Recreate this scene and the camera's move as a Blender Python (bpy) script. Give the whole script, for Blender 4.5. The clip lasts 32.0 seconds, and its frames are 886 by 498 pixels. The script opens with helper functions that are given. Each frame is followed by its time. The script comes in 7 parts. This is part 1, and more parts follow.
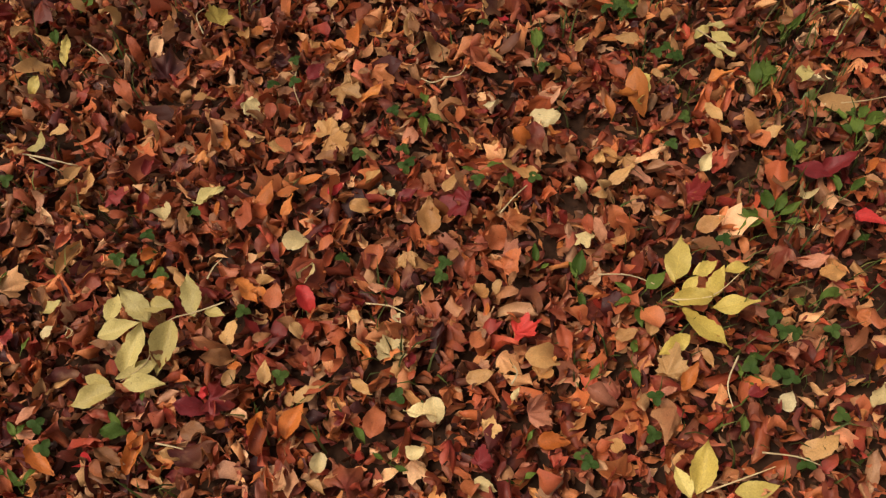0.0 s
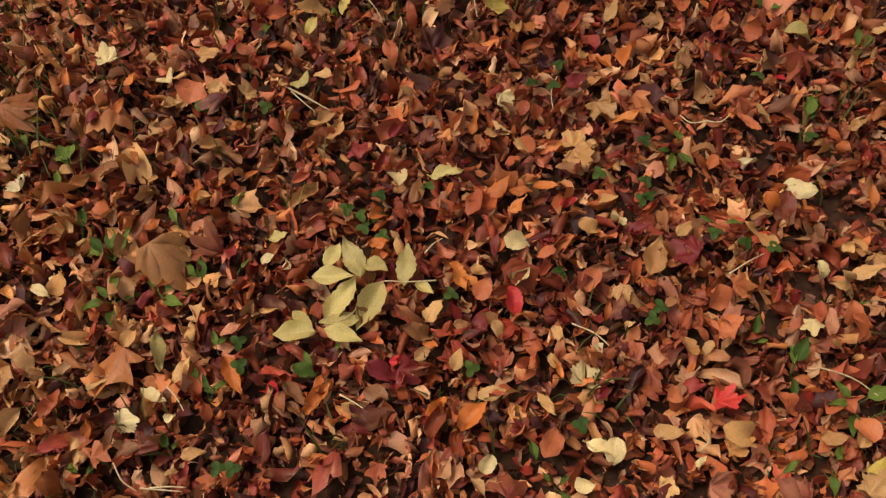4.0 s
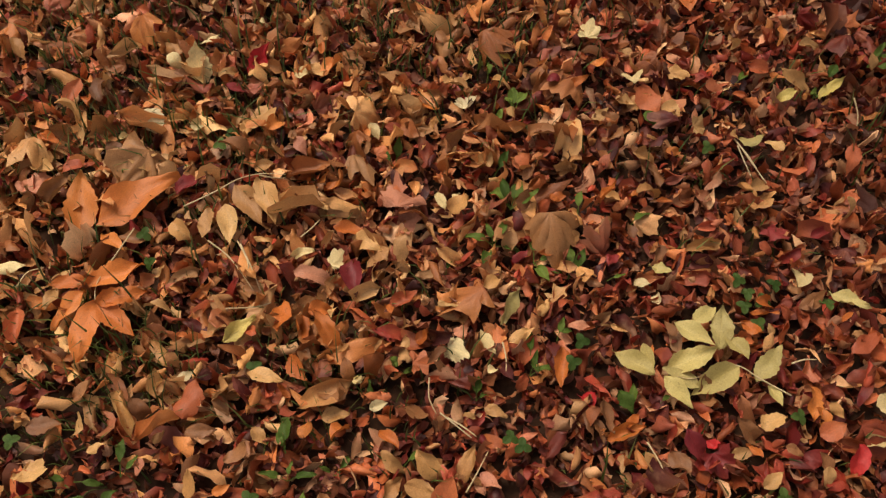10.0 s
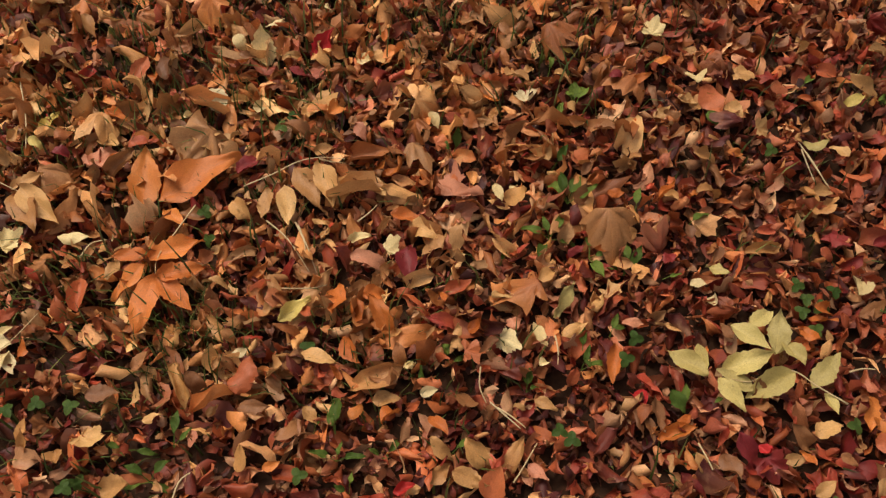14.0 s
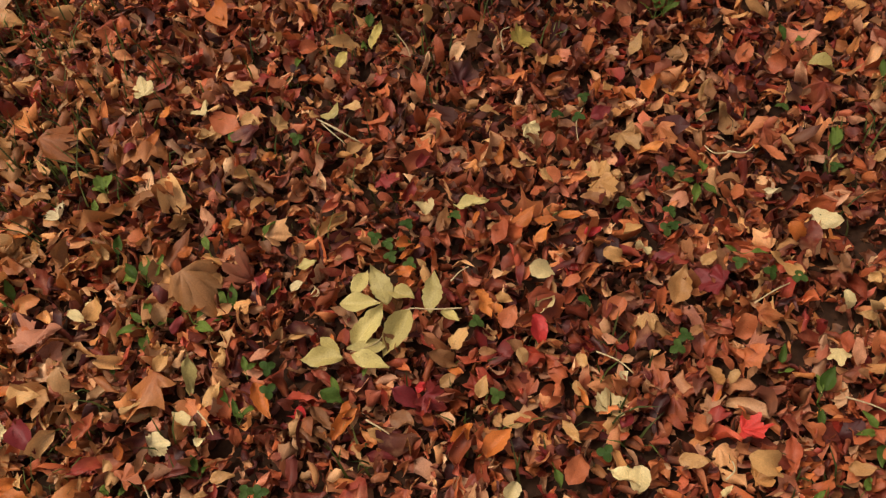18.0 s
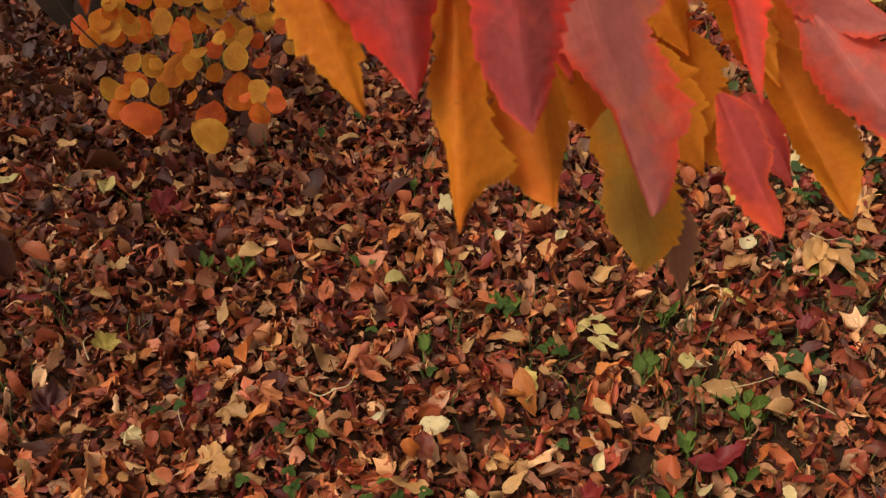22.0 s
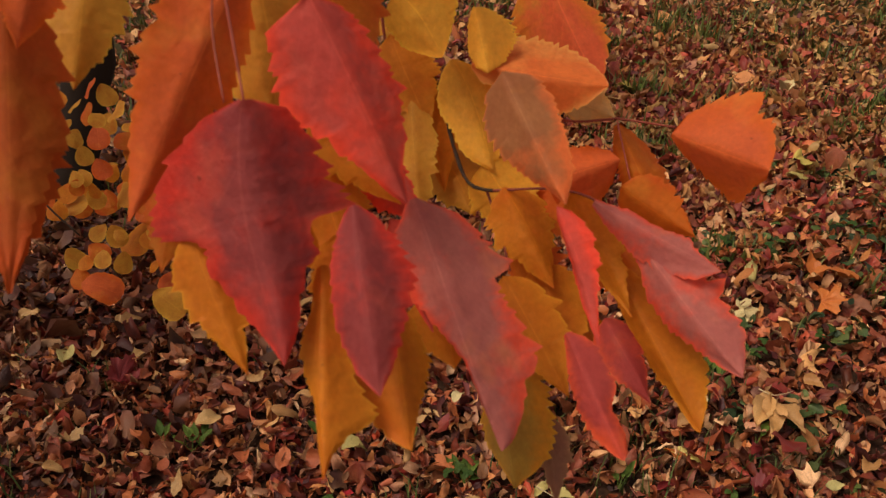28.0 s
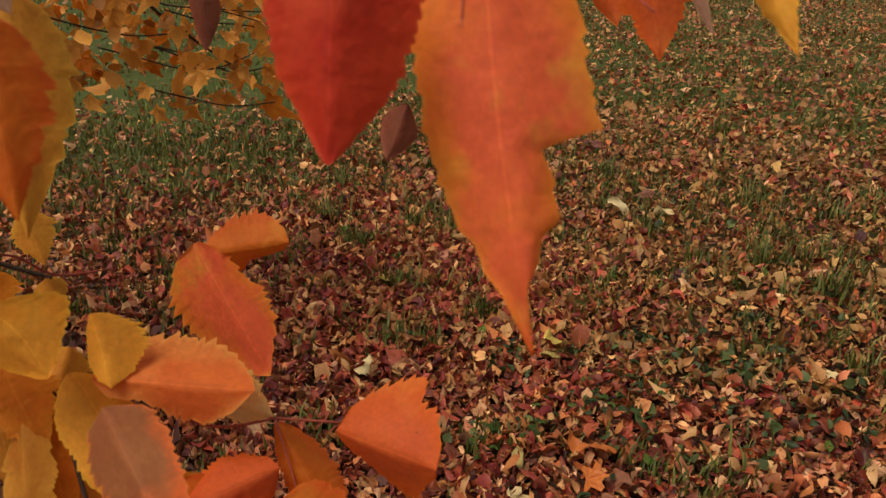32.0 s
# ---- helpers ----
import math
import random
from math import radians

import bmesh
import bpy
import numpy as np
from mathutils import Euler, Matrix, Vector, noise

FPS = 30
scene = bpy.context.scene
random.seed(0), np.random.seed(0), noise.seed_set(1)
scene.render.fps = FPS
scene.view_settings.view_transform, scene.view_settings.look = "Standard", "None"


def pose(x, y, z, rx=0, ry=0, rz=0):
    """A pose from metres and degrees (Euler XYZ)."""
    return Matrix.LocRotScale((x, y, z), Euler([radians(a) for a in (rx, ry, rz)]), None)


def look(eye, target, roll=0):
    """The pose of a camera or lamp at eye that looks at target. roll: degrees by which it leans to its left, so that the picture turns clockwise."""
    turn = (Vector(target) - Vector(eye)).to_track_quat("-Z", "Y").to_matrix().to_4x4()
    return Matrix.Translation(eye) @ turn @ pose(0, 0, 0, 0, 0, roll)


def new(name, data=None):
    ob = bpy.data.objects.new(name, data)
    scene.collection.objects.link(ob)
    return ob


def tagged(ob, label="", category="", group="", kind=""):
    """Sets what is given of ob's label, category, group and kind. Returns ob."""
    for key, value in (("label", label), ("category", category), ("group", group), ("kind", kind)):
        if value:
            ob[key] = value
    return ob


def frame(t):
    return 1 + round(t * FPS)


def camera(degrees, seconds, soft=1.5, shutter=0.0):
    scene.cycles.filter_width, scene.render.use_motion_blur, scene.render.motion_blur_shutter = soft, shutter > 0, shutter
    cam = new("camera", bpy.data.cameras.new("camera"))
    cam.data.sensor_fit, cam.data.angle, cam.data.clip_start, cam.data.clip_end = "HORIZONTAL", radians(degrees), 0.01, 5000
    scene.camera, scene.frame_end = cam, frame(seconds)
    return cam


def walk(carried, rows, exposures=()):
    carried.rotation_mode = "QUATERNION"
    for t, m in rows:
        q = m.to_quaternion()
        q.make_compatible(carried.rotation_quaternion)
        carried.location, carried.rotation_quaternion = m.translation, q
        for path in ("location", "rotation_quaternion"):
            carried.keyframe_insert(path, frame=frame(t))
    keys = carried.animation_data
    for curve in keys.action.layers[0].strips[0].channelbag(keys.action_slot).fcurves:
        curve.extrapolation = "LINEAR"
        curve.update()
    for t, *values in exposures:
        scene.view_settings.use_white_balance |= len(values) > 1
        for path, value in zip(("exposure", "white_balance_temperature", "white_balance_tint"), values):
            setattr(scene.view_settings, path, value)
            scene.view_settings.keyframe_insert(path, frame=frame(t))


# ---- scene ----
cam = camera(55.0, 32.0, 1.3)
cam.data.dof.use_dof, cam.data.dof.focus_distance, cam.data.dof.aperture_fstop = True, 1.0, 28.0
PATH = [
    (0, (-0.150, -0.093, 1.218), (-0.183, 0.891, -0.523), -4.11),
    (0.5, (-0.165, -0.093, 1.215), (-0.226, 0.899, -0.520), -4.11),
    (1, (-0.181, -0.093, 1.217), (-0.265, 0.898, -0.518), -3.71),
    (1.5, (-0.196, -0.097, 1.216), (-0.320, 0.897, -0.515), -3.77),
    (2, (-0.222, -0.093, 1.220), (-0.395, 0.887, -0.515), -3.31),
    (2.5, (-0.237, -0.093, 1.219), (-0.457, 0.885, -0.512), -3.47),
    (4.5, (-0.302, -0.092, 1.219), (-0.694, 0.833, -0.510), -3.33),
    (5, (-0.321, -0.098, 1.223), (-0.764, 0.802, -0.507), -3.57),
    (5.5, (-0.330, -0.107, 1.216), (-0.840, 0.764, -0.510), -4.21),
    (6, (-0.346, -0.119, 1.222), (-0.909, 0.724, -0.502), -3.93),
    (6.5, (-0.359, -0.121, 1.228), (-0.960, 0.676, -0.505), -3.61),
    (7, (-0.370, -0.128, 1.222), (-1.022, 0.631, -0.510), -4.26),
    (7.5, (-0.387, -0.139, 1.227), (-1.079, 0.604, -0.496), -3.61),
    (8, (-0.406, -0.156, 1.231), (-1.130, 0.569, -0.487), -2.75),
    (8.5, (-0.420, -0.168, 1.233), (-1.180, 0.544, -0.474), -1.69),
    (9, (-0.437, -0.179, 1.239), (-1.219, 0.514, -0.466), -0.88),
    (9.5, (-0.444, -0.193, 1.238), (-1.243, 0.483, -0.467), 0.31),
    (10, (-0.457, -0.210, 1.239), (-1.278, 0.434, -0.468), 0.21),
    (10.5, (-0.469, -0.225, 1.238), (-1.304, 0.376, -0.477), 0.45),
    (11, (-0.476, -0.240, 1.238), (-1.339, 0.340, -0.470), 0.78),
    (11.5, (-0.486, -0.253, 1.239), (-1.372, 0.276, -0.474), -0.14),
    (12, (-0.487, -0.258, 1.237), (-1.377, 0.262, -0.477), 0.22),
    (12.5, (-0.484, -0.256, 1.238), (-1.373, 0.263, -0.477), -0.07),
    (13, (-0.481, -0.258, 1.238), (-1.374, 0.264, -0.473), -0.46),
    (13.5, (-0.477, -0.256, 1.237), (-1.361, 0.281, -0.474), -0.68),
    (15.5, (-0.424, -0.188, 1.234), (-1.205, 0.507, -0.471), -3.71),
    (16, (-0.415, -0.185, 1.241), (-1.165, 0.536, -0.467), -4.60),
    (16.5, (-0.390, -0.163, 1.242), (-1.083, 0.609, -0.467), -4.83),
    (17, (-0.351, -0.142, 1.231), (-0.981, 0.702, -0.469), -5.59),
    (17.5, (-0.312, -0.118, 1.239), (-0.832, 0.794, -0.463), -5.59),
    (18, (-0.273, -0.107, 1.232), (-0.703, 0.881, -0.453), -6.01),
    (18.5, (-0.213, -0.082, 1.233), (-0.553, 0.931, -0.458), -7.26),
    (19, (-0.145, -0.057, 1.230), (-0.374, 0.972, -0.470), -7.86),
    (19.5, (-0.114, -0.040, 1.239), (-0.238, 1.067, -0.422), -5.82),
    (20, (-0.087, -0.029, 1.239), (-0.145, 1.132, -0.389), -5.06),
    (20.5, (-0.060, -0.019, 1.243), (-0.073, 1.230, -0.319), -4.74),
    (21, (-0.047, -0.013, 1.247), (-0.018, 1.317, -0.247), -4.68),
    (21.5, (-0.034, -0.006, 1.256), (0.037, 1.370, -0.193), -4.14),
    (22, (-0.024, -0.005, 1.267), (0.091, 1.424, -0.128), -3.03),
    (22.5, (-0.030, -0.011, 1.276), (0.123, 1.471, -0.058), -2.77),
    (23, (-0.022, -0.015, 1.285), (0.149, 1.502, -0.007), -3.17),
    (23.5, (-0.023, -0.016, 1.286), (0.144, 1.502, -0.005), -3.19),
    (24, (-0.010, -0.017, 1.293), (0.151, 1.506, 0.007), -3.62),
    (24.5, (-0.005, -0.017, 1.293), (0.171, 1.511, 0.014), -2.55),
    (25, (0.002, -0.016, 1.294), (0.189, 1.524, 0.033), -2.28),
    (25.5, (0.008, -0.008, 1.291), (0.196, 1.542, 0.042), -2.69),
    (27.5, (0.015, -0.020, 1.312), (0.227, 1.610, 0.171), -2.46),
    (28, (0.009, -0.022, 1.317), (0.228, 1.615, 0.188), -2.20),
    (28.5, (0.016, -0.023, 1.321), (0.246, 1.639, 0.232), -2.11),
    (29, (0.014, -0.024, 1.329), (0.299, 1.670, 0.304), -1.20),
    (29.5, (0.039, -0.017, 1.346), (0.464, 1.695, 0.402), 0.02),
    (30, (0.055, -0.007, 1.353), (0.643, 1.711, 0.516), 1.11),
    (30.5, (0.064, -0.014, 1.364), (0.729, 1.708, 0.595), -0.08),
    (31, (0.070, 0.012, 1.354), (0.795, 1.704, 0.573), 0.06),
    (31.5, (0.087, 0.023, 1.339), (0.865, 1.714, 0.607), 0.78),
    (32, (0.080, 0.023, 1.341), (0.845, 1.709, 0.584), 0.69),
]
walk(cam, [(t, look(eye, target, roll)) for t, eye, target, roll in PATH], [(0, 0.04), (2.5, 0.03), (6, 0.0), (13, 0.0), (17, 0.03), (20.5, 0.03), (24, -0.06), (28, -0.22), (30, -0.27), (32, -0.31)])

# ---------------------------------------------------------------- light
world = bpy.data.worlds.new("overcast_sky")
scene.world = world
world.use_nodes = True
wn = world.node_tree
sky = wn.nodes.new("ShaderNodeTexSky")
sky.sky_type, sky.sun_disc = "NISHITA", False
sky.sun_elevation, sky.sun_rotation = radians(61), radians(-95)
sky.air_density, sky.dust_density, sky.ozone_density = 1.0, 4.0, 0.6
soften = wn.nodes.new("ShaderNodeHueSaturation")
soften.inputs["Saturation"].default_value = 0.08
wn.links.new(sky.outputs[0], soften.inputs["Color"])
wn.links.new(soften.outputs[0], wn.nodes["Background"].inputs["Color"])
wn.nodes["Background"].inputs["Strength"].default_value = 0.138
sun_data = bpy.data.lights.new("sun", "SUN")
sun_data.energy, sun_data.angle, sun_data.color = 3.1, radians(30), (1.0, 0.87, 0.69)
sun = new("sun", sun_data)
sun.matrix_world = look((-2.3, 0.8, 4.2), (0, 1.0, 0))


# ---------------------------------------------------------------- materials
def mat_new(name):
    m = bpy.data.materials.new(name)
    m.use_nodes = True
    t = m.node_tree
    t.nodes.clear()
    return m, t


def link(t, a, b):
    t.links.new(a, b)


def math_node(t, op, a, b=0.5, c=None):
    n = t.nodes.new("ShaderNodeMath")
    n.operation = op
    for i, v in enumerate((a, b, c)):
        if v is None:
            continue
        if isinstance(v, (int, float)):
            n.inputs[i].default_value = v
        else:
            t.links.new(v, n.inputs[i])
    return n.outputs[0]


def mix_col(t, fac, a, b, blend="MIX"):
    n = t.nodes.new("ShaderNodeMix")
    n.data_type, n.blend_type = "RGBA", blend
    for sock, v in ((n.inputs[0], fac), (n.inputs[6], a), (n.inputs[7], b)):
        if isinstance(v, (int, float)):
            sock.default_value = v
        elif isinstance(v, tuple):
            sock.default_value = (*v, 1.0)
        else:
            t.links.new(v, sock)
    return n.outputs[2]


def ramp(t, fac, stops, constant=False):
    n = t.nodes.new("ShaderNodeValToRGB")
    if constant:
        n.color_ramp.interpolation = "CONSTANT"
    el = n.color_ramp.elements
    while len(el) < len(stops):
        el.new(0.5)
    for e, (p, c) in zip(el, stops):
        e.position, e.color = p, (*c, 1.0)
    t.links.new(fac, n.inputs[0])
    return n.outputs[0]


def noise_tex(t, scale, detail=3.0, rough=0.55, coord="Object"):
    c = t.nodes.new("ShaderNodeTexCoord")
    n = t.nodes.new("ShaderNodeTexNoise")
    n.inputs["Scale"].default_value, n.inputs["Detail"].default_value = scale, detail
    n.inputs["Roughness"].default_value = rough
    n.noise_dimensions = "4D"
    own = t.nodes.new("ShaderNodeMath")
    own.operation = "MULTIPLY"
    own.inputs[1].default_value = 61.7
    t.links.new(t.nodes.new("ShaderNodeObjectInfo").outputs["Random"], own.inputs[0])
    t.links.new(own.outputs[0], n.inputs["W"])
    t.links.new(c.outputs[coord], n.inputs["Vector"])
    return n.outputs["Fac"]


def vein_lines(t, count=7.0, slant=0.42, fine=1.0):
    """Midrib and side veins from the leaf's own coordinates: u across from edge to edge, v from stalk to tip."""
    uv = t.nodes.new("ShaderNodeTexCoord").outputs["UV"]
    sep = t.nodes.new("ShaderNodeSeparateXYZ")
    t.links.new(uv, sep.inputs[0])
    u = math_node(t, "ABSOLUTE", math_node(t, "MULTIPLY_ADD", sep.outputs[0], 2.0, -1.0))
    along = math_node(t, "SUBTRACT", sep.outputs[1], math_node(t, "MULTIPLY", u, slant))
    side = math_node(t, "ABSOLUTE", math_node(t, "SUBTRACT", math_node(t, "FRACT", math_node(t, "MULTIPLY", along, count)), 0.5))
    side_line = math_node(t, "LESS_THAN", side, 0.055 * fine)
    side_soft = math_node(t, "MULTIPLY", side_line, math_node(t, "SUBTRACT", 1.0, u))
    mid = math_node(t, "LESS_THAN", u, 0.03 * fine)
    return math_node(t, "MAXIMUM", math_node(t, "MULTIPLY", side_soft, 0.85), mid), u, sep.outputs[1]


def leaf_shader(t, col, rough=0.6, through_light=0.25, bump=None, strength=0.3, gloss=0.25):
    out = t.nodes.new("ShaderNodeOutputMaterial")
    b = t.nodes.new("ShaderNodeBsdfPrincipled")
    b.inputs["Roughness"].default_value = rough
    b.inputs["Specular IOR Level"].default_value = gloss
    link(t, col, b.inputs["Base Color"])
    tr = t.nodes.new("ShaderNodeBsdfTranslucent")
    link(t, col, tr.inputs["Color"])
    mx = t.nodes.new("ShaderNodeMixShader")
    mx.inputs[0].default_value = through_light
    link(t, b.outputs[0], mx.inputs[1])
    link(t, tr.outputs[0], mx.inputs[2])
    if bump is not None:
        bn = t.nodes.new("ShaderNodeBump")
        bn.inputs["Strength"].default_value, bn.inputs["Distance"].default_value = strength, 0.002
        link(t, bump, bn.inputs["Height"])
        link(t, bn.outputs[0], b.inputs["Normal"])
    link(t, mx.outputs[0], out.inputs["Surface"])


def litter_material(name, stops, island=True, veins=True, rough=0.55, through_light=0.18, blotch=0.45, gloss=0.35, fade=0.55):
    """Fallen leaves: each leaf its own tone from the stops, bleached towards one end, with blotches, brown flecks and paler veins."""
    m, t = mat_new(name)
    if island:
        rnd = t.nodes.new("ShaderNodeNewGeometry").outputs["Random Per Island"]
    else:
        rnd = t.nodes.new("ShaderNodeObjectInfo").outputs["Random"]
    col = ramp(t, rnd, stops)
    second = math_node(t, "FRACT", math_node(t, "MULTIPLY", rnd, 37.31))
    spread = [(0.0, (0.52, 0.48, 0.47)), (0.6, (0.94, 0.93, 0.9)), (1.0, (1.36, 1.35, 1.3))] if island else [(0.0, (0.84, 0.83, 0.82)), (1.0, (1.14, 1.14, 1.12))]
    col = mix_col(t, 1.0, col, ramp(t, second, spread), "MULTIPLY")
    third = math_node(t, "FRACT", math_node(t, "MULTIPLY", rnd, 11.73))
    two_tone = math_node(t, "MULTIPLY_ADD", noise_tex(t, 42.0, 3.0, 0.55), 5.0, -2.4)
    two_tone.node.use_clamp = True
    col = mix_col(t, math_node(t, "MULTIPLY", two_tone, 0.3), col, ramp(t, third, stops))
    patches = noise_tex(t, 75.0, 4.0, 0.6)
    col = mix_col(t, math_node(t, "MULTIPLY", math_node(t, "SMOOTH_MIN", patches, 0.62, 0.1), blotch), col,
                  mix_col(t, 1.0, col, (0.5, 0.36, 0.27), "MULTIPLY"))
    flecks = noise_tex(t, 200.0, 2.0, 0.5)
    col = mix_col(t, math_node(t, "MULTIPLY", math_node(t, "GREATER_THAN", flecks, 0.68), 0.3), col, (0.06, 0.03, 0.015))
    grain = noise_tex(t, 420.0, 3.0, 0.6)
    col = mix_col(t, 1.0, col, ramp(t, grain, [(0.32, (0.84, 0.83, 0.82)), (0.68, (1.13, 1.13, 1.12))]), "MULTIPLY")
    bump = math_node(t, "ADD", noise_tex(t, 110.0, 3.0, 0.55), math_node(t, "MULTIPLY", grain, 0.2))
    if veins:
        line, u, v = vein_lines(t)
        col = mix_col(t, math_node(t, "MULTIPLY", line, 0.3), col, mix_col(t, 1.0, col, (1.5, 1.42, 1.25), "MULTIPLY"))
        bump = math_node(t, "SUBTRACT", bump, math_node(t, "MULTIPLY", line, 0.6))
        along = math_node(t, "MULTIPLY_ADD", v, 0.9, math_node(t, "MULTIPLY_ADD", second, 1.2, -0.85))
        along.node.use_clamp = True
        bleached = mix_col(t, 0.35, mix_col(t, 1.0, col, (1.5, 1.45, 1.25), "MULTIPLY"), (0.58, 0.30, 0.105))
        scorched = mix_col(t, 1.0, col, (0.72, 0.55, 0.45), "MULTIPLY")
        col = mix_col(t, fade if island else fade * 0.5, col, mix_col(t, along, scorched, bleached))
    leaf_shader(t, col, rough, through_light, bump, 0.6, gloss)
    return m


BROWN = [(0.0, (0.077, 0.017, 0.014)), (0.10, (0.134, 0.024, 0.021)), (0.20, (0.206, 0.033, 0.024)), (0.30, (0.299, 0.054, 0.024)), (0.40, (0.391, 0.074, 0.028)),
         (0.50, (0.474, 0.109, 0.035)), (0.60, (0.556, 0.165, 0.050)), (0.68, (0.618, 0.258, 0.118)), (0.75, (0.721, 0.392, 0.189)), (0.82, (0.783, 0.506, 0.307)),
         (0.87, (0.639, 0.237, 0.142)), (0.93, (0.474, 0.052, 0.026)), (1.0, (0.268, 0.019, 0.021))]
TAN = [(0.0, (0.400, 0.129, 0.034)), (0.3, (0.540, 0.206, 0.064)), (0.6, (0.660, 0.355, 0.138)), (0.85, (0.740, 0.473, 0.223)), (1.0, (0.500, 0.148, 0.031))]
STRAW = [(0.0, (0.252, 0.095, 0.024)), (0.3, (0.370, 0.176, 0.048)), (0.6, (0.437, 0.258, 0.084)), (0.85, (0.521, 0.344, 0.136)), (1.0, (0.302, 0.086, 0.024))]
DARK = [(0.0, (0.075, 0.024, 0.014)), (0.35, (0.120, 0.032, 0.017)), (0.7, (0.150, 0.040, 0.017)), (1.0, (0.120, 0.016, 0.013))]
m_litter = litter_material("litter_brown", BROWN)
m_tan = litter_material("litter_tan", TAN)
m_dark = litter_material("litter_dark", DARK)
m_red = litter_material("litter_red", [(0.0, (0.16, 0.020, 0.018)), (0.4, (0.30, 0.032, 0.026)), (0.75, (0.42, 0.055, 0.038)), (1.0, (0.50, 0.12, 0.06))])
m_straw = litter_material("litter_straw", STRAW)
m_cream = litter_material("leaf_cream", [(0.0, (0.62, 0.47, 0.22)), (0.5, (0.70, 0.55, 0.27)), (1.0, (0.72, 0.60, 0.36))], False, blotch=0.25, fade=0.25)
m_yellow = litter_material("leaf_yellow", [(0.0, (0.50, 0.36, 0.07)), (0.5, (0.58, 0.43, 0.09)), (1.0, (0.60, 0.48, 0.16))], False, blotch=0.3, fade=0.2)
m_pale = litter_material("leaf_pale_yellow", [(0.0, (0.43, 0.33, 0.10)), (1.0, (0.52, 0.42, 0.16))], False, blotch=0.15, fade=0.2)
m_orange = litter_material("leaf_orange", [(0.0, (0.46, 0.12, 0.018)), (0.5, (0.56, 0.155, 0.025)), (1.0, (0.58, 0.20, 0.04))], False, blotch=0.4)
m_scarlet = litter_material("leaf_scarlet", [(0.0, (0.44, 0.016, 0.025)), (1.0, (0.54, 0.034, 0.026))], False, blotch=0.3, fade=0.2)
m_crimson = litter_material("leaf_crimson", [(0.0, (0.16, 0.011, 0.015)), (1.0, (0.25, 0.020, 0.019))], False, blotch=0.4, fade=0.2)
m_rust = litter_material("leaf_rust", [(0.0, (0.42, 0.085, 0.03)), (1.0, (0.48, 0.14, 0.05))], False)
m_pink = litter_material("leaf_pink", [(0.0, (0.52, 0.20, 0.12)), (1.0, (0.58, 0.26, 0.15))], False)
m_brown = litter_material("leaf_brown", [(0.0, (0.20, 0.08, 0.03)), (1.0, (0.36, 0.16, 0.06))], False)
m_tawny = litter_material("leaf_tawny", [(0.0, (0.48, 0.23, 0.072)), (1.0, (0.58, 0.35, 0.14))], False)
m_green = litter_material("leaf_green", [(0.0, (0.052, 0.090, 0.014)), (1.0, (0.125, 0.178, 0.030))], False, gloss=0.12, rough=0.55, through_light=0.2, blotch=0.2, fade=0.2)
m_clover = litter_material("clover_green", [(0.0, (0.032, 0.066, 0.012)), (1.0, (0.055, 0.095, 0.018))], False, gloss=0.12, rough=0.55, through_light=0.2, blotch=0.2, fade=0.2)
m_grass = litter_material("grass_blades", [(0.0, (0.055, 0.080, 0.016)), (0.6, (0.088, 0.118, 0.024)), (1.0, (0.17, 0.165, 0.045))], veins=False, through_light=0.3, blotch=0.2)
m_tuft = litter_material("grass_tufts", [(0.0, (0.070, 0.084, 0.014)), (0.6, (0.125, 0.142, 0.022)), (1.0, (0.21, 0.195, 0.046))], veins=False, through_light=0.25, blotch=0.2)
m_stalk = litter_material("stalk_pale", [(0.0, (0.58, 0.42, 0.22)), (1.0, (0.66, 0.52, 0.30))], False, veins=False)

m_soil, st = mat_new("soil_and_turf")
n_big, n_small = noise_tex(st, 1.3, 5.0), noise_tex(st, 90.0, 4.0)
soil = ramp(st, n_small, [(0.3, (0.018, 0.009, 0.006)), (0.7, (0.060, 0.027, 0.014))])
turf = ramp(st, n_small, [(0.3, (0.030, 0.040, 0.009)), (0.7, (0.072, 0.084, 0.018))])
away = st.nodes.new("ShaderNodeVectorMath")
away.operation = "LENGTH"
link(st, st.nodes.new("ShaderNodeTexCoord").outputs["Object"], away.inputs[0])
far_turf = math_node(st, "MULTIPLY_ADD", away.outputs["Value"], 0.33, math_node(st, "MULTIPLY_ADD", n_big, 0.8, -1.35))
far_turf.node.use_clamp = True
leaf_shader(st, mix_col(st, far_turf, soil, turf), 0.9, 0.0, n_small, 0.8, 0.1)

# ---------------------------------------------------------------- ground
def height(x, y):
    """Gentle swells of the lawn, in metres."""
    return 0.012 * np.sin(2.3 * x + 0.6) * np.cos(1.9 * y) + 0.006 * np.sin(5.1 * y + 1.3 * x)


def mesh_from(name, verts, faces, mat, uvs=None, smooth=True):
    me = bpy.data.meshes.new(name)
    me.from_pydata([tuple(v) for v in verts], [], [tuple(f) for f in faces])
    if uvs is not None:
        layer = me.uv_layers.new(name="leaf")
        loops = np.empty(len(me.loops), np.int32)
        me.loops.foreach_get("vertex_index", loops)
        layer.data.foreach_set("uv", np.asarray(uvs, np.float32)[loops].ravel())
    if smooth:
        me.polygons.foreach_set("use_smooth", [True] * len(me.polygons))
    me.materials.append(mat)
    me.update()
    return me


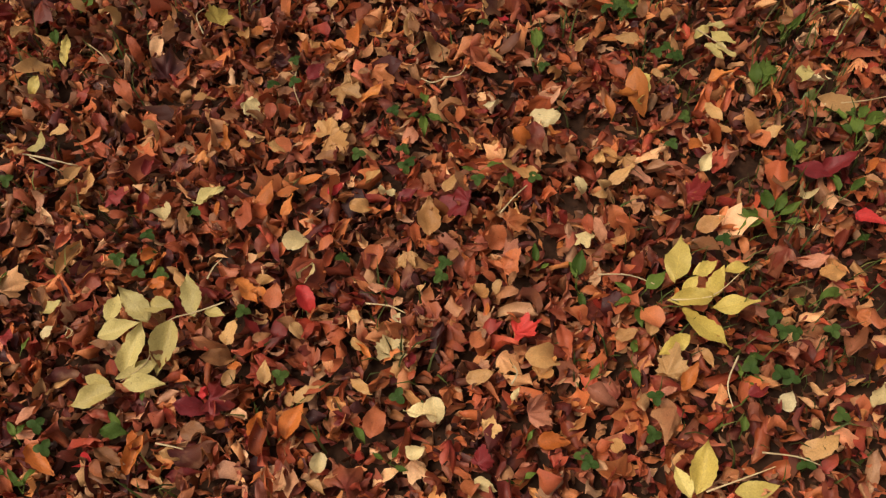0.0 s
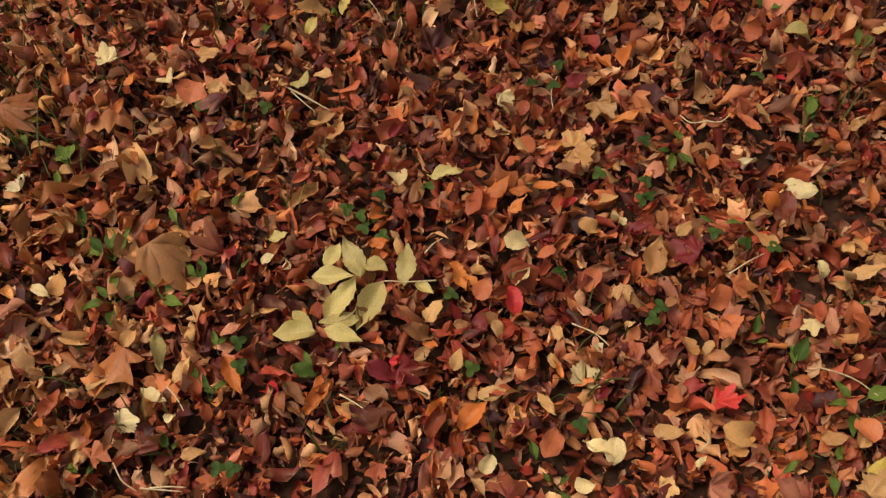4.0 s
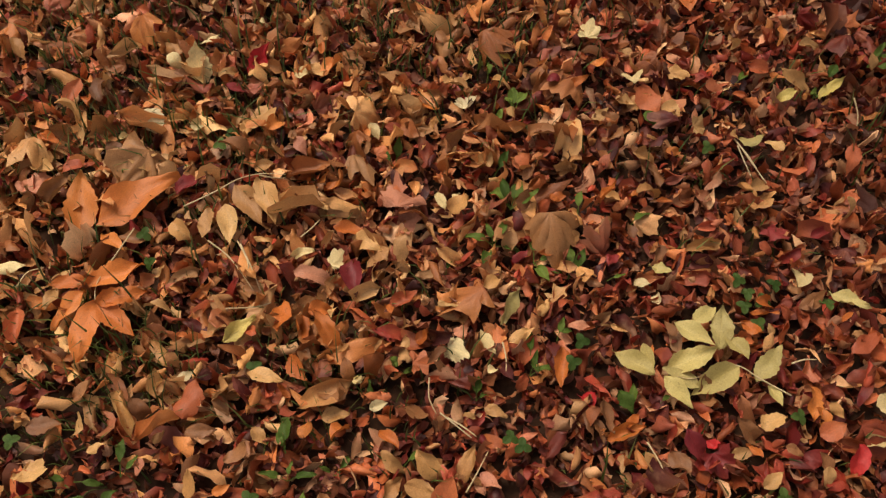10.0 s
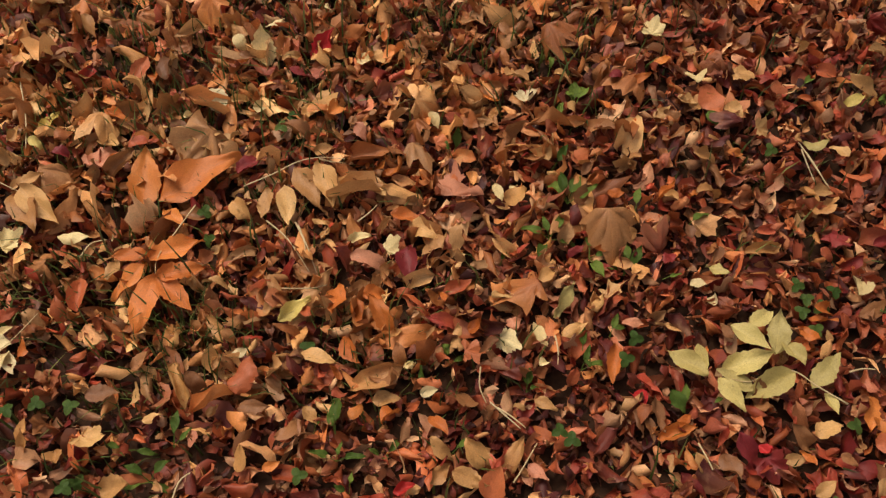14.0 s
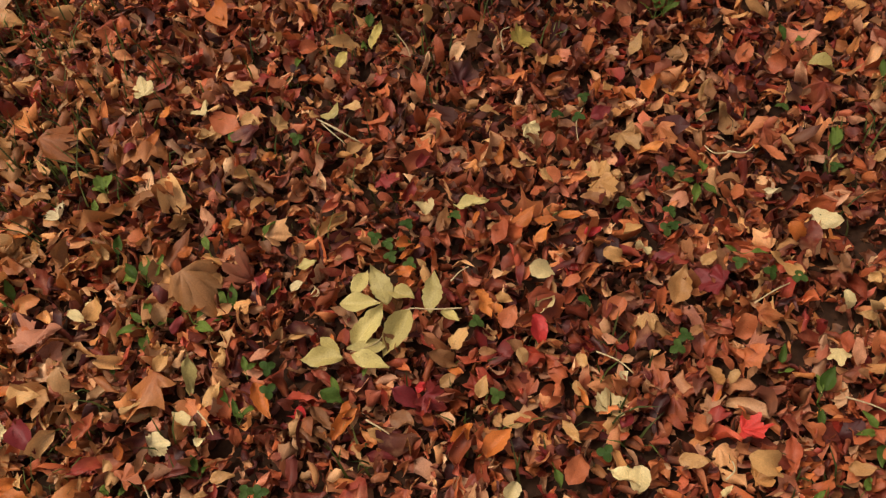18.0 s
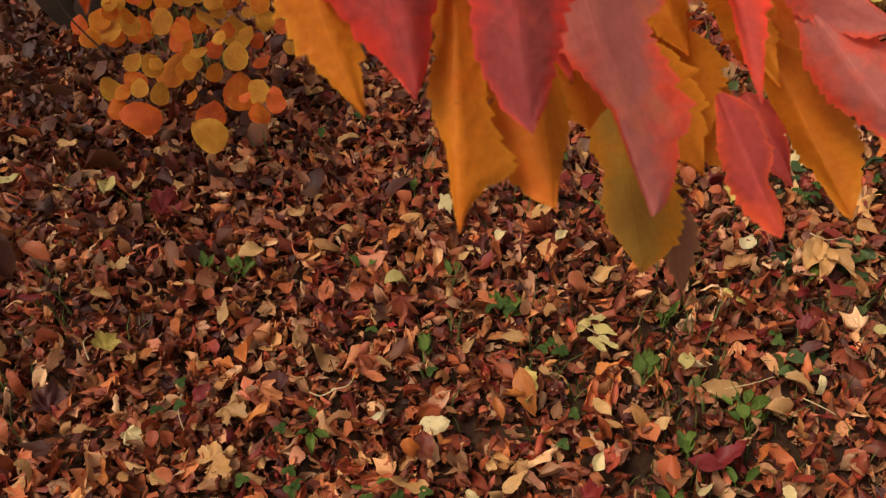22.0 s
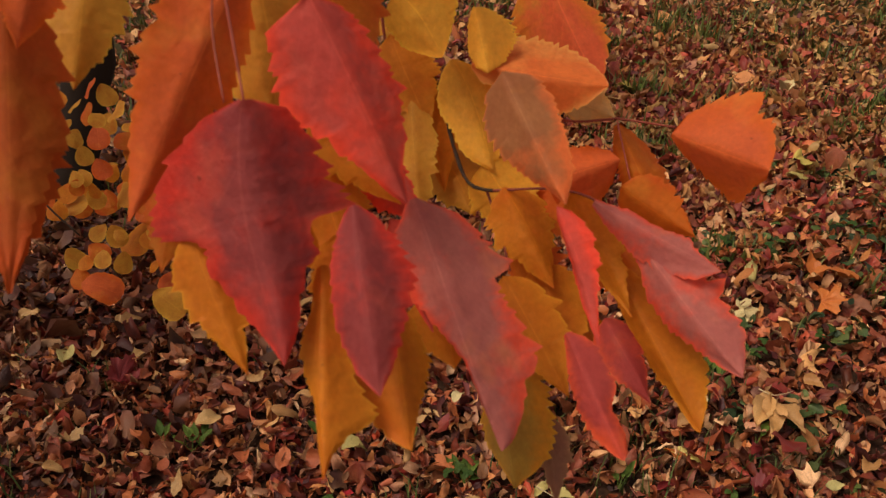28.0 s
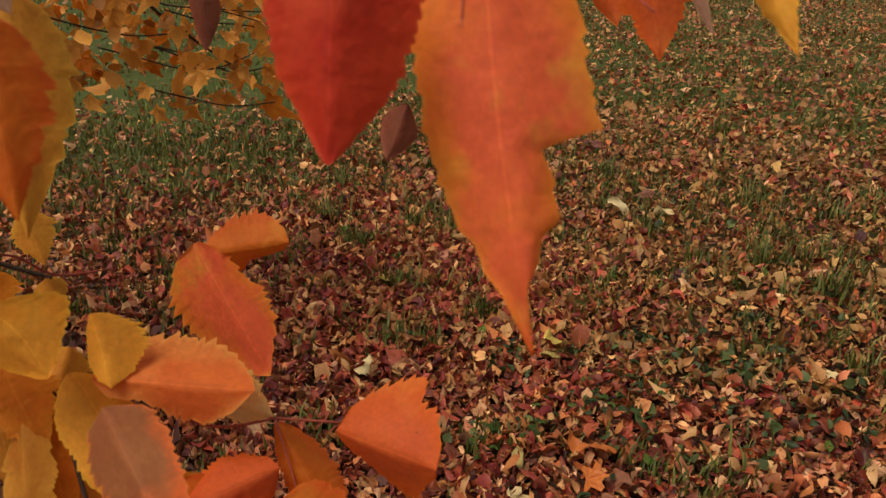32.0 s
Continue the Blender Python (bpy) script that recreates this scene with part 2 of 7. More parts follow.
edges = np.concatenate([-np.geomspace(4000, 4, 14), np.linspace(-3, 3, 40), np.geomspace(4, 4000, 14)])
gx, gy = np.meshgrid(edges, edges)
gz = np.where(np.hypot(gx, gy) < 8, height(gx, gy), 0) - 0.012
n = len(edges)
quads = [(j * n + i, j * n + i + 1, j * n + n + i + 1, j * n + n + i) for j in range(n - 1) for i in range(n - 1)]
ground = new("ground", mesh_from("ground", np.stack([gx, gy, gz], -1).reshape(-1, 3), quads, m_soil))
tagged(ground, "dark damp soil and turf lawn under fallen leaves", "ground", kind="structure")


# ---------------------------------------------------------------- leaf shapes
def r_orb(s):
    """A broad oval that closes in a short point."""
    return 0.43 * np.sin(np.pi * s ** 0.8) ** 0.62


def profile(kind, s):
    """Half width of a leaf against its length of 1, at s from stalk to tip."""
    if kind == "ovate":
        return 0.29 * np.sin(np.pi * s ** 0.72) ** 1.05
    if kind == "round":
        return 0.38 * np.sin(np.pi * s ** 0.76) ** 0.8
    if kind == "lance":
        return 0.17 * np.sin(np.pi * s ** 0.9) ** 0.9
    if kind == "leaflet":
        return 0.215 * np.sin(np.pi * s ** 0.78) ** 1.05
    if kind == "broad":
        return 0.228 * np.sin(np.pi * s ** 0.8) ** 1.05
    if kind == "orb":
        return r_orb(s)
    if kind == "heart":
        return 0.46 * np.sin(np.pi * np.clip(s, 0, 1) ** 0.62) ** 0.7
    return 0.27 * np.sin(np.pi * s ** 0.7)


def blade(kind, rows, cols, rng, teeth=0.0, tooth_count=9, lobes=0.0, fold=0.2, bend=0.3, roll=0.0, twist=0.0, wave=0.0, skew=0.0):
    """A leaf blade of length 1 along +y, stalk end at the origin: vertices, faces and leaf coordinates."""
    s = np.linspace(0, 1, rows + 1)
    q = np.linspace(-1, 1, cols + 1)
    w = profile(kind, np.clip(s, 0.004, 0.996))
    sg, qg = np.meshgrid(s, q, indexing="ij")
    wg = np.repeat(w[:, None], cols + 1, 1)
    side = np.where(qg < 0, 0.0, 0.37)
    saw = 1 + teeth * (((sg * tooth_count + side) % 1.0) - 0.4) * (np.abs(qg) > 0.9)
    lob = 1 + lobes * np.cos(2 * np.pi * (sg * 2.6 + side * 0.5)) * np.abs(qg) * (sg < 0.85) * (sg > 0.08)
    x = qg * wg * saw * lob + skew * sg * (1 - sg)
    y = sg - 0.10 * np.abs(qg) * wg * (sg < 0.3) + 0.5 * teeth * np.abs(qg) * wg * 0
    z = fold * np.abs(x) + wave * np.sin(sg * 9 + 2 * qg + rng.uniform(0, 6)) * np.abs(qg)
    if abs(roll) > 1e-3:                       # curl across the width
        r = 1 / abs(roll)
        ang = x / r
        x, z = r * np.sin(ang), z + np.sign(roll) * r * (1 - np.cos(ang))
    tw = twist * (sg - 0.5)
    x, z = x * np.cos(tw) - z * np.sin(tw), x * np.sin(tw) + z * np.cos(tw)
    if abs(bend) > 1e-3:                       # bow along the length
        ang = bend * sg
        rad = 1 / bend
        y, z = rad * np.sin(ang) + z * -np.sin(ang) + (y - sg), rad * (1 - np.cos(ang)) + z * np.cos(ang)
    v = np.stack([x, y, z], -1).reshape(-1, 3)
    uv = np.stack([(qg + 1) / 2, sg], -1).reshape(-1, 2)
    c = cols + 1
    f = [(i * c + j, i * c + j + 1, i * c + c + j + 1, i * c + c + j) for i in range(rows) for j in range(cols)]
    return v, f, uv


def palmate(rng, points=5, rings=3, cup=0.15, crumple=0.05, slim=0.5, steps=6):
    """A lobed maple blade, stalk at the origin, its middle lobe along +y, about 1 long."""
    spread = radians(235)
    peaks = np.linspace(-spread / 2, spread / 2, points)
    a = np.linspace(-spread / 2 - 0.25, spread / 2 + 0.25, points * steps + 1)
    near = np.abs(a[:, None] - peaks[None]).min(1) / (spread / (points - 1) / 2)
    reach = (1 - 0.35 * np.abs(a) / (spread / 2)) * (1 - slim * np.clip(near, 0, 1) ** 0.8)
    reach *= 1 + 0.06 * np.cos(np.arange(len(a)) * np.pi) + rng.normal(0, 0.05, len(a))
    reach *= 1 + 0.25 * np.sin(a + rng.uniform(0, 6)) * rng.uniform(0.2, 1)
    rr = np.linspace(0, 1, rings + 1)[1:]
    v, uv = [(0, 0, 0)], [(0.5, 0.0)]
    phase = rng.uniform(0, 6)
    bow, bow2 = rng.normal(0, 0.7), rng.normal(0, 0.5)
    for k in rr:
        for ai, ri in zip(a, reach):
            x, y = k * ri * math.sin(ai) * 0.8, k * ri * math.cos(ai) * 0.8 + 0.2 * k
            z = cup * k * k * ri + crumple * math.sin(5 * ai + phase + 3 * k) * k + bow * x * x + bow2 * y * y
            v.append((x, y, z))
            uv.append((0.5 + 0.5 * min(1, abs(((ai - peaks[np.argmin(abs(ai - peaks))]) * 1.6))) * k, k))
    m = len(a)
    f = [(0, 1 + i + 1, 1 + i) for i in range(m - 1)]
    f += [(1 + r * m + i, 1 + r * m + i + 1, 1 + r * m + m + i + 1, 1 + r * m + m + i) for r in range(rings - 1) for i in range(m - 1)]
    return np.array(v, float), f, np.array(uv)


def crumple(shape, rng, amount):
    v, f, uv = shape
    return v + rng.normal(0, amount, v.shape) * (1, 0.8, 1.2), f, uv


def random_shape(rng, rows, cols):
    """One dry leaf of the litter: rolled, folded or bowed, now and then almost flat."""
    pick = rng.random()
    if pick < 0.40:
        kind = "ovate"
    elif pick < 0.46:
        kind = "round"
    elif pick < 0.74:
        kind = "leaflet"
    elif pick < 0.90:
        kind = "lance"
    else:
        v, f, uv = palmate(rng, 5, 2 if rows > 4 else 1, rng.uniform(-0.1, 0.7), rng.uniform(0.05, 0.18), rng.uniform(0.3, 0.45), 4 if rows > 4 else 2)
        return v * 0.85, f, uv
    rolled = rng.choice([-1, 1]) * abs(rng.normal(4.6, 2.4))
    return blade(kind, rows, cols, rng, teeth=rng.uniform(0, 0.16) * (rows > 4), tooth_count=2.6, fold=rng.uniform(-0.1, 1.0),
                 bend=rng.choice([-1, 1]) * abs(rng.normal(1.1, 0.8)), roll=rolled, twist=rng.normal(0, 1.2), wave=rng.uniform(0, 0.10), skew=rng.normal(0, 0.16))


def triangles(f):
    return [t for q in f for t in ([q] if len(q) == 3 else [(q[0], q[1], q[2]), (q[0], q[2], q[3])])]


def scatter(name, spots, sizes, shapes, mat, rng, tilt=0.35, lift=(0.0, 0.02)):
    """Many leaves joined into one mesh, lying on the ground at the given spots."""
    count = len(spots)
    pick = rng.integers(0, len(shapes), count)
    all_v, all_f, all_uv, base = [], [], [], 0
    yaw, size = rng.uniform(0, 2 * np.pi, count), sizes
    tx, ty = rng.normal(0, tilt, count), rng.normal(0, tilt, count)
    zz = height(spots[:, 0], spots[:, 1]) + rng.uniform(lift[0], lift[1], count)
    for k, (v, f, uv) in enumerate(shapes):
        idx = np.nonzero(pick == k)[0]
        if not len(idx):
            continue
        c = v - v.mean(0)
        flip = np.where(rng.random(len(idx)) < 0.5, -1.0, 1.0)
        p = c[None] * size[idx, None, None]
        p[:, :, 2] *= flip[:, None]
        a = tx[idx, None]
        y1, z1 = p[..., 1] * np.cos(a) - p[..., 2] * np.sin(a), p[..., 1] * np.sin(a) + p[..., 2] * np.cos(a)
        b = ty[idx, None]
        x1, z2 = p[..., 0] * np.cos(b) + z1 * np.sin(b), -p[..., 0] * np.sin(b) + z1 * np.cos(b)
        g = yaw[idx, None]
        x2, y2 = x1 * np.cos(g) - y1 * np.sin(g) + spots[idx, 0, None], x1 * np.sin(g) + y1 * np.cos(g) + spots[idx, 1, None]
        low = (z2.min(1) * 0.55)[:, None]
        all_v.append(np.stack([x2, y2, z2 - low + zz[idx, None]], -1).reshape(-1, 3))
        tri = np.array(triangles(f))
        off = base + np.arange(len(idx)) * len(v)
        all_f.append((tri[None] + off[:, None, None]).reshape(-1, 3))
        all_uv.append(np.tile(uv, (len(idx), 1)))
        base += len(idx) * len(v)
    v, f, uv = np.concatenate(all_v), np.concatenate(all_f), np.concatenate(all_uv)
    me = bpy.data.meshes.new(name)
    me.vertices.add(len(v))
    me.vertices.foreach_set("co", v.astype(np.float32).ravel())
    me.loops.add(f.size)
    me.loops.foreach_set("vertex_index", f.astype(np.int32).ravel())
    me.polygons.add(len(f))
    me.polygons.foreach_set("loop_start", np.arange(0, f.size, 3, dtype=np.int32))
    me.polygons.foreach_set("use_smooth", np.ones(len(f), bool))
    layer = me.uv_layers.new(name="leaf")
    layer.data.foreach_set("uv", uv[f.ravel()].astype(np.float32).ravel())
    me.materials.append(mat)
    me.update(calc_edges=True)
    me.validate()
    return new(name, me)


rng = np.random.default_rng(11)


def sector(count, r0, r1, a0, a1, power=0.5):
    """Spots round the walker's place, between two distances and two headings (degrees left of +y)."""
    r = np.sqrt(rng.uniform(r0 * r0, r1 * r1, count))
    a = np.radians(rng.uniform(a0, a1, count))
    return np.stack([-0.2 - r * np.sin(a), -0.1 + r * np.cos(a)], -1)


def sized(count, mean, spread=0.3):
    return np.clip(mean * np.exp(rng.normal(0, spread, count)), mean * 0.45, mean * 2.0)


near_shapes = [crumple(random_shape(rng, 5, 4), rng, 0.016) for _ in range(110)]
ring_shapes = [crumple(random_shape(rng, 5, 2), rng, 0.015) for _ in range(60)]
mid_shapes = [crumple(random_shape(rng, 4, 2), rng, 0.012) for _ in range(48)]
far_shapes = [random_shape(rng, 2, 2) for _ in range(10)]
speck_shapes = [blade(k, 2, 1, rng, fold=0.0, bend=rng.normal(0, 0.8), twist=rng.normal(0, 0.7)) for k in ("ovate", "round", "leaflet", "lance") * 3]


def part(name, me, parent, label=""):
    """One mesh as a part under a thing; the mesh is already in the thing's own coordinates."""
    ob = new(name, me)
    ob.parent = parent
    return tagged(ob, label)


def tube(name, points, radius, mat, tip=0.4, sides=6):
    """A tapering round stem along a bent line."""
    pts = [Vector(p) for p in points]
    fine = []
    for i in range(len(pts) - 1):
        p0, p1, p2, p3 = pts[max(i - 1, 0)], pts[i], pts[i + 1], pts[min(i + 2, len(pts) - 1)]
        for k in range(4):
            u = k / 4
            fine.append(0.5 * (2 * p1 + (p2 - p0) * u + (2 * p0 - 5 * p1 + 4 * p2 - p3) * u * u + (3 * p1 - p0 - 3 * p2 + p3) * u ** 3))
    fine.append(pts[-1])
    v, f = [], []
    for i, p in enumerate(fine):
        way = (fine[min(i + 1, len(fine) - 1)] - fine[max(i - 1, 0)]).normalized()
        turn = way.to_track_quat("Z", "Y")
        r = radius * (1 - (1 - tip) * i / (len(fine) - 1)) * (1 + 0.12 * math.sin(i * 2.1))
        for k in range(sides):
            a = 2 * math.pi * k / sides
            v.append(p + turn @ Vector((r * math.cos(a), r * math.sin(a), 0)))
    for i in range(len(fine) - 1):
        for k in range(sides):
            f.append((i * sides + k, i * sides + (k + 1) % sides, (i + 1) * sides + (k + 1) % sides, (i + 1) * sides + k))
    f += [tuple(range(sides))[::-1], tuple(range((len(fine) - 1) * sides, len(fine) * sides))]
    return mesh_from(name, v, f, mat)


# ---------------------------------------------------------------- fallen leaves
COLOURS = {
    "yellow": (m_yellow, "yellow"), "pale": (m_pale, "pale yellow-green"), "cream": (m_cream, "cream-coloured"), "tawny": (m_tawny, "tawny tan"),
    "orange": (m_orange, "orange-brown"), "rust": (m_rust, "rust-red"), "crimson": (m_crimson, "dark crimson"), "scarlet": (m_scarlet, "bright scarlet"),
    "pink": (m_pink, "dusty pink"), "brown": (m_brown, "dark brown"), "green": (m_green, "fresh green"),
}
KINDS = {"maple": "maple_leaf", "ovate": "oval_leaf", "round": "round_leaf", "leaflet": "narrow_leaf", "lance": "slender_leaf"}
FORMS = {"maple": "lobed maple leaf", "ovate": "oval leaf", "round": "rounded leaf", "leaflet": "narrow leaf", "lance": "long slender leaf"}


def blade_mesh(kind, mat, size, r, rows=12, cols=6, curl=1.0, rough=0.010):
    if kind == "maple":
        v, f, uv = palmate(r, 5, 3, r.uniform(-0.05, 0.22) * curl, r.uniform(0.04, 0.13), r.uniform(0.22, 0.38), 6)
        v[:, :2] *= 0.9
    else:
        v, f, uv = blade(kind, rows, cols, r, teeth=r.uniform(0.08, 0.28), tooth_count=rows / 2, fold=r.uniform(0.0, 0.8), bend=r.normal(0, 0.9) * curl,
                         roll=r.normal(0, 2.2) * curl, twist=r.normal(0, 0.6) * curl, wave=r.uniform(0.02, 0.09), skew=r.normal(0, 0.08))
    v = (v - v.mean(0) + r.normal(0, rough, v.shape) * (1, 0.6, 1.3)) * size
    return mesh_from("leaf", v, f, mat, uv)


def rest(x, y, me, tilt_x=0.0, tilt_y=0.0):
    """The height at which a leaf's low points settle into the litter."""
    z = np.array([q.co.z for q in me.vertices])
    return float(height(x, y)) + 0.032 - 0.6 * float(z.min())


def fallen(kind, colour, x, y, size, heading):
    r = np.random.default_rng(int(abs(x * 7919 + y * 104729) * 100) % 100003)
    mat, word = COLOURS[colour]
    me = blade_mesh(kind, mat, size * (0.74 if kind == "maple" else 0.9), r, 12, 6, 1.25)
    ob = new(KINDS[kind], me)
    ob.matrix_world = pose(x, y, rest(x, y, me), r.normal(0, 13), r.normal(0, 16), heading)
    state = "curled" if r.random() < 0.5 else "flat-lying"
    return tagged(ob, f"{word} {state} {FORMS[kind]} on the leaf litter", "leaf", f"{word} {FORMS[kind]} litter")


def compound_leaf(label, colour, x, y, leaflets, stalk):
    r = np.random.default_rng(int(abs(x * 917 + y * 3571) * 100) % 100003)
    top = new("compound_leaf")
    top.location = (x, y, float(height(x, y)) + 0.042)
    tagged(top, label, "leaf")
    mat = COLOURS[colour][0]
    for dx, dy, size, heading in leaflets:
        me = blade_mesh("broad" if colour in ("pale", "cream", "yellow") else "leaflet", mat, size, r, 14, 6, 0.22, 0.003)
        ob = part("leaflet", me, top)
        ob.matrix_local = pose(dx, dy, r.uniform(0.002, 0.012), r.normal(0, 6), r.normal(0, 8), heading)
    part("stalk", tube("stalk", [(a, b, 0.008) for a, b in stalk], 0.0014, m_stalk), top, "thin pale stalk")
    return top


def loose_stalk(points, thick=0.0015):
    x, y = points[0]
    pts = [(a, b, float(height(a, b)) + 0.040 + 0.006 * math.sin(3 * k)) for k, (a, b) in enumerate(points)]
    ob = new("leaf_stalk", tube("leaf_stalk", pts, thick, m_stalk, 0.6, 5))
    return tagged(ob, "thin pale bare leaf stalk lying on the litter", "stalk", "loose leaf stalks")


def clover_patch(x, y, spots):
    r = np.random.default_rng(int(abs(x * 317 + y * 771) * 1000) % 100003)
    top = new("clover")
    top.location = (x, y, float(height(x, y)))
    tagged(top, "small dark green clover growing through fallen leaves", "clover", "clover plants")
    for dx, dy in spots:
        v, f, uv = [], [], []
        turn = r.uniform(0, 6.28)
        for k in range(3):
            lv, lf, luv = blade("orb", 6, 4, r, fold=0.25, bend=-0.4)
            a = turn + k * 2.094
            lv = lv * 0.0145
            base = len(v)
            v += [(p[0] * math.cos(a) - p[1] * math.sin(a), p[0] * math.sin(a) + p[1] * math.cos(a), p[2]) for p in lv]
            f += [tuple(i + base for i in q) for q in lf]
            uv += [tuple(q) for q in luv]
        up = r.uniform(0.035, 0.05)
        ob = part("clover_leaf", mesh_from("clover_leaf", v, f, m_clover, uv), top)
        ob.matrix_local = pose(dx, dy, up, r.normal(0, 12), r.normal(0, 12), 0)
        part("stem", tube("stem", [(dx, dy, up), (dx + 0.004, dy - 0.003, up / 2), (dx, dy, 0)], 0.0007, m_clover, 1.0, 4), top)
    return top


def weed_plant(x, y, leaves):
    r = np.random.default_rng(int(abs(x * 577 + y * 1291) * 1000) % 100003)
    top = new("weed_plant")
    top.location = (x, y, float(height(x, y)) + 0.012)
    tagged(top, "small green weed with spoon-shaped leaves among fallen leaves", "weed", "green weeds")
    for heading, size in leaves:
        size = min(size * 1.1, 0.056)
        v, f, uv = blade("ovate" if r.random() < 0.25 else "leaflet" if r.random() < 0.7 else "lance", 8, 4, r, teeth=0.12, tooth_count=5, fold=r.uniform(0.1, 0.8), bend=r.uniform(-1.2, 0.4), twist=r.normal(0, 0.4), wave=0.07, skew=r.normal(0, 0.12))
        stem = 0.35
        v = np.concatenate([v * (0.68, 0.74, 0.8) + (0, stem, 0.3 * stem), [(-0.018, 0, 0), (0.018, 0, 0), (0.014, stem, 0.3 * stem), (-0.014, stem, 0.3 * stem)]])
        k = len(v)
        f = list(f) + [(k - 4, k - 3, k - 2, k - 1)]
        uv = np.concatenate([uv, [(0.4, 0), (0.6, 0), (0.6, 0.1), (0.4, 0.1)]])
        ob = part("leaf", mesh_from("leaf", v * size, f, m_green, uv), top)
        ob.matrix_local = Matrix.Translation((0, 0, 0.010)) @ pose(0, 0, 0, 0, 0, heading) @ pose(0, 0, 0, r.uniform(5, 28), r.normal(0, 12), 0)
    return top


# ---------------------------------------------------------------- leaves on the branches
def hang_material(name, heart, margin, yellow, through_light=0.42, vein=(1.5, 1.75, 1.6)):
    """A living autumn leaf: a heart colour, a margin colour, soft clouds between them, puckered between fine veins."""
    m, t = mat_new(name)
    line, u, v = vein_lines(t, 6.5, 0.5, 0.5)
    fork, _, _ = vein_lines(t, 19.0, -0.35, 0.6)
    cloud = noise_tex(t, 31.0, 5.0, 0.62)
    fine = noise_tex(t, 420.0, 3.0, 0.6)
    edge = math_node(t, "MULTIPLY_ADD", math_node(t, "POWER", u, 2.6), 1.15, math_node(t, "MULTIPLY_ADD", cloud, 5.0, -2.5))
    edge.node.use_clamp = True
    deep = mix_col(t, 1.0, heart, (0.88, 0.80, 0.84), "MULTIPLY")
    spread = math_node(t, "MULTIPLY_ADD", noise_tex(t, 60.0, 4.0, 0.6), 4.0, -1.6)
    spread.node.use_clamp = True
    col = mix_col(t, edge, mix_col(t, spread, deep, heart), margin)
    spots = math_node(t, "MULTIPLY_ADD", noise_tex(t, 44.0, 3.0, 0.55), 6.0, -3.3)
    spots.node.use_clamp = True
    col = mix_col(t, math_node(t, "MULTIPLY", spots, 0.7), col, yellow)
    col = mix_col(t, math_node(t, "MULTIPLY", line, 0.22), col, mix_col(t, 1.0, col, vein, "MULTIPLY"))
    col = mix_col(t, math_node(t, "MULTIPLY", fork, 0.10), col, mix_col(t, 1.0, col, vein, "MULTIPLY"))
    col = mix_col(t, 1.0, col, ramp(t, fine, [(0.3, (0.90, 0.90, 0.90)), (0.7, (1.08, 1.08, 1.08))]), "MULTIPLY")
    rim = math_node(t, "MULTIPLY_ADD", u, 9.0, -8.1)
    rim.node.use_clamp = True
    col = mix_col(t, math_node(t, "MULTIPLY", rim, 0.45), col, mix_col(t, 1.0, margin, (1.1, 1.7, 1.5), "MULTIPLY"))
    dots = math_node(t, "GREATER_THAN", noise_tex(t, 260.0, 1.0, 0.4), 0.79)
    col = mix_col(t, math_node(t, "MULTIPLY", dots, 0.45), col, (0.10, 0.03, 0.015))
    pucker = math_node(t, "MULTIPLY", noise_tex(t, 130.0, 3.0, 0.6), 1.3)
    bump = math_node(t, "SUBTRACT", math_node(t, "ADD", math_node(t, "MULTIPLY", fine, 0.25), pucker), math_node(t, "MULTIPLY", line, 0.9))
    leaf_shader(t, col, 0.55, through_light, bump, 0.45, 0.13)
    return m


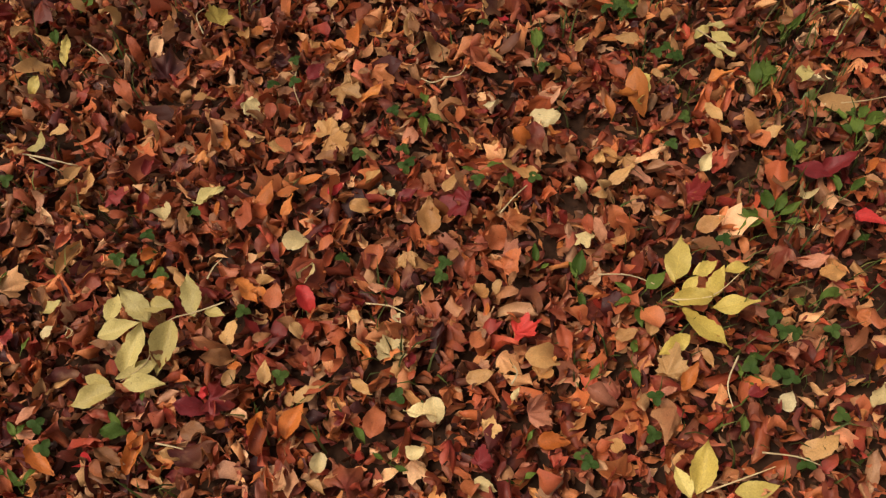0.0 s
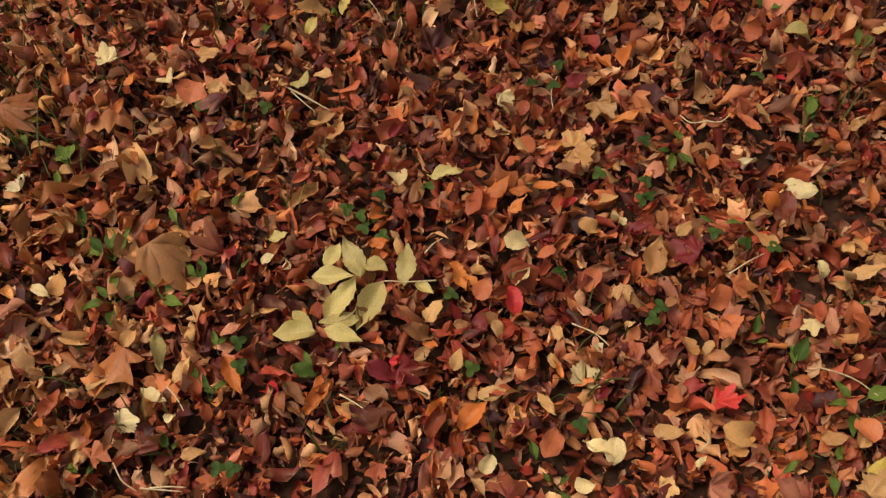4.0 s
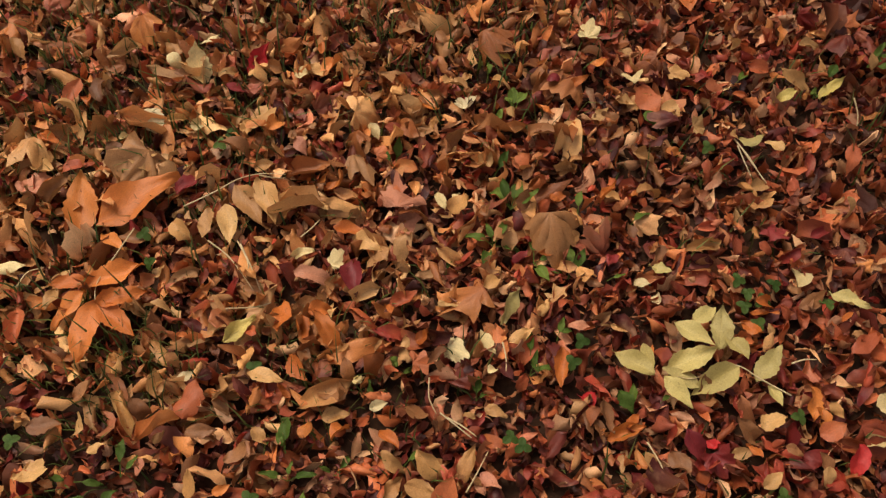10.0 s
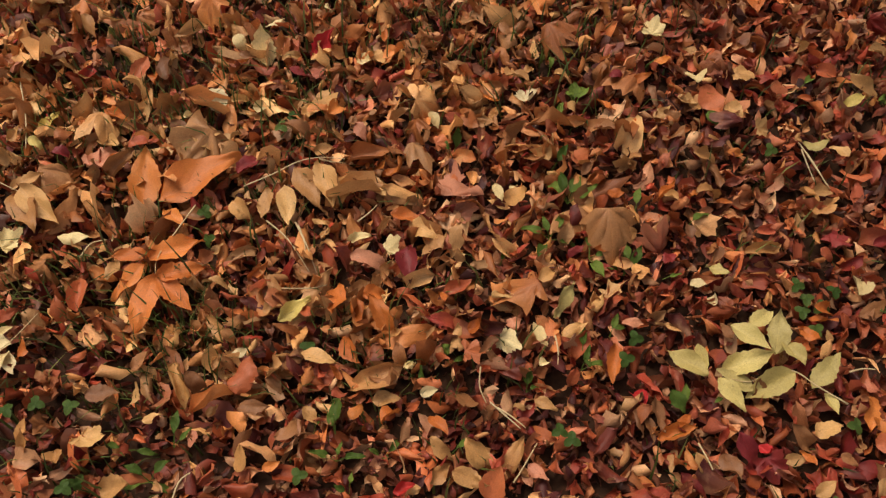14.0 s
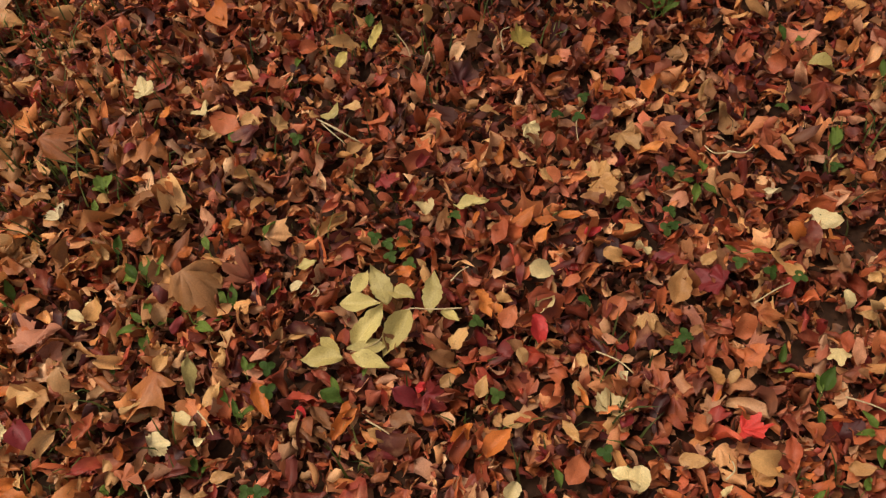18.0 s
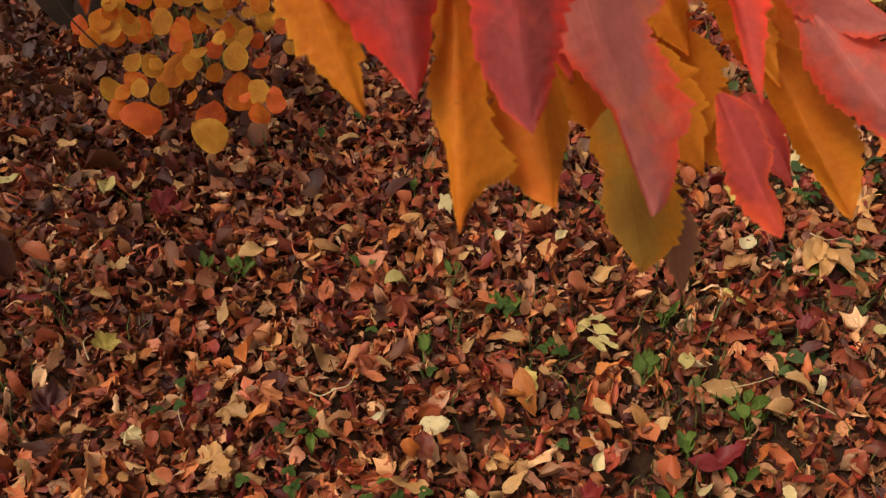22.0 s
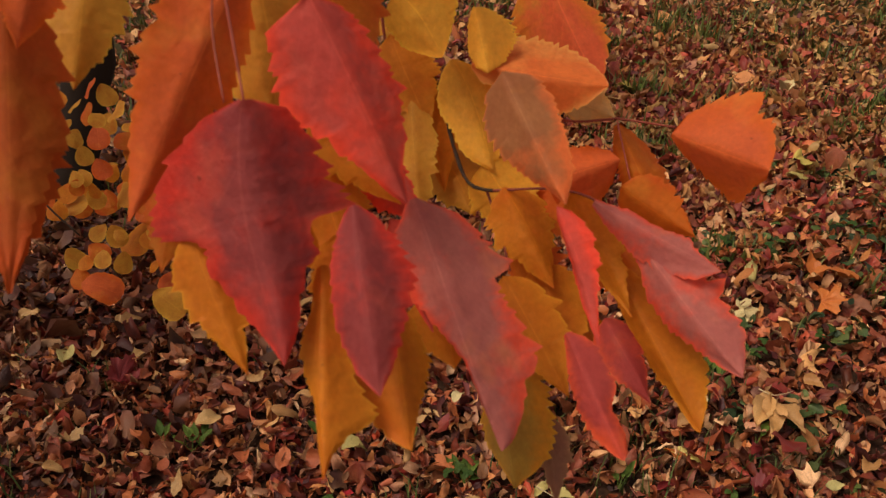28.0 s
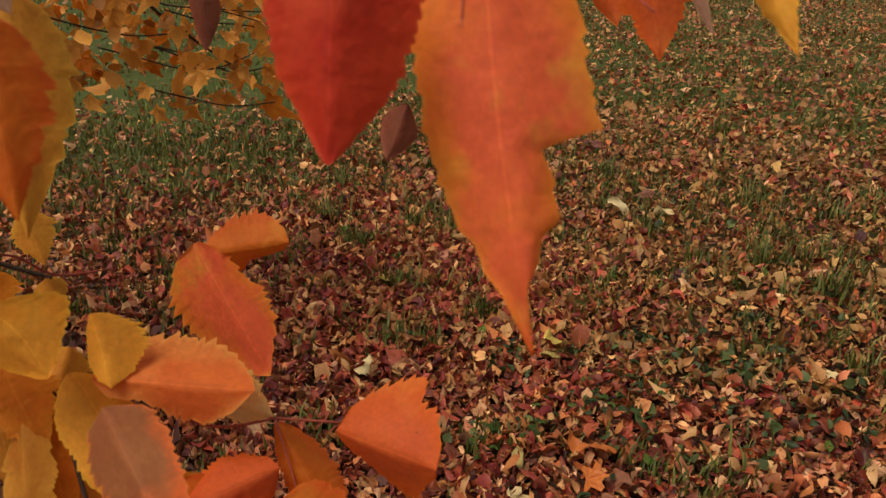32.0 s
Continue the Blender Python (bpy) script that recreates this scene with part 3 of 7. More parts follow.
HANG = {
    "wine": hang_material("wine_leaf", (0.33, 0.062, 0.055), (0.66, 0.048, 0.030), (0.56, 0.1, 0.065)),
    "berry": hang_material("berry_leaf", (0.48, 0.072, 0.058), (0.78, 0.1, 0.04), (0.62, 0.15, 0.06)),
    "scarlet": hang_material("scarlet_leaf", (0.60, 0.088, 0.062), (0.84, 0.066, 0.030), (0.46, 0.1, 0.065)),
    "crimson": hang_material("crimson_leaf", (0.52, 0.040, 0.018), (0.60, 0.058, 0.020), (0.6, 0.08, 0.03)),
    "pinkish": hang_material("rose_leaf", (0.54, 0.160, 0.125), (0.86, 0.095, 0.045), (0.66, 0.19, 0.09)),
    "salmon": hang_material("salmon_leaf", (0.68, 0.125, 0.030), (0.66, 0.11, 0.014), (0.72, 0.21, 0.04)),
    "coral": hang_material("coral_leaf", (0.84, 0.150, 0.052), (0.80, 0.20, 0.028), (0.72, 0.33, 0.040)),
    "orange": hang_material("orange_leaf", (0.64, 0.155, 0.015), (0.6, 0.1, 0.013), (0.7, 0.26, 0.032)),
    "dull": hang_material("dull_orange_leaf", (0.56, 0.175, 0.045), (0.60, 0.15, 0.025), (0.6, 0.22, 0.05)),
    # Orange deepened in the colour itself, for leaves that hang in shade.
    "shaded_orange": hang_material("shaded_orange_leaf", (0.44, 0.085, 0.014), (0.50, 0.075, 0.012), (0.5, 0.14, 0.02)),
    "peach": hang_material("peach_leaf", (0.74, 0.17, 0.035), (0.78, 0.26, 0.06), (0.62, 0.10, 0.018)),
    "amber": hang_material("amber_leaf", (0.62, 0.18, 0.013), (0.66, 0.215, 0.016), (0.66, 0.135, 0.012)),
    "ochre": hang_material("ochre_leaf", (0.62, 0.26, 0.030), (0.66, 0.30, 0.036), (0.55, 0.165, 0.017)),
    "gold": hang_material("gold_leaf", (0.80, 0.37, 0.040), (0.82, 0.36, 0.035), (0.78, 0.26, 0.02)),
    "olive": hang_material("olive_leaf", (0.46, 0.25, 0.035), (0.66, 0.25, 0.02), (0.6, 0.18, 0.015)),
    "mauve": hang_material("mauve_leaf", (0.42, 0.165, 0.062), (0.78, 0.17, 0.045), (0.5, 0.19, 0.03)),
    "cream": hang_material("buff_leaf", (0.75, 0.48, 0.18), (0.80, 0.42, 0.12), (0.75, 0.5, 0.22)),
    "shell": hang_material("shell_leaf", (0.52, 0.3, 0.18), (0.56, 0.32, 0.19), (0.46, 0.24, 0.14)),
    "brown": hang_material("brown_leaf", (0.30, 0.13, 0.07), (0.34, 0.15, 0.07), (0.3, 0.12, 0.06)),
    "umber": hang_material("umber_leaf", (0.16, 0.045, 0.022), (0.2, 0.05, 0.024), (0.15, 0.045, 0.02), 0.15),
}
TONES = {"wine": "wine-red with a bright red rim", "berry": "berry red", "scarlet": "scarlet", "crimson": "deep red", "pinkish": "dusty rose", "salmon": "salmon orange",
         "coral": "coral orange with a long pointed tail", "orange": "orange", "shaded_orange": "shade-darkened orange", "dull": "faded orange-brown", "peach": "pale orange", "amber": "amber yellow", "ochre": "ochre yellow", "gold": "golden yellow",
         "olive": "olive and amber", "mauve": "greyish mauve", "cream": "pale buff", "shell": "pale pinkish dry", "brown": "dull brown", "umber": "dark maroon dry"}
m_bark = litter_material("dark_bark", [(0.0, (0.035, 0.022, 0.015)), (1.0, (0.05, 0.03, 0.02))], False, veins=False, rough=0.85, through_light=0.0, gloss=0.1)
m_twig = litter_material("reddish_twig", [(0.0, (0.20, 0.040, 0.025)), (1.0, (0.34, 0.070, 0.04))], False, veins=False, rough=0.7, through_light=0.0, gloss=0.2)
m_petiole = litter_material("red_leaf_stalk", [(0.0, (0.42, 0.085, 0.06)), (1.0, (0.5, 0.12, 0.08))], False, veins=False, rough=0.6, through_light=0.1, blotch=0.2, gloss=0.2)

tree = new("maple_tree")
tree.location = (-0.84, 2.40, 0)
tagged(tree, "young maple with dark trunk and orange, red and yellow autumn leaves", "tree")


tree_inverse = Matrix.Translation((0.84, -2.40, 0))


def limb(name, points, radius, label=""):
    ob = part(name, tube(name, points, radius, m_bark, 0.35, 8), tree, label)
    ob.matrix_parent_inverse = tree_inverse
    return ob


limb("trunk", [(-0.80, 2.36, -0.04), (-0.79, 2.38, 0.08), (-0.71, 2.42, 0.3), (-0.63, 2.45, 0.55), (-0.62, 2.46, 0.9), (-0.74, 2.45, 1.4), (-0.84, 2.43, 1.9), (-0.84, 2.45, 2.5), (-0.80, 2.5, 3.2)], 0.085, "dark almost black bark")
limb("limb", [(-0.83, 2.37, -0.03), (-0.92, 2.40, 0.13), (-1.03, 2.46, 0.32), (-1.13, 2.55, 0.8), (-1.2, 2.6, 1.8)], 0.066, "second dark stem leaning away from the trunk")
leafy_branch = limb("branch", [(-0.84, 2.43, 1.9), (-0.6, 1.7, 1.95), (-0.2, 0.9, 1.75), (0.0, 0.5, 1.50), (0.02, 0.44, 1.42), (0.045, 0.385, 1.355)], 0.011, "slender dark branch with drooping leaves")
upper_branch = limb("branch", [(-0.84, 2.43, 2.0), (-0.3, 1.5, 2.1), (0.05, 0.8, 1.8), (0.12, 0.35, 1.52), (0.16, 0.24, 1.44), (0.30, 0.22, 1.42)], 0.009, "high branch with long hanging leaves")
low_branch = limb("branch", [(-0.67, 2.46, 1.12), (-0.72, 2.1, 1.05), (-0.72, 1.85, 0.85), (-0.62, 1.62, 0.62), (-0.60, 1.55, 0.50), (-0.52, 1.50, 0.40)], 0.0045, "low branch with small round yellow leaves")
far_branch = limb("branch", [(-0.80, 2.44, 1.68), (-0.4, 2.7, 1.65), (0.05, 2.85, 1.35), (0.4, 2.9, 1.0), (0.65, 2.85, 0.80)], 0.009, "branch with ochre leaves over the lawn")


def elder_outline(s):
    """Half width of a maple leaflet: rounded base, coarse lobes, drawn-out tip."""
    w = np.interp(s, [0, 0.05, 0.15, 0.32, 0.45, 0.6, 0.75, 0.87, 0.95, 1], [0.02, 0.24, 0.40, 0.46, 0.45, 0.35, 0.24, 0.12, 0.045, 0.004])
    return w


def leaf_blade(kind, ratio, r, bow=None, rows=68, cols=10, halves=None):
    s, q = np.linspace(0, 1, rows + 1), np.linspace(-1, 1, cols + 1)
    sg, qg = np.meshgrid(s, q, indexing="ij")
    if kind == "tailed":                       # one broad side lobe, then a drawn-out tail
        w = np.ones_like(s)
        right = np.interp(s, [0, 0.06, 0.17, 0.53, 0.62, 0.71, 0.75, 0.81, 0.85, 0.92, 1], [0.05, 0.36, 0.42, 0.36, 0.32, 0.27, 0.20, 0.18, 0.12, 0.06, 0.005])
        left = np.interp(s, [0, 0.06, 0.17, 0.4, 0.52, 0.535, 0.56, 0.62, 0.71, 0.75, 0.81, 0.85, 0.92, 1], [0.05, 0.40, 0.46, 0.48, 0.53, 0.34, 0.21, 0.235, 0.24, 0.14, 0.09, 0.03, 0.015, 0.005])
        count, amp = 15, 0.09
    elif kind == "cut":                        # its two halves given as (along, half width)
        w = np.ones_like(s)
        right, left = (np.interp(s, *zip(*half)) for half in halves)
        count, amp = 15, 0.19
    elif kind == "lobed":                      # a shoulder lobe on either side
        w = np.ones_like(s)
        left = np.interp(s, [0, 0.03, 0.16, 0.25, 0.35, 0.43, 0.455, 0.51, 0.60, 0.65, 0.77, 0.91, 1], [0.05, 0.23, 0.40, 0.44, 0.50, 0.60, 0.36, 0.31, 0.33, 0.25, 0.17, 0.09, 0.004])
        right = np.interp(s, [0, 0.03, 0.13, 0.25, 0.35, 0.47, 0.49, 0.52, 0.58, 0.69, 0.80, 0.90, 1], [0.05, 0.20, 0.38, 0.48, 0.55, 0.60, 0.31, 0.28, 0.32, 0.25, 0.19, 0.08, 0.004])
        count, amp = 15, 0.17
    elif kind == "winged":                     # a sharp wing low on one side, a second shoulder near the tip
        w = np.ones_like(s)
        left = np.interp(s, [0, 0.05, 0.1, 0.2, 0.33, 0.35, 0.48, 0.68, 0.72, 0.78, 0.88, 1], [0.05, 0.30, 0.35, 0.40, 0.56, 0.27, 0.29, 0.35, 0.22, 0.15, 0.08, 0.004])
        right = np.interp(s, [0, 0.05, 0.1, 0.3, 0.56, 0.75, 0.88, 1], [0.05, 0.2, 0.29, 0.45, 0.40, 0.2, 0.10, 0.004])
        count, amp = 16, 0.10
    elif kind == "elder":
        w = elder_outline(s)
        left, right = np.ones_like(s), np.ones_like(s)
        for side in (left, right):             # two or three coarse lobes that rise slowly and break off sharply
            at = r.uniform(0.26, 0.40)
            for _ in range(3):
                side += r.uniform(0.10, 0.32) * np.exp(-np.clip(at - s, 0, None) / 0.09) * (s <= at)
                side -= r.uniform(0.05, 0.16) * np.exp(-np.clip(s - at, 0, None) / 0.07) * (s > at)
                at += r.uniform(0.13, 0.24)
        count, amp = r.uniform(11, 17), 0.16
    else:
        w = profile(kind, np.clip(s, 0.004, 0.996))
        w = w / w.max() * 0.5
        left, right = (1 + 0.09 * np.sin(r.uniform(4, 7) * s + r.uniform(0, 6)) + 0.05 * np.sin(r.uniform(9, 14) * s + r.uniform(0, 6)) for _ in range(2))
        count, amp = 14, 0.09
    saw_l, saw_r = [], []
    for saw in (saw_l, saw_r):
        steps = np.cumsum(r.uniform(0.4, 1.6, 30)) / count
        tall = r.uniform(0.3, 1.5, 31)
        k = np.searchsorted(steps, s)
        low = np.concatenate([[0], steps])[k]
        saw.extend(((s - low) / (np.concatenate([steps, [9]])[k] - low) - 0.5) * tall[k] + 0.5)
    saw_l, saw_r = np.array(saw_l), np.array(saw_r)
    fade = np.clip(s * 8, 0, 1) * np.clip((1 - s) * 5, 0.2, 1)
    wl, wr = w * left * (1 + amp * (saw_l - 0.5) * fade), w * right * (1 + amp * (saw_r - 0.5) * fade)
    if kind == "elder":
        full = 1.02 / (wl.max() + wr.max())
        wl, wr = wl * full, wr * full
    wg = np.where(qg < 0, wl[:, None], wr[:, None])
    x = qg * wg * ratio + (r.normal(0, 0.03) if bow is None else bow) * np.sin(np.pi * sg ** 0.8)
    y = sg + 0.05 * np.abs(qg) * wg * ratio
    z = (-0.75 if kind in ("lobed", "cut") else r.uniform(-0.8, -0.3)) * np.abs(x) + 0.018 * np.sin(7 * sg + 3 * qg + r.uniform(0, 6)) * np.abs(qg)
    vein = 0.012 * np.abs(((sg - 0.5 * np.abs(qg)) * 6.5) % 1.0 - 0.5)
    z = z + vein * (np.abs(qg) < 0.95) + r.normal(0, 0.10) * (sg - 0.5) ** 2 * 4 * 0.25
    tw = r.normal(0, 0.25) * (sg - 0.3)
    x, z = x * np.cos(tw) - z * np.sin(tw), x * np.sin(tw) + z * np.cos(tw)
    c = cols + 1
    f = [(i * c + j, i * c + j + 1, i * c + c + j + 1, i * c + c + j) for i in range(rows) for j in range(cols)]
    return np.stack([x, y, z], -1).reshape(-1, 3), f, np.stack([(qg + 1) / 2, sg], -1).reshape(-1, 2)


def hang_leaf(branch, kind, tone, base, tip, ratio, roll, bow=None, halves=None):
    r = np.random.default_rng(int(abs(base[0] * 7919 + base[2] * 1047 + tip[1] * 313) * 1000) % 100003)
    base, tip = Vector(base), Vector(tip)
    if kind == "elder" and tone == "coral" and (tip - base).length > 0.08:
        kind = "tailed"
    ahead = (tip - base).normalized()
    face = Vector((0.03, -0.05, 1.34)) - (base + tip) / 2
    face = (face - ahead * face.dot(ahead)).normalized()
    across = ahead.cross(face)
    m = Matrix((across, ahead, face)).transposed() @ Matrix.Rotation(radians(roll), 3, "Y")
    v, f, uv = leaf_blade(kind, ratio, r, bow, halves=halves)
    v = v * (tip - base).length
    ob = part("leaf", mesh_from("leaf", v, f, HANG[tone], uv), branch, f"{TONES[tone]} hanging leaf")
    ob.matrix_parent_inverse = Matrix.Identity(4)
    ob.matrix_basis = Matrix.Translation(base) @ m.to_4x4()
    return ob


def twig(branch, points, radius):
    ob = part("twig", tube("twig", points, radius * 0.72, m_petiole if radius < 0.00085 else m_bark if radius > 0.0015 else m_twig, 0.7, 6), branch)
    ob.matrix_parent_inverse = Matrix.Identity(4)
    return ob


round_tones = ["ochre", "ochre", "amber", "orange", "ochre", "salmon"]


def yellow_leaf(x, y, z, size):
    r = np.random.default_rng(int(abs(x * 7919 + y * 1047 + z * 313) * 1000) % 100003)
    v, f, uv = blade("orb", 12, 6, r, teeth=0.08, tooth_count=6, fold=r.uniform(-0.3, 0.1), bend=r.normal(-0.3, 0.4), wave=0.04, skew=r.normal(0, 0.15))
    v = (v - (0, 0.5, 0)) * size
    ob = part("leaf", mesh_from("leaf", v, f, HANG[round_tones[int(r.integers(0, 6))]], uv), low_branch, "small round yellow-orange leaf")
    ob.matrix_parent_inverse = Matrix.Identity(4)
    ob.matrix_basis = Matrix.Translation((x, y, z)) @ pose(0, 0, 0, r.normal(46, 14), r.normal(0, 18), r.normal(0, 34))
    return ob


def leaf_cloud(parent, name, count, centre, spread, size, tone, seed, label):
    """Foliage too fine to pick apart, joined in one part of many small bent leaves."""
    r = np.random.default_rng(seed)
    shapes = [blade("heart", 3, 2, r, fold=-0.2, bend=r.normal(0, 0.6)) for _ in range(5)]
    v, f, uv = [], [], []
    for _ in range(count):
        lv, lf, luv = shapes[int(r.integers(0, 5))]
        m = pose(*(np.array(centre) + r.normal(0, 1, 3) * spread), r.normal(-60, 30), r.normal(0, 30), r.uniform(0, 360))
        base = len(v)
        s = size * r.uniform(0.6, 1.3)
        v += [m @ Vector(tuple(p * s)) for p in lv]
        f += [tuple(i + base for i in q) for q in lf]
        uv += [tuple(q) for q in luv]
    ob = part(name, mesh_from(name, v, f, tone, uv), parent, label)
    return ob


m_shade_crown = litter_material("shade_crown_leaves", [(0.0, (0.62, 0.16, 0.03)), (0.5, (0.70, 0.28, 0.04)), (1.0, (0.60, 0.10, 0.03))], True, through_light=0.35, blotch=0.2)
m_ochre_far = litter_material("far_ochre_leaves", [(0.0, (0.60, 0.26, 0.03)), (0.5, (0.70, 0.34, 0.05)), (1.0, (0.62, 0.19, 0.025))], True, through_light=0.3, blotch=0.3)
# Foliage out of view, set where its shadow falls left of the walker.
crown = leaf_cloud(tree, "crown", 1500, (-1.75, 1.55, 2.35), (0.36, 0.6, 0.30), 0.06, m_shade_crown, 3, "unseen orange and yellow foliage added to shade the ground")
crown.matrix_parent_inverse = tree_inverse
tagged(crown, kind="stuff")
# Second unseen foliage mass, added to shade the ground by the trunk.
high_shade_crown = leaf_cloud(tree, "crown", 1500, (-1.85, 2.45, 2.95), (0.55, 0.50, 0.34), 0.06, m_shade_crown, 5, "unseen orange and red foliage added to shade the trunk's foot")
high_shade_crown.matrix_parent_inverse = tree_inverse
tagged(high_shade_crown, kind="stuff")
# Unseen limbs; the first two reach into the added foliage.
limb("limb", [(-0.76, 2.44, 1.5), (-1.05, 2.2, 1.9), (-1.4, 1.85, 2.2), (-1.75, 1.55, 2.4), (-2.05, 1.3, 2.5)], 0.022)
limb("limb", [(-0.85, 2.45, 2.1), (-1.2, 2.45, 2.5), (-1.65, 2.45, 2.8), (-2.1, 2.5, 3.05)], 0.02)
limb("limb", [(-0.83, 2.46, 2.5), (-0.7, 2.6, 2.9), (-0.55, 2.8, 3.25)], 0.016)

# ---------------------------------------------------------------- fallen leaves, picked out one by one
compound_leaf("pale yellow compound ash leaf with broad leaflets on the litter", "pale", -0.632, 0.433, [(-0.038, 0.018, 0.071, -76), (-0.020, 0.060, 0.076, 41), (0.015, 0.056, 0.057, 81), (-0.010, -0.015, 0.083, -19), (0.035, -0.012, 0.088, 172), (-0.000, -0.050, 0.061, 114), (-0.063, -0.088, 0.073, 106), (0.014, -0.070, 0.062, -92), (0.066, 0.072, 0.071, 12), (-0.051, 0.055, 0.057, -2), (0.107, 0.040, 0.040, -112), (-0.054, -0.065, 0.047, -115)], [(0.121, 0.057), (0.075, 0.041), (0.042, 0.032), (0.020, 0.007), (0.014, -0.037), (-0.021, -0.066)])
compound_leaf("bright yellow compound ash leaf on green weeds", "yellow", 0.218, 0.468, [(-0.006, -0.057, 0.091, -137), (0.044, -0.020, 0.072, -92), (0.021, 0.016, 0.057, -29), (0.057, 0.038, 0.042, -79), (-0.028, 0.061, 0.086, -16), (0.010, 0.041, 0.047, -61), (-0.022, -0.010, 0.070, 92), (-0.018, 0.014, 0.040, -46), (-0.058, -0.084, 0.056, 120)], [(-0.052, -0.010), (0.009, -0.007), (0.059, 0.029)])
compound_leaf("yellow compound leaf lying among weeds", "yellow", 0.181, 0.189, [(-0.012, 0.017, 0.077, -21), (-0.042, -0.001, 0.047, 18), (0.055, -0.016, 0.060, -84)], [(-0.014, -0.017), (0.059, 0.005), (0.084, 0.013)])
compound_leaf("small pale green-yellow compound leaf", "pale", 0.336, 0.987, [(-0.022, 0.021, 0.046, 132), (-0.009, -0.032, 0.047, -145), (0.009, -0.023, 0.054, -137), (0.014, 0.003, 0.054, -135), (0.009, 0.032, 0.038, -92)], [(-0.030, 0.025), (-0.006, -0.002), (0.021, -0.033)])
compound_leaf("large orange compound leaf, drooping leaflets, near grass", "orange", -1.341, -0.223, [(-0.095, 0.115, 0.163, 2), (-0.142, 0.034, 0.129, 62), (-0.042, 0.042, 0.057, -77), (0.021, 0.015, 0.097, -14), (0.061, 0.005, 0.080, -20), (0.092, -0.020, 0.082, -77), (0.084, -0.069, 0.104, -135), (0.035, -0.073, 0.079, -169), (-0.015, -0.051, 0.063, 149)], [(-0.041, 0.082), (-0.008, 0.026), (0.019, -0.016), (0.053, -0.034)])
compound_leaf("tawny compound leaf with curled leaflets on a bent pale stalk", "tawny", -1.294, 0.048, [(-0.022, -0.010, 0.097, -93), (-0.004, 0.019, 0.096, -106), (0.017, 0.047, 0.078, -129), (-0.030, -0.088, 0.065, -130), (-0.008, -0.059, 0.081, -115), (0.048, 0.090, 0.061, -95)], [(-0.081, -0.102), (-0.075, -0.044), (-0.074, -0.000), (-0.060, 0.038), (-0.031, 0.073)])
compound_leaf("pale straw compound leaf on dark litter", "tawny", -1.548, -0.368, [(0.019, -0.016, 0.112, -88), (0.021, 0.007, 0.103, -77), (-0.040, 0.009, 0.060, -3)], [(-0.079, -0.040), (-0.040, -0.019), (-0.026, -0.011)])
compound_leaf("cream compound leaf beside short grass", "cream", -1.303, -0.511, [(-0.020, -0.006, 0.068, 147), (0.022, -0.023, 0.083, -162), (0.028, 0.008, 0.048, -89), (-0.029, 0.022, 0.027, -4)], [(-0.001, -0.001), (-0.004, 0.023), (-0.027, 0.076)])
compound_leaf("pale straw compound leaf with four leaflets", "tawny", 0.834, 1.115, [(-0.029, -0.002, 0.099, 138), (-0.013, -0.016, 0.106, 160), (0.017, -0.025, 0.104, -177), (0.036, 0.009, 0.045, -156), (-0.012, 0.035, 0.056, 109)], [(-0.010, 0.057), (0.013, 0.033), (0.055, 0.037)])
fallen("maple", "yellow", -0.581, 1.094, 0.072, -18)
fallen("leaflet", "yellow", -0.905, 0.943, 0.053, 166)
fallen("leaflet", "yellow", -0.869, 1.040, 0.067, -10)
fallen("leaflet", "tawny", -0.922, 0.996, 0.083, 100)
fallen("leaflet", "green", -0.876, 0.999, 0.047, -161)
fallen("leaflet", "green", -0.895, 1.074, 0.049, 18)
fallen("ovate", "pale", -0.875, 0.823, 0.056, -53)
fallen("ovate", "tawny", -0.798, 0.756, 0.052, -17)
fallen("ovate", "tawny", -0.672, 0.831, 0.055, -93)
fallen("ovate", "tawny", -0.505, 0.803, 0.048, -152)
fallen("leaflet", "rust", -0.736, 0.924, 0.075, -149)
fallen("maple", "crimson", -0.722, 0.704, 0.064, -93)
fallen("lance", "pale", -0.562, 0.695, 0.083, -87)
fallen("round", "cream", -0.635, 0.665, 0.053, -157)
fallen("round", "cream", -0.409, 0.602, 0.050, -92)
fallen("round", "cream", -0.388, 0.540, 0.043, -26)
fallen("round", "tawny", -0.304, 0.659, 0.043, -94)
fallen("round", "cream", -0.264, 0.685, 0.043, -0)
fallen("ovate", "crimson", -0.228, 0.680, 0.047, -69)
fallen("maple", "tawny", -0.357, 0.797, 0.075, -154)
fallen("maple", "tawny", -0.339, 0.916, 0.083, -128)
fallen("round", "cream", 0.013, 0.834, 0.064, -93)
fallen("ovate", "cream", -0.079, 0.863, 0.057, -11)
fallen("leaflet", "orange", 0.179, 0.868, 0.106, -176)
fallen("leaflet", "rust", 0.145, 0.938, 0.070, 37)
fallen("ovate", "orange", -0.029, 0.785, 0.055, -140)
fallen("maple", "crimson", -0.141, 0.662, 0.076, 75)
fallen("ovate", "tawny", -0.193, 0.635, 0.076, -1)
fallen("leaflet", "rust", -0.131, 0.535, 0.056, -12)
fallen("maple", "pink", -0.069, 0.559, 0.055, -116)
fallen("leaflet", "tawny", -0.117, 0.488, 0.076, -174)
fallen("maple", "cream", -0.258, 0.403, 0.068, 10)
fallen("leaflet", "cream", -0.244, 0.454, 0.040, -153)
fallen("maple", "scarlet", -0.057, 0.426, 0.068, -81)
fallen("ovate", "rust", 0.026, 0.444, 0.064, 87)
fallen("ovate", "tawny", 0.257, 0.601, 0.055, -71)
fallen("ovate", "cream", -0.213, 0.304, 0.055, 77)
fallen("round", "cream", -0.191, 0.304, 0.046, -172)
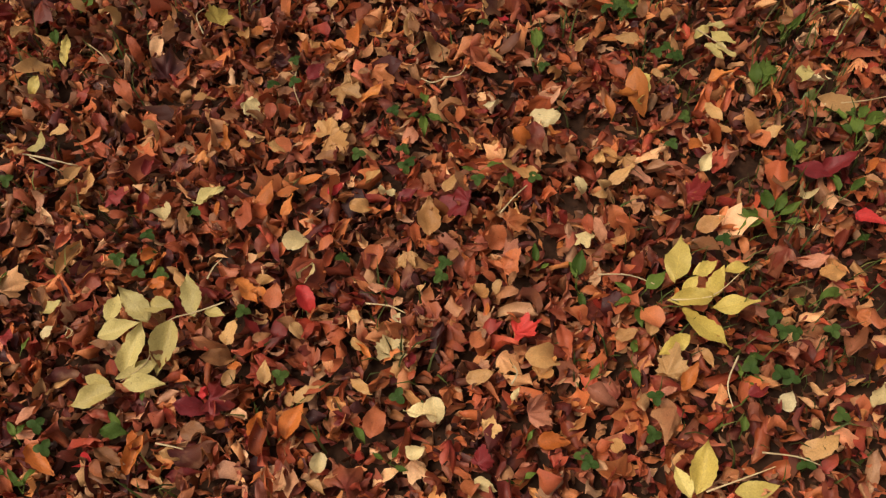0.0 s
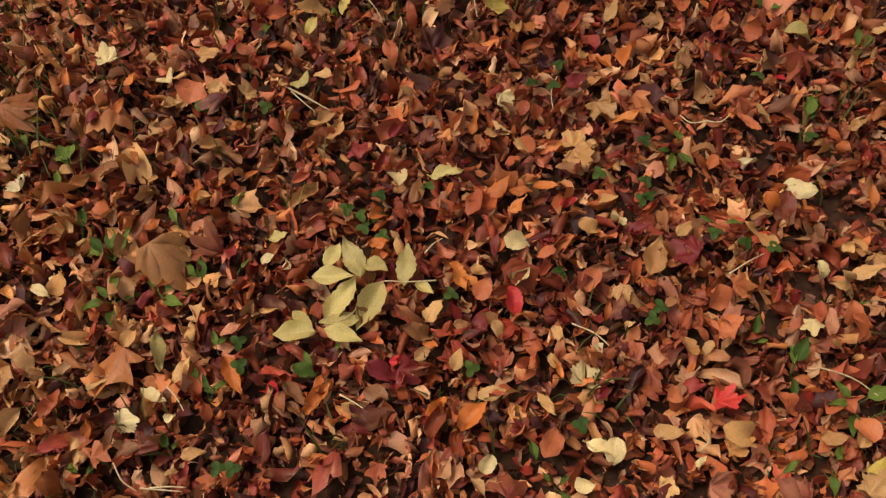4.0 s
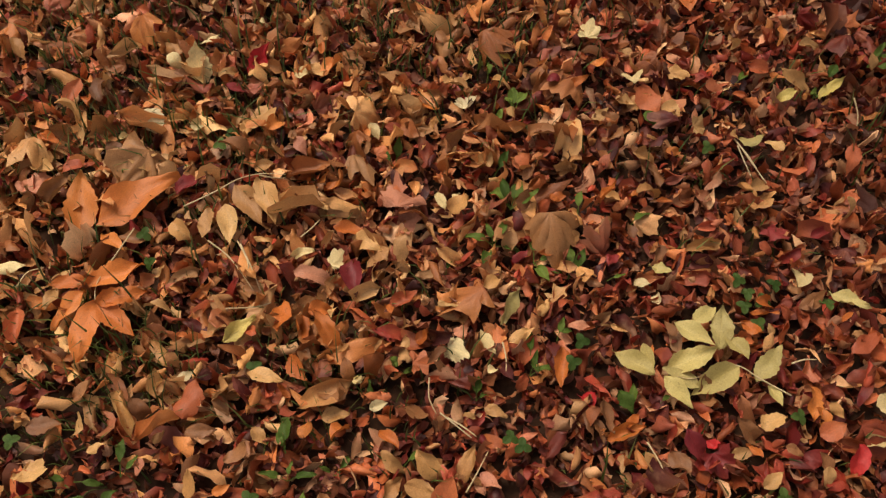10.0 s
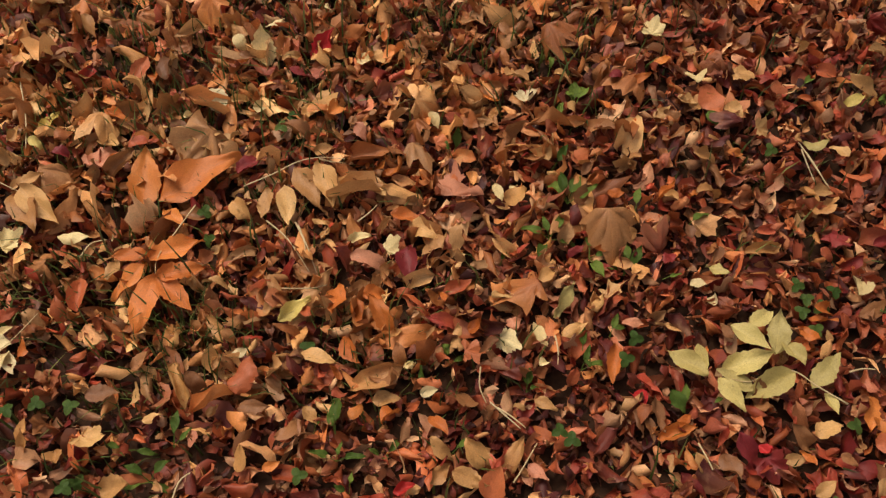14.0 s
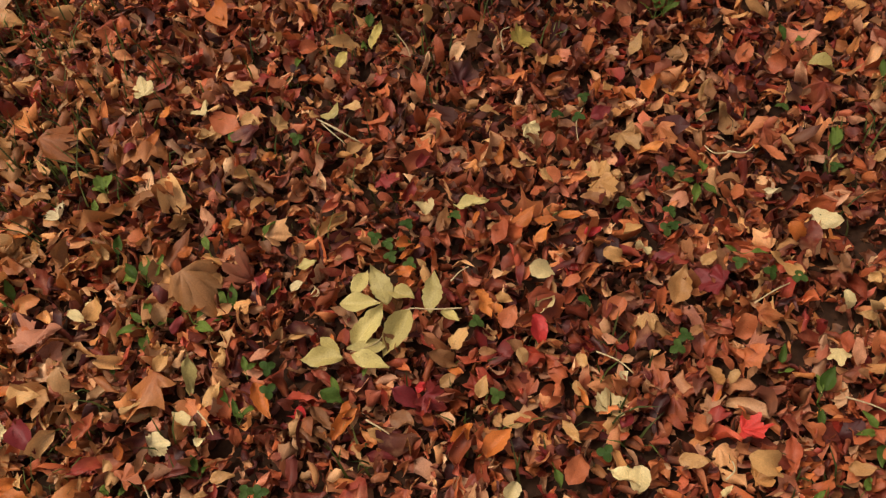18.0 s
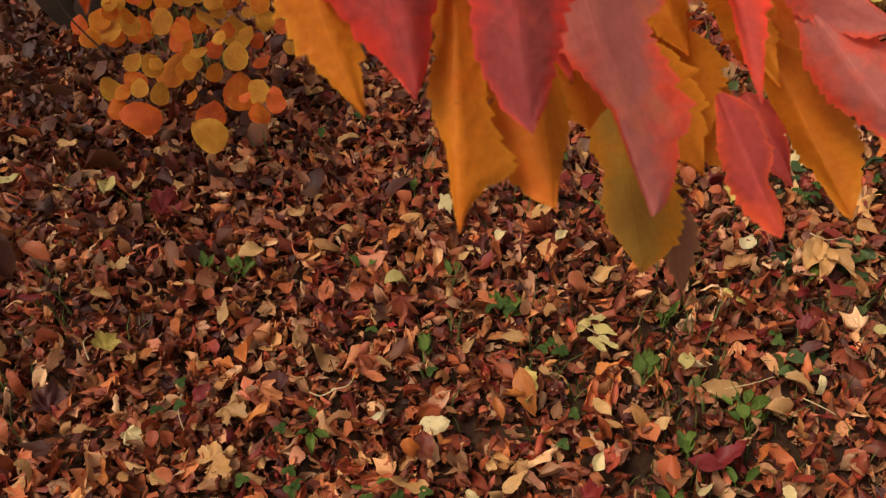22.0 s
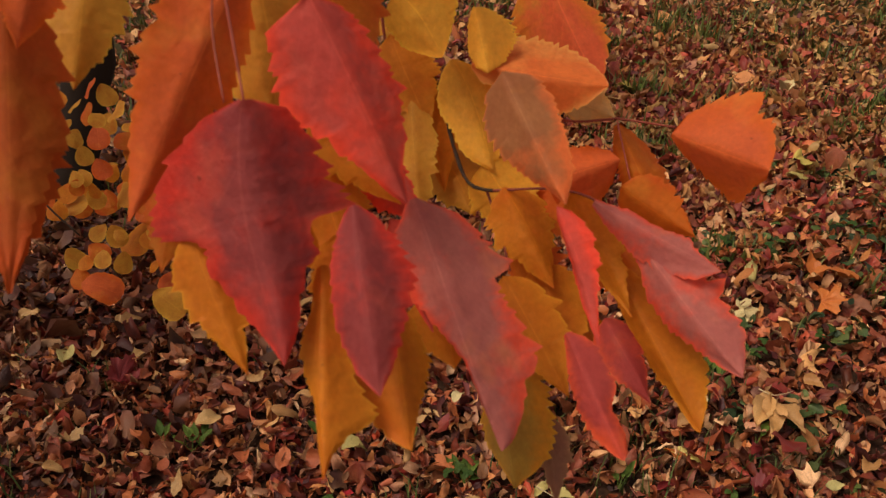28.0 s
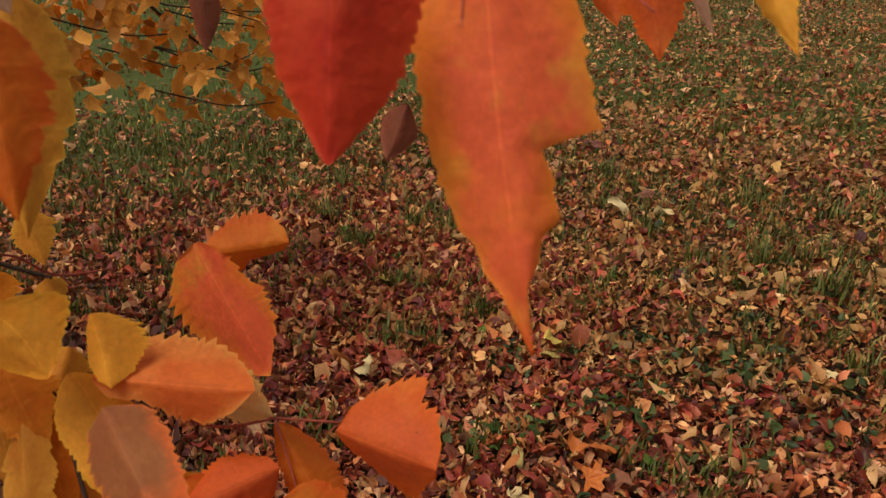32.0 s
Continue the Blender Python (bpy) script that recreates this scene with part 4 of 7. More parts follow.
fallen("round", "cream", -0.221, 0.247, 0.036, -61)
fallen("round", "cream", -0.357, 0.236, 0.035, 172)
fallen("ovate", "tawny", -0.379, 0.342, 0.049, -60)
fallen("maple", "pink", -0.046, 0.297, 0.066, -72)
fallen("ovate", "cream", -0.125, 0.196, 0.043, -122)
fallen("ovate", "cream", 0.504, 0.892, 0.044, -121)
fallen("leaflet", "yellow", 0.605, 1.050, 0.069, 57)
fallen("ovate", "orange", 0.265, 0.752, 0.055, -60)
fallen("ovate", "rust", 0.378, 0.676, 0.074, 160)
fallen("ovate", "scarlet", 0.512, 0.596, 0.055, -119)
fallen("round", "cream", 0.416, 0.647, 0.044, -36)
fallen("lance", "tawny", 0.362, 0.788, 0.074, -166)
fallen("round", "tawny", 0.425, 0.500, 0.049, -81)
fallen("leaflet", "tawny", 0.334, 0.229, 0.081, -87)
fallen("ovate", "cream", 0.435, 0.299, 0.046, -55)
fallen("round", "cream", 0.306, 0.296, 0.037, -21)
fallen("ovate", "rust", 0.599, 0.893, 0.070, -29)
fallen("ovate", "scarlet", -0.694, 0.254, 0.051, -120)
fallen("leaflet", "orange", -0.760, 0.261, 0.074, -135)
fallen("ovate", "green", -0.656, 0.297, 0.046, -92)
fallen("ovate", "pale", -0.787, 0.500, 0.047, -69)
fallen("round", "cream", -0.788, 0.460, 0.030, -57)
fallen("round", "cream", -0.751, 0.456, 0.035, -103)
fallen("ovate", "orange", -0.481, 0.514, 0.059, -132)
fallen("leaflet", "orange", -0.622, 0.535, 0.052, -82)
fallen("leaflet", "brown", -0.595, 0.649, 0.066, -21)
fallen("leaflet", "rust", -0.497, 0.655, 0.073, -0)
fallen("leaflet", "orange", -0.467, 0.693, 0.069, -34)
fallen("leaflet", "orange", -0.392, 0.722, 0.051, -80)
fallen("leaflet", "orange", -0.317, 1.051, 0.085, 1)
fallen("ovate", "orange", -0.354, 1.018, 0.050, -129)
fallen("leaflet", "tawny", -0.396, 1.021, 0.053, -22)
fallen("leaflet", "orange", -0.286, 1.092, 0.057, -94)
fallen("ovate", "tawny", -0.222, 1.067, 0.055, -1)
fallen("ovate", "tawny", -0.531, 1.058, 0.054, -153)
fallen("ovate", "brown", -0.148, 0.866, 0.059, -57)
fallen("ovate", "tawny", 0.096, 0.997, 0.046, -68)
fallen("leaflet", "rust", -0.084, 0.954, 0.064, -131)
fallen("leaflet", "tawny", 0.261, 1.058, 0.073, -174)
fallen("maple", "tawny", 0.150, 0.354, 0.061, -35)
fallen("leaflet", "pink", 0.117, 0.360, 0.038, -18)
fallen("leaflet", "pink", 0.144, 0.320, 0.032, -71)
fallen("ovate", "tawny", 0.136, 0.427, 0.043, -17)
fallen("leaflet", "tawny", 0.210, 0.369, 0.037, -161)
fallen("ovate", "orange", -0.396, 0.300, 0.064, -27)
fallen("ovate", "rust", -0.278, 0.295, 0.063, -9)
fallen("round", "tawny", -0.501, 0.447, 0.047, -24)
fallen("ovate", "brown", -0.452, 0.435, 0.032, -69)
fallen("leaflet", "tawny", 0.060, 0.240, 0.057, -124)
fallen("lance", "tawny", -0.299, 0.348, 0.055, -132)
fallen("ovate", "tawny", -0.124, 0.355, 0.049, -82)
fallen("ovate", "rust", -0.343, 0.384, 0.052, -59)
fallen("ovate", "scarlet", -0.386, 0.490, 0.056, -143)
fallen("maple", "crimson", -0.512, 0.335, 0.064, -112)
fallen("ovate", "brown", -0.540, 0.293, 0.058, -111)
fallen("ovate", "tawny", -0.267, 0.436, 0.035, -8)
fallen("leaflet", "rust", 0.005, 0.405, 0.062, -167)
fallen("leaflet", "pink", 0.078, 0.589, 0.056, -160)
fallen("ovate", "tawny", 0.130, 0.706, 0.059, -70)
fallen("leaflet", "tawny", 0.087, 0.669, 0.054, -105)
fallen("ovate", "orange", 0.025, 0.794, 0.051, -29)
fallen("maple", "tawny", 0.143, 0.734, 0.048, -141)
fallen("ovate", "rust", -0.073, 0.776, 0.037, -93)
fallen("ovate", "rust", 0.467, 0.412, 0.057, -31)
fallen("maple", "crimson", 0.240, 0.661, 0.061, -94)
fallen("ovate", "crimson", 0.273, 0.315, 0.041, -72)
fallen("maple", "crimson", -0.130, 0.231, 0.042, -33)
fallen("ovate", "rust", 0.278, 0.264, 0.050, -172)
fallen("ovate", "orange", -0.026, 0.252, 0.053, -93)
fallen("ovate", "tawny", -0.964, 1.092, 0.046, -49)
fallen("ovate", "tawny", -0.792, 1.111, 0.062, -15)
fallen("ovate", "orange", -0.506, 1.071, 0.040, -66)
fallen("leaflet", "brown", -0.678, 1.075, 0.094, -0)
fallen("ovate", "crimson", -0.851, 0.453, 0.043, -159)
fallen("leaflet", "crimson", 0.445, 0.689, 0.085, -106)
fallen("leaflet", "brown", -0.582, 0.395, 0.047, -70)
fallen("leaflet", "brown", -0.510, 0.401, 0.072, -82)
fallen("maple", "pink", -1.148, 0.241, 0.103, 32)
fallen("leaflet", "pink", -1.123, 0.048, 0.083, -42)
fallen("ovate", "crimson", -1.089, 0.098, 0.075, -120)
fallen("maple", "cream", -1.136, 0.093, 0.044, -7)
fallen("maple", "tawny", -1.472, 0.145, 0.101, -95)
fallen("leaflet", "scarlet", -1.589, 0.230, 0.097, 8)
fallen("ovate", "crimson", -1.554, 0.158, 0.051, -30)
fallen("ovate", "cream", -1.648, 0.130, 0.092, 71)
fallen("round", "cream", -1.680, 0.097, 0.045, -94)
fallen("leaflet", "cream", -1.698, 0.182, 0.050, 10)
fallen("round", "cream", -1.577, -0.005, 0.064, -99)
fallen("round", "cream", -1.527, 0.059, 0.033, -31)
fallen("leaflet", "tawny", -1.597, 0.166, 0.050, -4)
fallen("maple", "tawny", -1.509, 0.297, 0.067, -18)
fallen("maple", "cream", -1.252, 0.774, 0.062, 29)
fallen("ovate", "yellow", -1.300, 0.603, 0.039, -59)
fallen("maple", "cream", -1.259, 0.473, 0.061, 32)
fallen("round", "cream", -1.109, 0.750, 0.061, 49)
fallen("round", "pink", -1.204, 0.700, 0.038, -32)
fallen("ovate", "orange", -1.179, 0.734, 0.048, -59)
fallen("ovate", "orange", -1.203, 1.006, 0.101, -136)
fallen("round", "tawny", -1.014, 0.760, 0.045, -85)
fallen("ovate", "green", -1.022, 0.714, 0.037, -96)
fallen("ovate", "tawny", -1.067, 0.728, 0.058, -7)
fallen("ovate", "tawny", -0.960, 0.640, 0.063, -44)
fallen("maple", "cream", -1.496, -0.433, 0.060, 8)
fallen("ovate", "cream", -1.446, -0.337, 0.058, -31)
fallen("leaflet", "yellow", -1.702, -0.279, 0.061, 29)
fallen("ovate", "yellow", -1.657, -0.316, 0.047, -30)
fallen("ovate", "tawny", -1.683, -0.114, 0.062, -18)
fallen("ovate", "rust", -1.955, -0.308, 0.060, -31)
fallen("ovate", "green", -1.742, -0.420, 0.061, -31)
fallen("leaflet", "green", -1.841, -0.404, 0.084, -71)
fallen("ovate", "cream", -1.106, -0.205, 0.036, 5)
fallen("ovate", "tawny", -1.102, -0.502, 0.053, -99)
fallen("ovate", "tawny", -1.103, -0.305, 0.085, -104)
fallen("ovate", "brown", -1.090, -0.283, 0.065, -87)
fallen("round", "rust", -1.067, -0.217, 0.071, 36)
fallen("ovate", "pink", -1.157, -0.603, 0.067, 43)
fallen("ovate", "pink", -1.018, -0.328, 0.050, -86)
fallen("round", "tawny", -1.148, -0.125, 0.038, -32)
fallen("leaflet", "yellow", -1.125, -0.096, 0.072, 4)
fallen("leaflet", "orange", -1.105, -0.030, 0.086, 53)
fallen("ovate", "orange", -1.062, -0.018, 0.063, -109)
fallen("lance", "orange", -1.027, 0.010, 0.097, -93)
fallen("ovate", "orange", -1.071, 0.024, 0.054, -19)
fallen("leaflet", "brown", -0.945, -0.038, 0.104, -62)
fallen("leaflet", "tawny", -1.028, -0.107, 0.067, -52)
fallen("ovate", "cream", -0.936, 0.002, 0.046, -92)
fallen("ovate", "tawny", -0.913, -0.056, 0.049, -32)
fallen("maple", "rust", -0.903, 0.094, 0.062, -31)
fallen("leaflet", "cream", -0.863, 0.199, 0.052, -97)
fallen("leaflet", "tawny", -0.839, 0.247, 0.054, -9)
fallen("lance", "pale", -0.887, 0.265, 0.076, 46)
fallen("leaflet", "brown", -0.668, 0.232, 0.057, -119)
fallen("ovate", "pink", -0.794, 0.328, 0.040, -30)
fallen("leaflet", "tawny", -0.797, -0.033, 0.058, -92)
fallen("leaflet", "tawny", -0.754, 0.007, 0.086, -93)
fallen("leaflet", "tawny", -0.731, 0.046, 0.083, 27)
fallen("ovate", "pink", -0.692, 0.063, 0.044, -83)
fallen("leaflet", "orange", -0.952, 0.538, 0.052, -37)
fallen("ovate", "crimson", -0.950, 0.340, 0.042, 1)
fallen("leaflet", "rust", -1.042, 0.463, 0.048, 2)
fallen("ovate", "crimson", -1.200, 0.637, 0.061, 29)
fallen("ovate", "crimson", -1.421, -0.021, 0.067, 19)
fallen("ovate", "cream", -1.313, 0.303, 0.040, -97)
fallen("ovate", "brown", -1.202, 0.401, 0.072, 55)
fallen("leaflet", "orange", -1.157, 0.577, 0.046, -58)
fallen("leaflet", "tawny", -0.771, 0.588, 0.077, -20)
fallen("leaflet", "tawny", -1.498, -0.069, 0.063, -54)
fallen("maple", "pink", -1.574, -0.244, 0.078, 22)
fallen("leaflet", "brown", -1.703, -0.048, 0.077, 60)
fallen("leaflet", "tawny", -1.229, -0.178, 0.056, -20)
fallen("leaflet", "orange", -1.260, 0.181, 0.078, -55)
fallen("leaflet", "tawny", -1.226, 0.018, 0.072, -25)
fallen("leaflet", "cream", -1.182, 0.059, 0.049, -31)
fallen("leaflet", "orange", -1.167, 0.150, 0.070, -43)
fallen("ovate", "tawny", -1.131, 0.156, 0.066, -66)
fallen("ovate", "tawny", -0.954, 0.192, 0.041, -32)
fallen("ovate", "rust", -0.833, 0.336, 0.041, 9)
fallen("ovate", "orange", -0.934, 0.125, 0.051, -30)
fallen("round", "pink", -0.903, 0.178, 0.039, -31)
fallen("ovate", "orange", -0.639, 0.583, 0.048, -43)
fallen("ovate", "tawny", -0.496, 0.375, 0.038, -32)
fallen("ovate", "rust", -1.338, -0.370, 0.069, 62)
fallen("leaflet", "brown", -1.401, -0.328, 0.052, 7)
fallen("ovate", "tawny", -1.122, -0.245, 0.054, 57)
fallen("ovate", "brown", -1.176, -0.336, 0.052, -8)
fallen("ovate", "brown", -1.030, -0.183, 0.046, -90)
fallen("leaflet", "tawny", -1.350, -0.307, 0.059, 51)
fallen("leaflet", "tawny", -1.171, -0.526, 0.043, 41)
fallen("maple", "tawny", -1.107, -0.453, 0.062, -59)
fallen("ovate", "brown", -1.159, -0.407, 0.058, -31)
fallen("ovate", "tawny", -0.956, -0.282, 0.050, 35)
fallen("ovate", "tawny", -0.955, -0.164, 0.038, -80)
fallen("leaflet", "brown", -0.952, -0.202, 0.062, -10)
fallen("leaflet", "brown", -0.975, -0.265, 0.060, 46)
fallen("ovate", "scarlet", -0.784, -0.107, 0.039, -10)
fallen("leaflet", "tawny", -0.567, 0.258, 0.043, -98)
fallen("maple", "cream", 0.099, 1.404, 0.062, -99)
fallen("ovate", "pale", -0.025, 1.175, 0.062, -98)
fallen("ovate", "tawny", -0.158, 1.292, 0.081, -84)
fallen("ovate", "rust", -0.166, 1.183, 0.070, -9)
fallen("ovate", "rust", -0.107, 1.167, 0.065, -18)
fallen("ovate", "tawny", 0.073, 1.142, 0.051, -30)
fallen("ovate", "pale", -0.889, 1.620, 0.073, -83)
fallen("ovate", "pale", -0.653, 1.565, 0.080, 2)
fallen("ovate", "pale", -0.966, 1.560, 0.051, -64)
fallen("ovate", "tawny", -0.777, 1.733, 0.076, -99)
fallen("round", "tawny", -0.897, 1.762, 0.052, -99)
fallen("ovate", "rust", -0.764, 1.356, 0.078, -111)
fallen("maple", "tawny", -0.595, 1.306, 0.061, -131)
fallen("maple", "crimson", -0.512, 1.476, 0.120, -16)
fallen("round", "tawny", 0.304, 1.345, 0.063, -70)
fallen("maple", "cream", 0.889, 1.421, 0.062, -134)
fallen("ovate", "cream", 0.699, 1.179, 0.076, -39)
fallen("ovate", "yellow", 0.726, 1.330, 0.077, -37)
fallen("leaflet", "cream", 0.329, 1.262, 0.051, -45)
fallen("ovate", "rust", 0.331, 1.115, 0.067, -139)
fallen("ovate", "tawny", 0.394, 1.144, 0.066, -84)
fallen("ovate", "tawny", -0.222, 1.422, 0.060, -98)
fallen("leaflet", "rust", -0.123, 1.418, 0.078, -43)
fallen("leaflet", "rust", -0.272, 1.384, 0.066, -124)
fallen("ovate", "tawny", -0.317, 1.301, 0.067, -68)
fallen("leaflet", "pink", 0.072, 1.281, 0.073, -157)
fallen("leaflet", "tawny", -0.368, 1.147, 0.064, -21)
fallen("leaflet", "crimson", 0.744, 1.028, 0.069, -73)
fallen("maple", "crimson", 0.721, 0.946, 0.058, -98)
fallen("leaflet", "rust", 0.822, 1.252, 0.054, -98)
fallen("leaflet", "cream", 0.202, 1.280, 0.064, -23)
fallen("leaflet", "crimson", -0.754, 1.246, 0.064, -84)
fallen("ovate", "tawny", -0.950, 1.683, 0.050, -45)
fallen("ovate", "tawny", -0.522, 1.231, 0.043, -53)
fallen("ovate", "tawny", -0.613, 1.227, 0.049, -98)
fallen("maple", "rust", 0.153, 1.109, 0.081, -31)
fallen("ovate", "tawny", -0.101, 1.660, 0.066, -66)
fallen("ovate", "tawny", 0.132, 1.692, 0.064, -66)
fallen("leaflet", "rust", 0.233, 1.722, 0.071, -67)
fallen("maple", "tawny", -0.193, 1.891, 0.068, -82)
fallen("ovate", "rust", 0.041, 1.741, 0.053, -82)
fallen("ovate", "crimson", 0.427, 1.432, 0.057, -58)
fallen("ovate", "orange", 0.088, 1.544, 0.069, -128)
fallen("leaflet", "yellow", 1.362, 2.013, 0.149, -65)
fallen("maple", "orange", 1.186, 1.508, 0.150, -45)
fallen("maple", "orange", 1.124, 1.427, 0.113, -119)
fallen("leaflet", "orange", 1.160, 1.562, 0.107, -2)
fallen("ovate", "cream", 1.635, 2.612, 0.097, -56)
fallen("round", "pale", 0.997, 1.569, 0.077, -42)
fallen("ovate", "tawny", -0.495, 1.534, 0.063, -101)
fallen("ovate", "tawny", 0.944, 0.949, 0.067, -50)
fallen("ovate", "pale", 0.860, 0.923, 0.048, -89)
fallen("ovate", "tawny", 0.956, 1.183, 0.054, -149)
fallen("ovate", "crimson", 1.179, 1.742, 0.083, -62)
fallen("ovate", "tawny", 1.520, 2.021, 0.074, -83)
fallen("ovate", "crimson", 0.551, 0.979, 0.045, -78)
fallen("ovate", "tawny", 1.541, 3.061, 0.099, -79)
fallen("ovate", "yellow", 1.067, 2.710, 0.085, -90)
fallen("leaflet", "yellow", 1.380, 2.037, 0.142, -68)
fallen("ovate", "rust", 1.169, 2.118, 0.058, -113)
fallen("ovate", "cream", 1.308, 2.487, 0.063, -91)
fallen("maple", "cream", 2.059, 1.571, 0.055, -113)
fallen("leaflet", "cream", 2.333, 3.039, 0.145, -143)
fallen("leaflet", "cream", 2.489, 2.925, 0.131, -157)
fallen("leaflet", "rust", 1.240, 1.602, 0.112, -51)
fallen("ovate", "pink", 1.365, 2.859, 0.118, -49)
fallen("ovate", "yellow", 1.782, 3.038, 0.080, -88)
fallen("maple", "cream", 0.921, 1.445, 0.081, -98)
fallen("ovate", "tawny", 1.470, 1.317, 0.054, -167)
fallen("ovate", "tawny", 1.461, 1.479, 0.071, -85)
fallen("ovate", "cream", 0.800, 2.173, 0.116, -36)
fallen("ovate", "tawny", 0.891, 2.122, 0.064, -77)
fallen("ovate", "tawny", 1.587, 2.269, 0.071, -93)
fallen("ovate", "rust", 1.617, 1.889, 0.080, -171)
fallen("ovate", "rust", 1.941, 1.586, 0.064, -114)
fallen("ovate", "crimson", 1.731, 1.543, 0.060, -85)
fallen("leaflet", "crimson", 1.244, 1.781, 0.070, -113)
fallen("ovate", "crimson", 0.751, 2.775, 0.059, -90)
fallen("ovate", "crimson", 0.950, 2.855, 0.089, -55)
fallen("ovate", "rust", -0.696, 1.123, 0.059, -17)
fallen("leaflet", "rust", -0.724, 1.010, 0.093, -157)
fallen("ovate", "pink", -0.615, 1.026, 0.038, -93)
fallen("ovate", "rust", -0.553, 1.008, 0.034, -93)
fallen("ovate", "orange", -0.418, 1.019, 0.044, -5)
fallen("ovate", "crimson", -0.394, 0.962, 0.050, -43)
fallen("maple", "tawny", -0.368, 0.826, 0.063, -6)
fallen("leaflet", "crimson", -0.336, 0.853, 0.059, -138)
fallen("ovate", "tawny", -0.391, 0.886, 0.042, -117)
fallen("maple", "cream", -0.507, 0.881, 0.046, -136)
fallen("leaflet", "orange", -0.545, 0.819, 0.052, -10)
fallen("ovate", "rust", -0.511, 0.772, 0.048, -115)
fallen("ovate", "tawny", -0.591, 0.907, 0.045, -80)
fallen("round", "rust", -0.720, 0.796, 0.035, -93)
fallen("ovate", "tawny", -0.901, 0.802, 0.041, -15)
fallen("ovate", "crimson", -0.671, 0.766, 0.047, -20)
fallen("ovate", "rust", -0.705, 0.663, 0.040, -81)
fallen("ovate", "rust", -0.457, 0.754, 0.052, -144)
fallen("maple", "tawny", -0.453, 0.785, 0.045, -56)
fallen("leaflet", "orange", -0.426, 0.671, 0.054, -57)
fallen("ovate", "scarlet", -0.348, 0.702, 0.037, -58)
fallen("ovate", "tawny", -0.287, 0.721, 0.049, -88)
fallen("ovate", "pink", -0.222, 0.805, 0.054, -46)
fallen("leaflet", "orange", 0.160, 0.877, 0.095, -171)
fallen("leaflet", "scarlet", -0.044, 1.071, 0.038, -133)
fallen("ovate", "pale", 0.481, 0.905, 0.060, -28)
fallen("leaflet", "yellow", 0.626, 1.028, 0.038, -109)
fallen("ovate", "tawny", 0.400, 0.782, 0.043, -94)
fallen("ovate", "tawny", 0.201, 0.794, 0.034, -119)
fallen("ovate", "cream", 0.272, 0.722, 0.045, -27)
fallen("ovate", "pink", 0.309, 0.728, 0.060, -35)
fallen("round", "tawny", 0.097, 0.739, 0.034, -48)
fallen("ovate", "tawny", 0.117, 0.750, 0.037, -118)
fallen("leaflet", "crimson", 0.484, 0.702, 0.090, -87)
fallen("ovate", "rust", 0.106, 0.611, 0.058, -160)
fallen("leaflet", "cream", 0.057, 0.676, 0.046, -150)
fallen("ovate", "tawny", 0.037, 0.927, 0.043, -58)
fallen("maple", "cream", 0.054, 0.586, 0.045, -169)
fallen("ovate", "orange", -0.458, 0.504, 0.042, -114)
fallen("ovate", "tawny", -0.454, 0.534, 0.034, -93)
fallen("round", "tawny", -0.397, 0.440, 0.036, -131)
fallen("ovate", "crimson", -0.226, 0.386, 0.039, -29)
fallen("ovate", "tawny", -0.301, 0.413, 0.035, -143)
fallen("ovate", "tawny", -0.307, 0.458, 0.036, -143)
fallen("ovate", "tawny", -0.360, 0.205, 0.037, -121)
fallen("leaflet", "scarlet", -0.530, 0.348, 0.048, -92)
fallen("ovate", "pink", -0.485, 0.349, 0.022, -24)
fallen("ovate", "tawny", -0.443, 0.377, 0.040, -4)
fallen("leaflet", "orange", -0.448, 0.295, 0.067, -26)
fallen("leaflet", "brown", -0.658, 0.260, 0.068, -119)
fallen("leaflet", "brown", -0.649, 0.237, 0.044, -110)
fallen("maple", "rust", -0.072, 0.539, 0.054, -60)
fallen("maple", "tawny", -0.033, 0.359, 0.054, -72)
fallen("leaflet", "orange", 0.176, 0.339, 0.058, -36)
fallen("leaflet", "orange", 0.450, 0.351, 0.049, -40)
fallen("leaflet", "pink", 0.412, 0.400, 0.030, -117)
fallen("ovate", "pink", 0.331, 0.367, 0.042, -93)
fallen("maple", "tawny", -0.117, 0.276, 0.041, -93)
fallen("ovate", "crimson", 0.076, 0.252, 0.033, -36)
fallen("ovate", "tawny", 0.097, 0.411, 0.044, -88)
fallen("leaflet", "cream", -0.075, 0.326, 0.028, -33)
fallen("leaflet", "tawny", -1.887, -0.125, 0.062, -90)
fallen("ovate", "cream", -1.985, -0.288, 0.028, -0)
fallen("leaflet", "tawny", -1.800, -0.331, 0.055, -30)
fallen("leaflet", "tawny", -1.773, -0.277, 0.046, -17)
fallen("leaflet", "orange", -1.701, -0.072, 0.067, -105)
fallen("ovate", "rust", -1.732, -0.086, 0.067, 44)
fallen("ovate", "cream", -1.577, -0.059, 0.033, -24)
fallen("ovate", "tawny", -1.559, 0.034, 0.041, -31)
fallen("ovate", "tawny", -1.613, -0.027, 0.047, -18)
fallen("ovate", "cream", -1.772, 0.108, 0.030, -31)
fallen("round", "cream", -1.665, 0.285, 0.029, -17)
fallen("round", "cream", -1.514, 0.277, 0.039, -68)
fallen("leaflet", "brown", -1.419, 0.082, 0.092, -31)
fallen("leaflet", "orange", -1.650, -0.172, 0.063, -64)
fallen("ovate", "tawny", -1.490, -0.037, 0.078, -5)
fallen("ovate", "pink", -1.367, 0.178, 0.048, -96)
fallen("ovate", "orange", -1.435, 0.169, 0.059, 18)
fallen("ovate", "tawny", -1.375, 0.105, 0.045, -30)
fallen("leaflet", "orange", -1.285, 0.164, 0.057, -18)
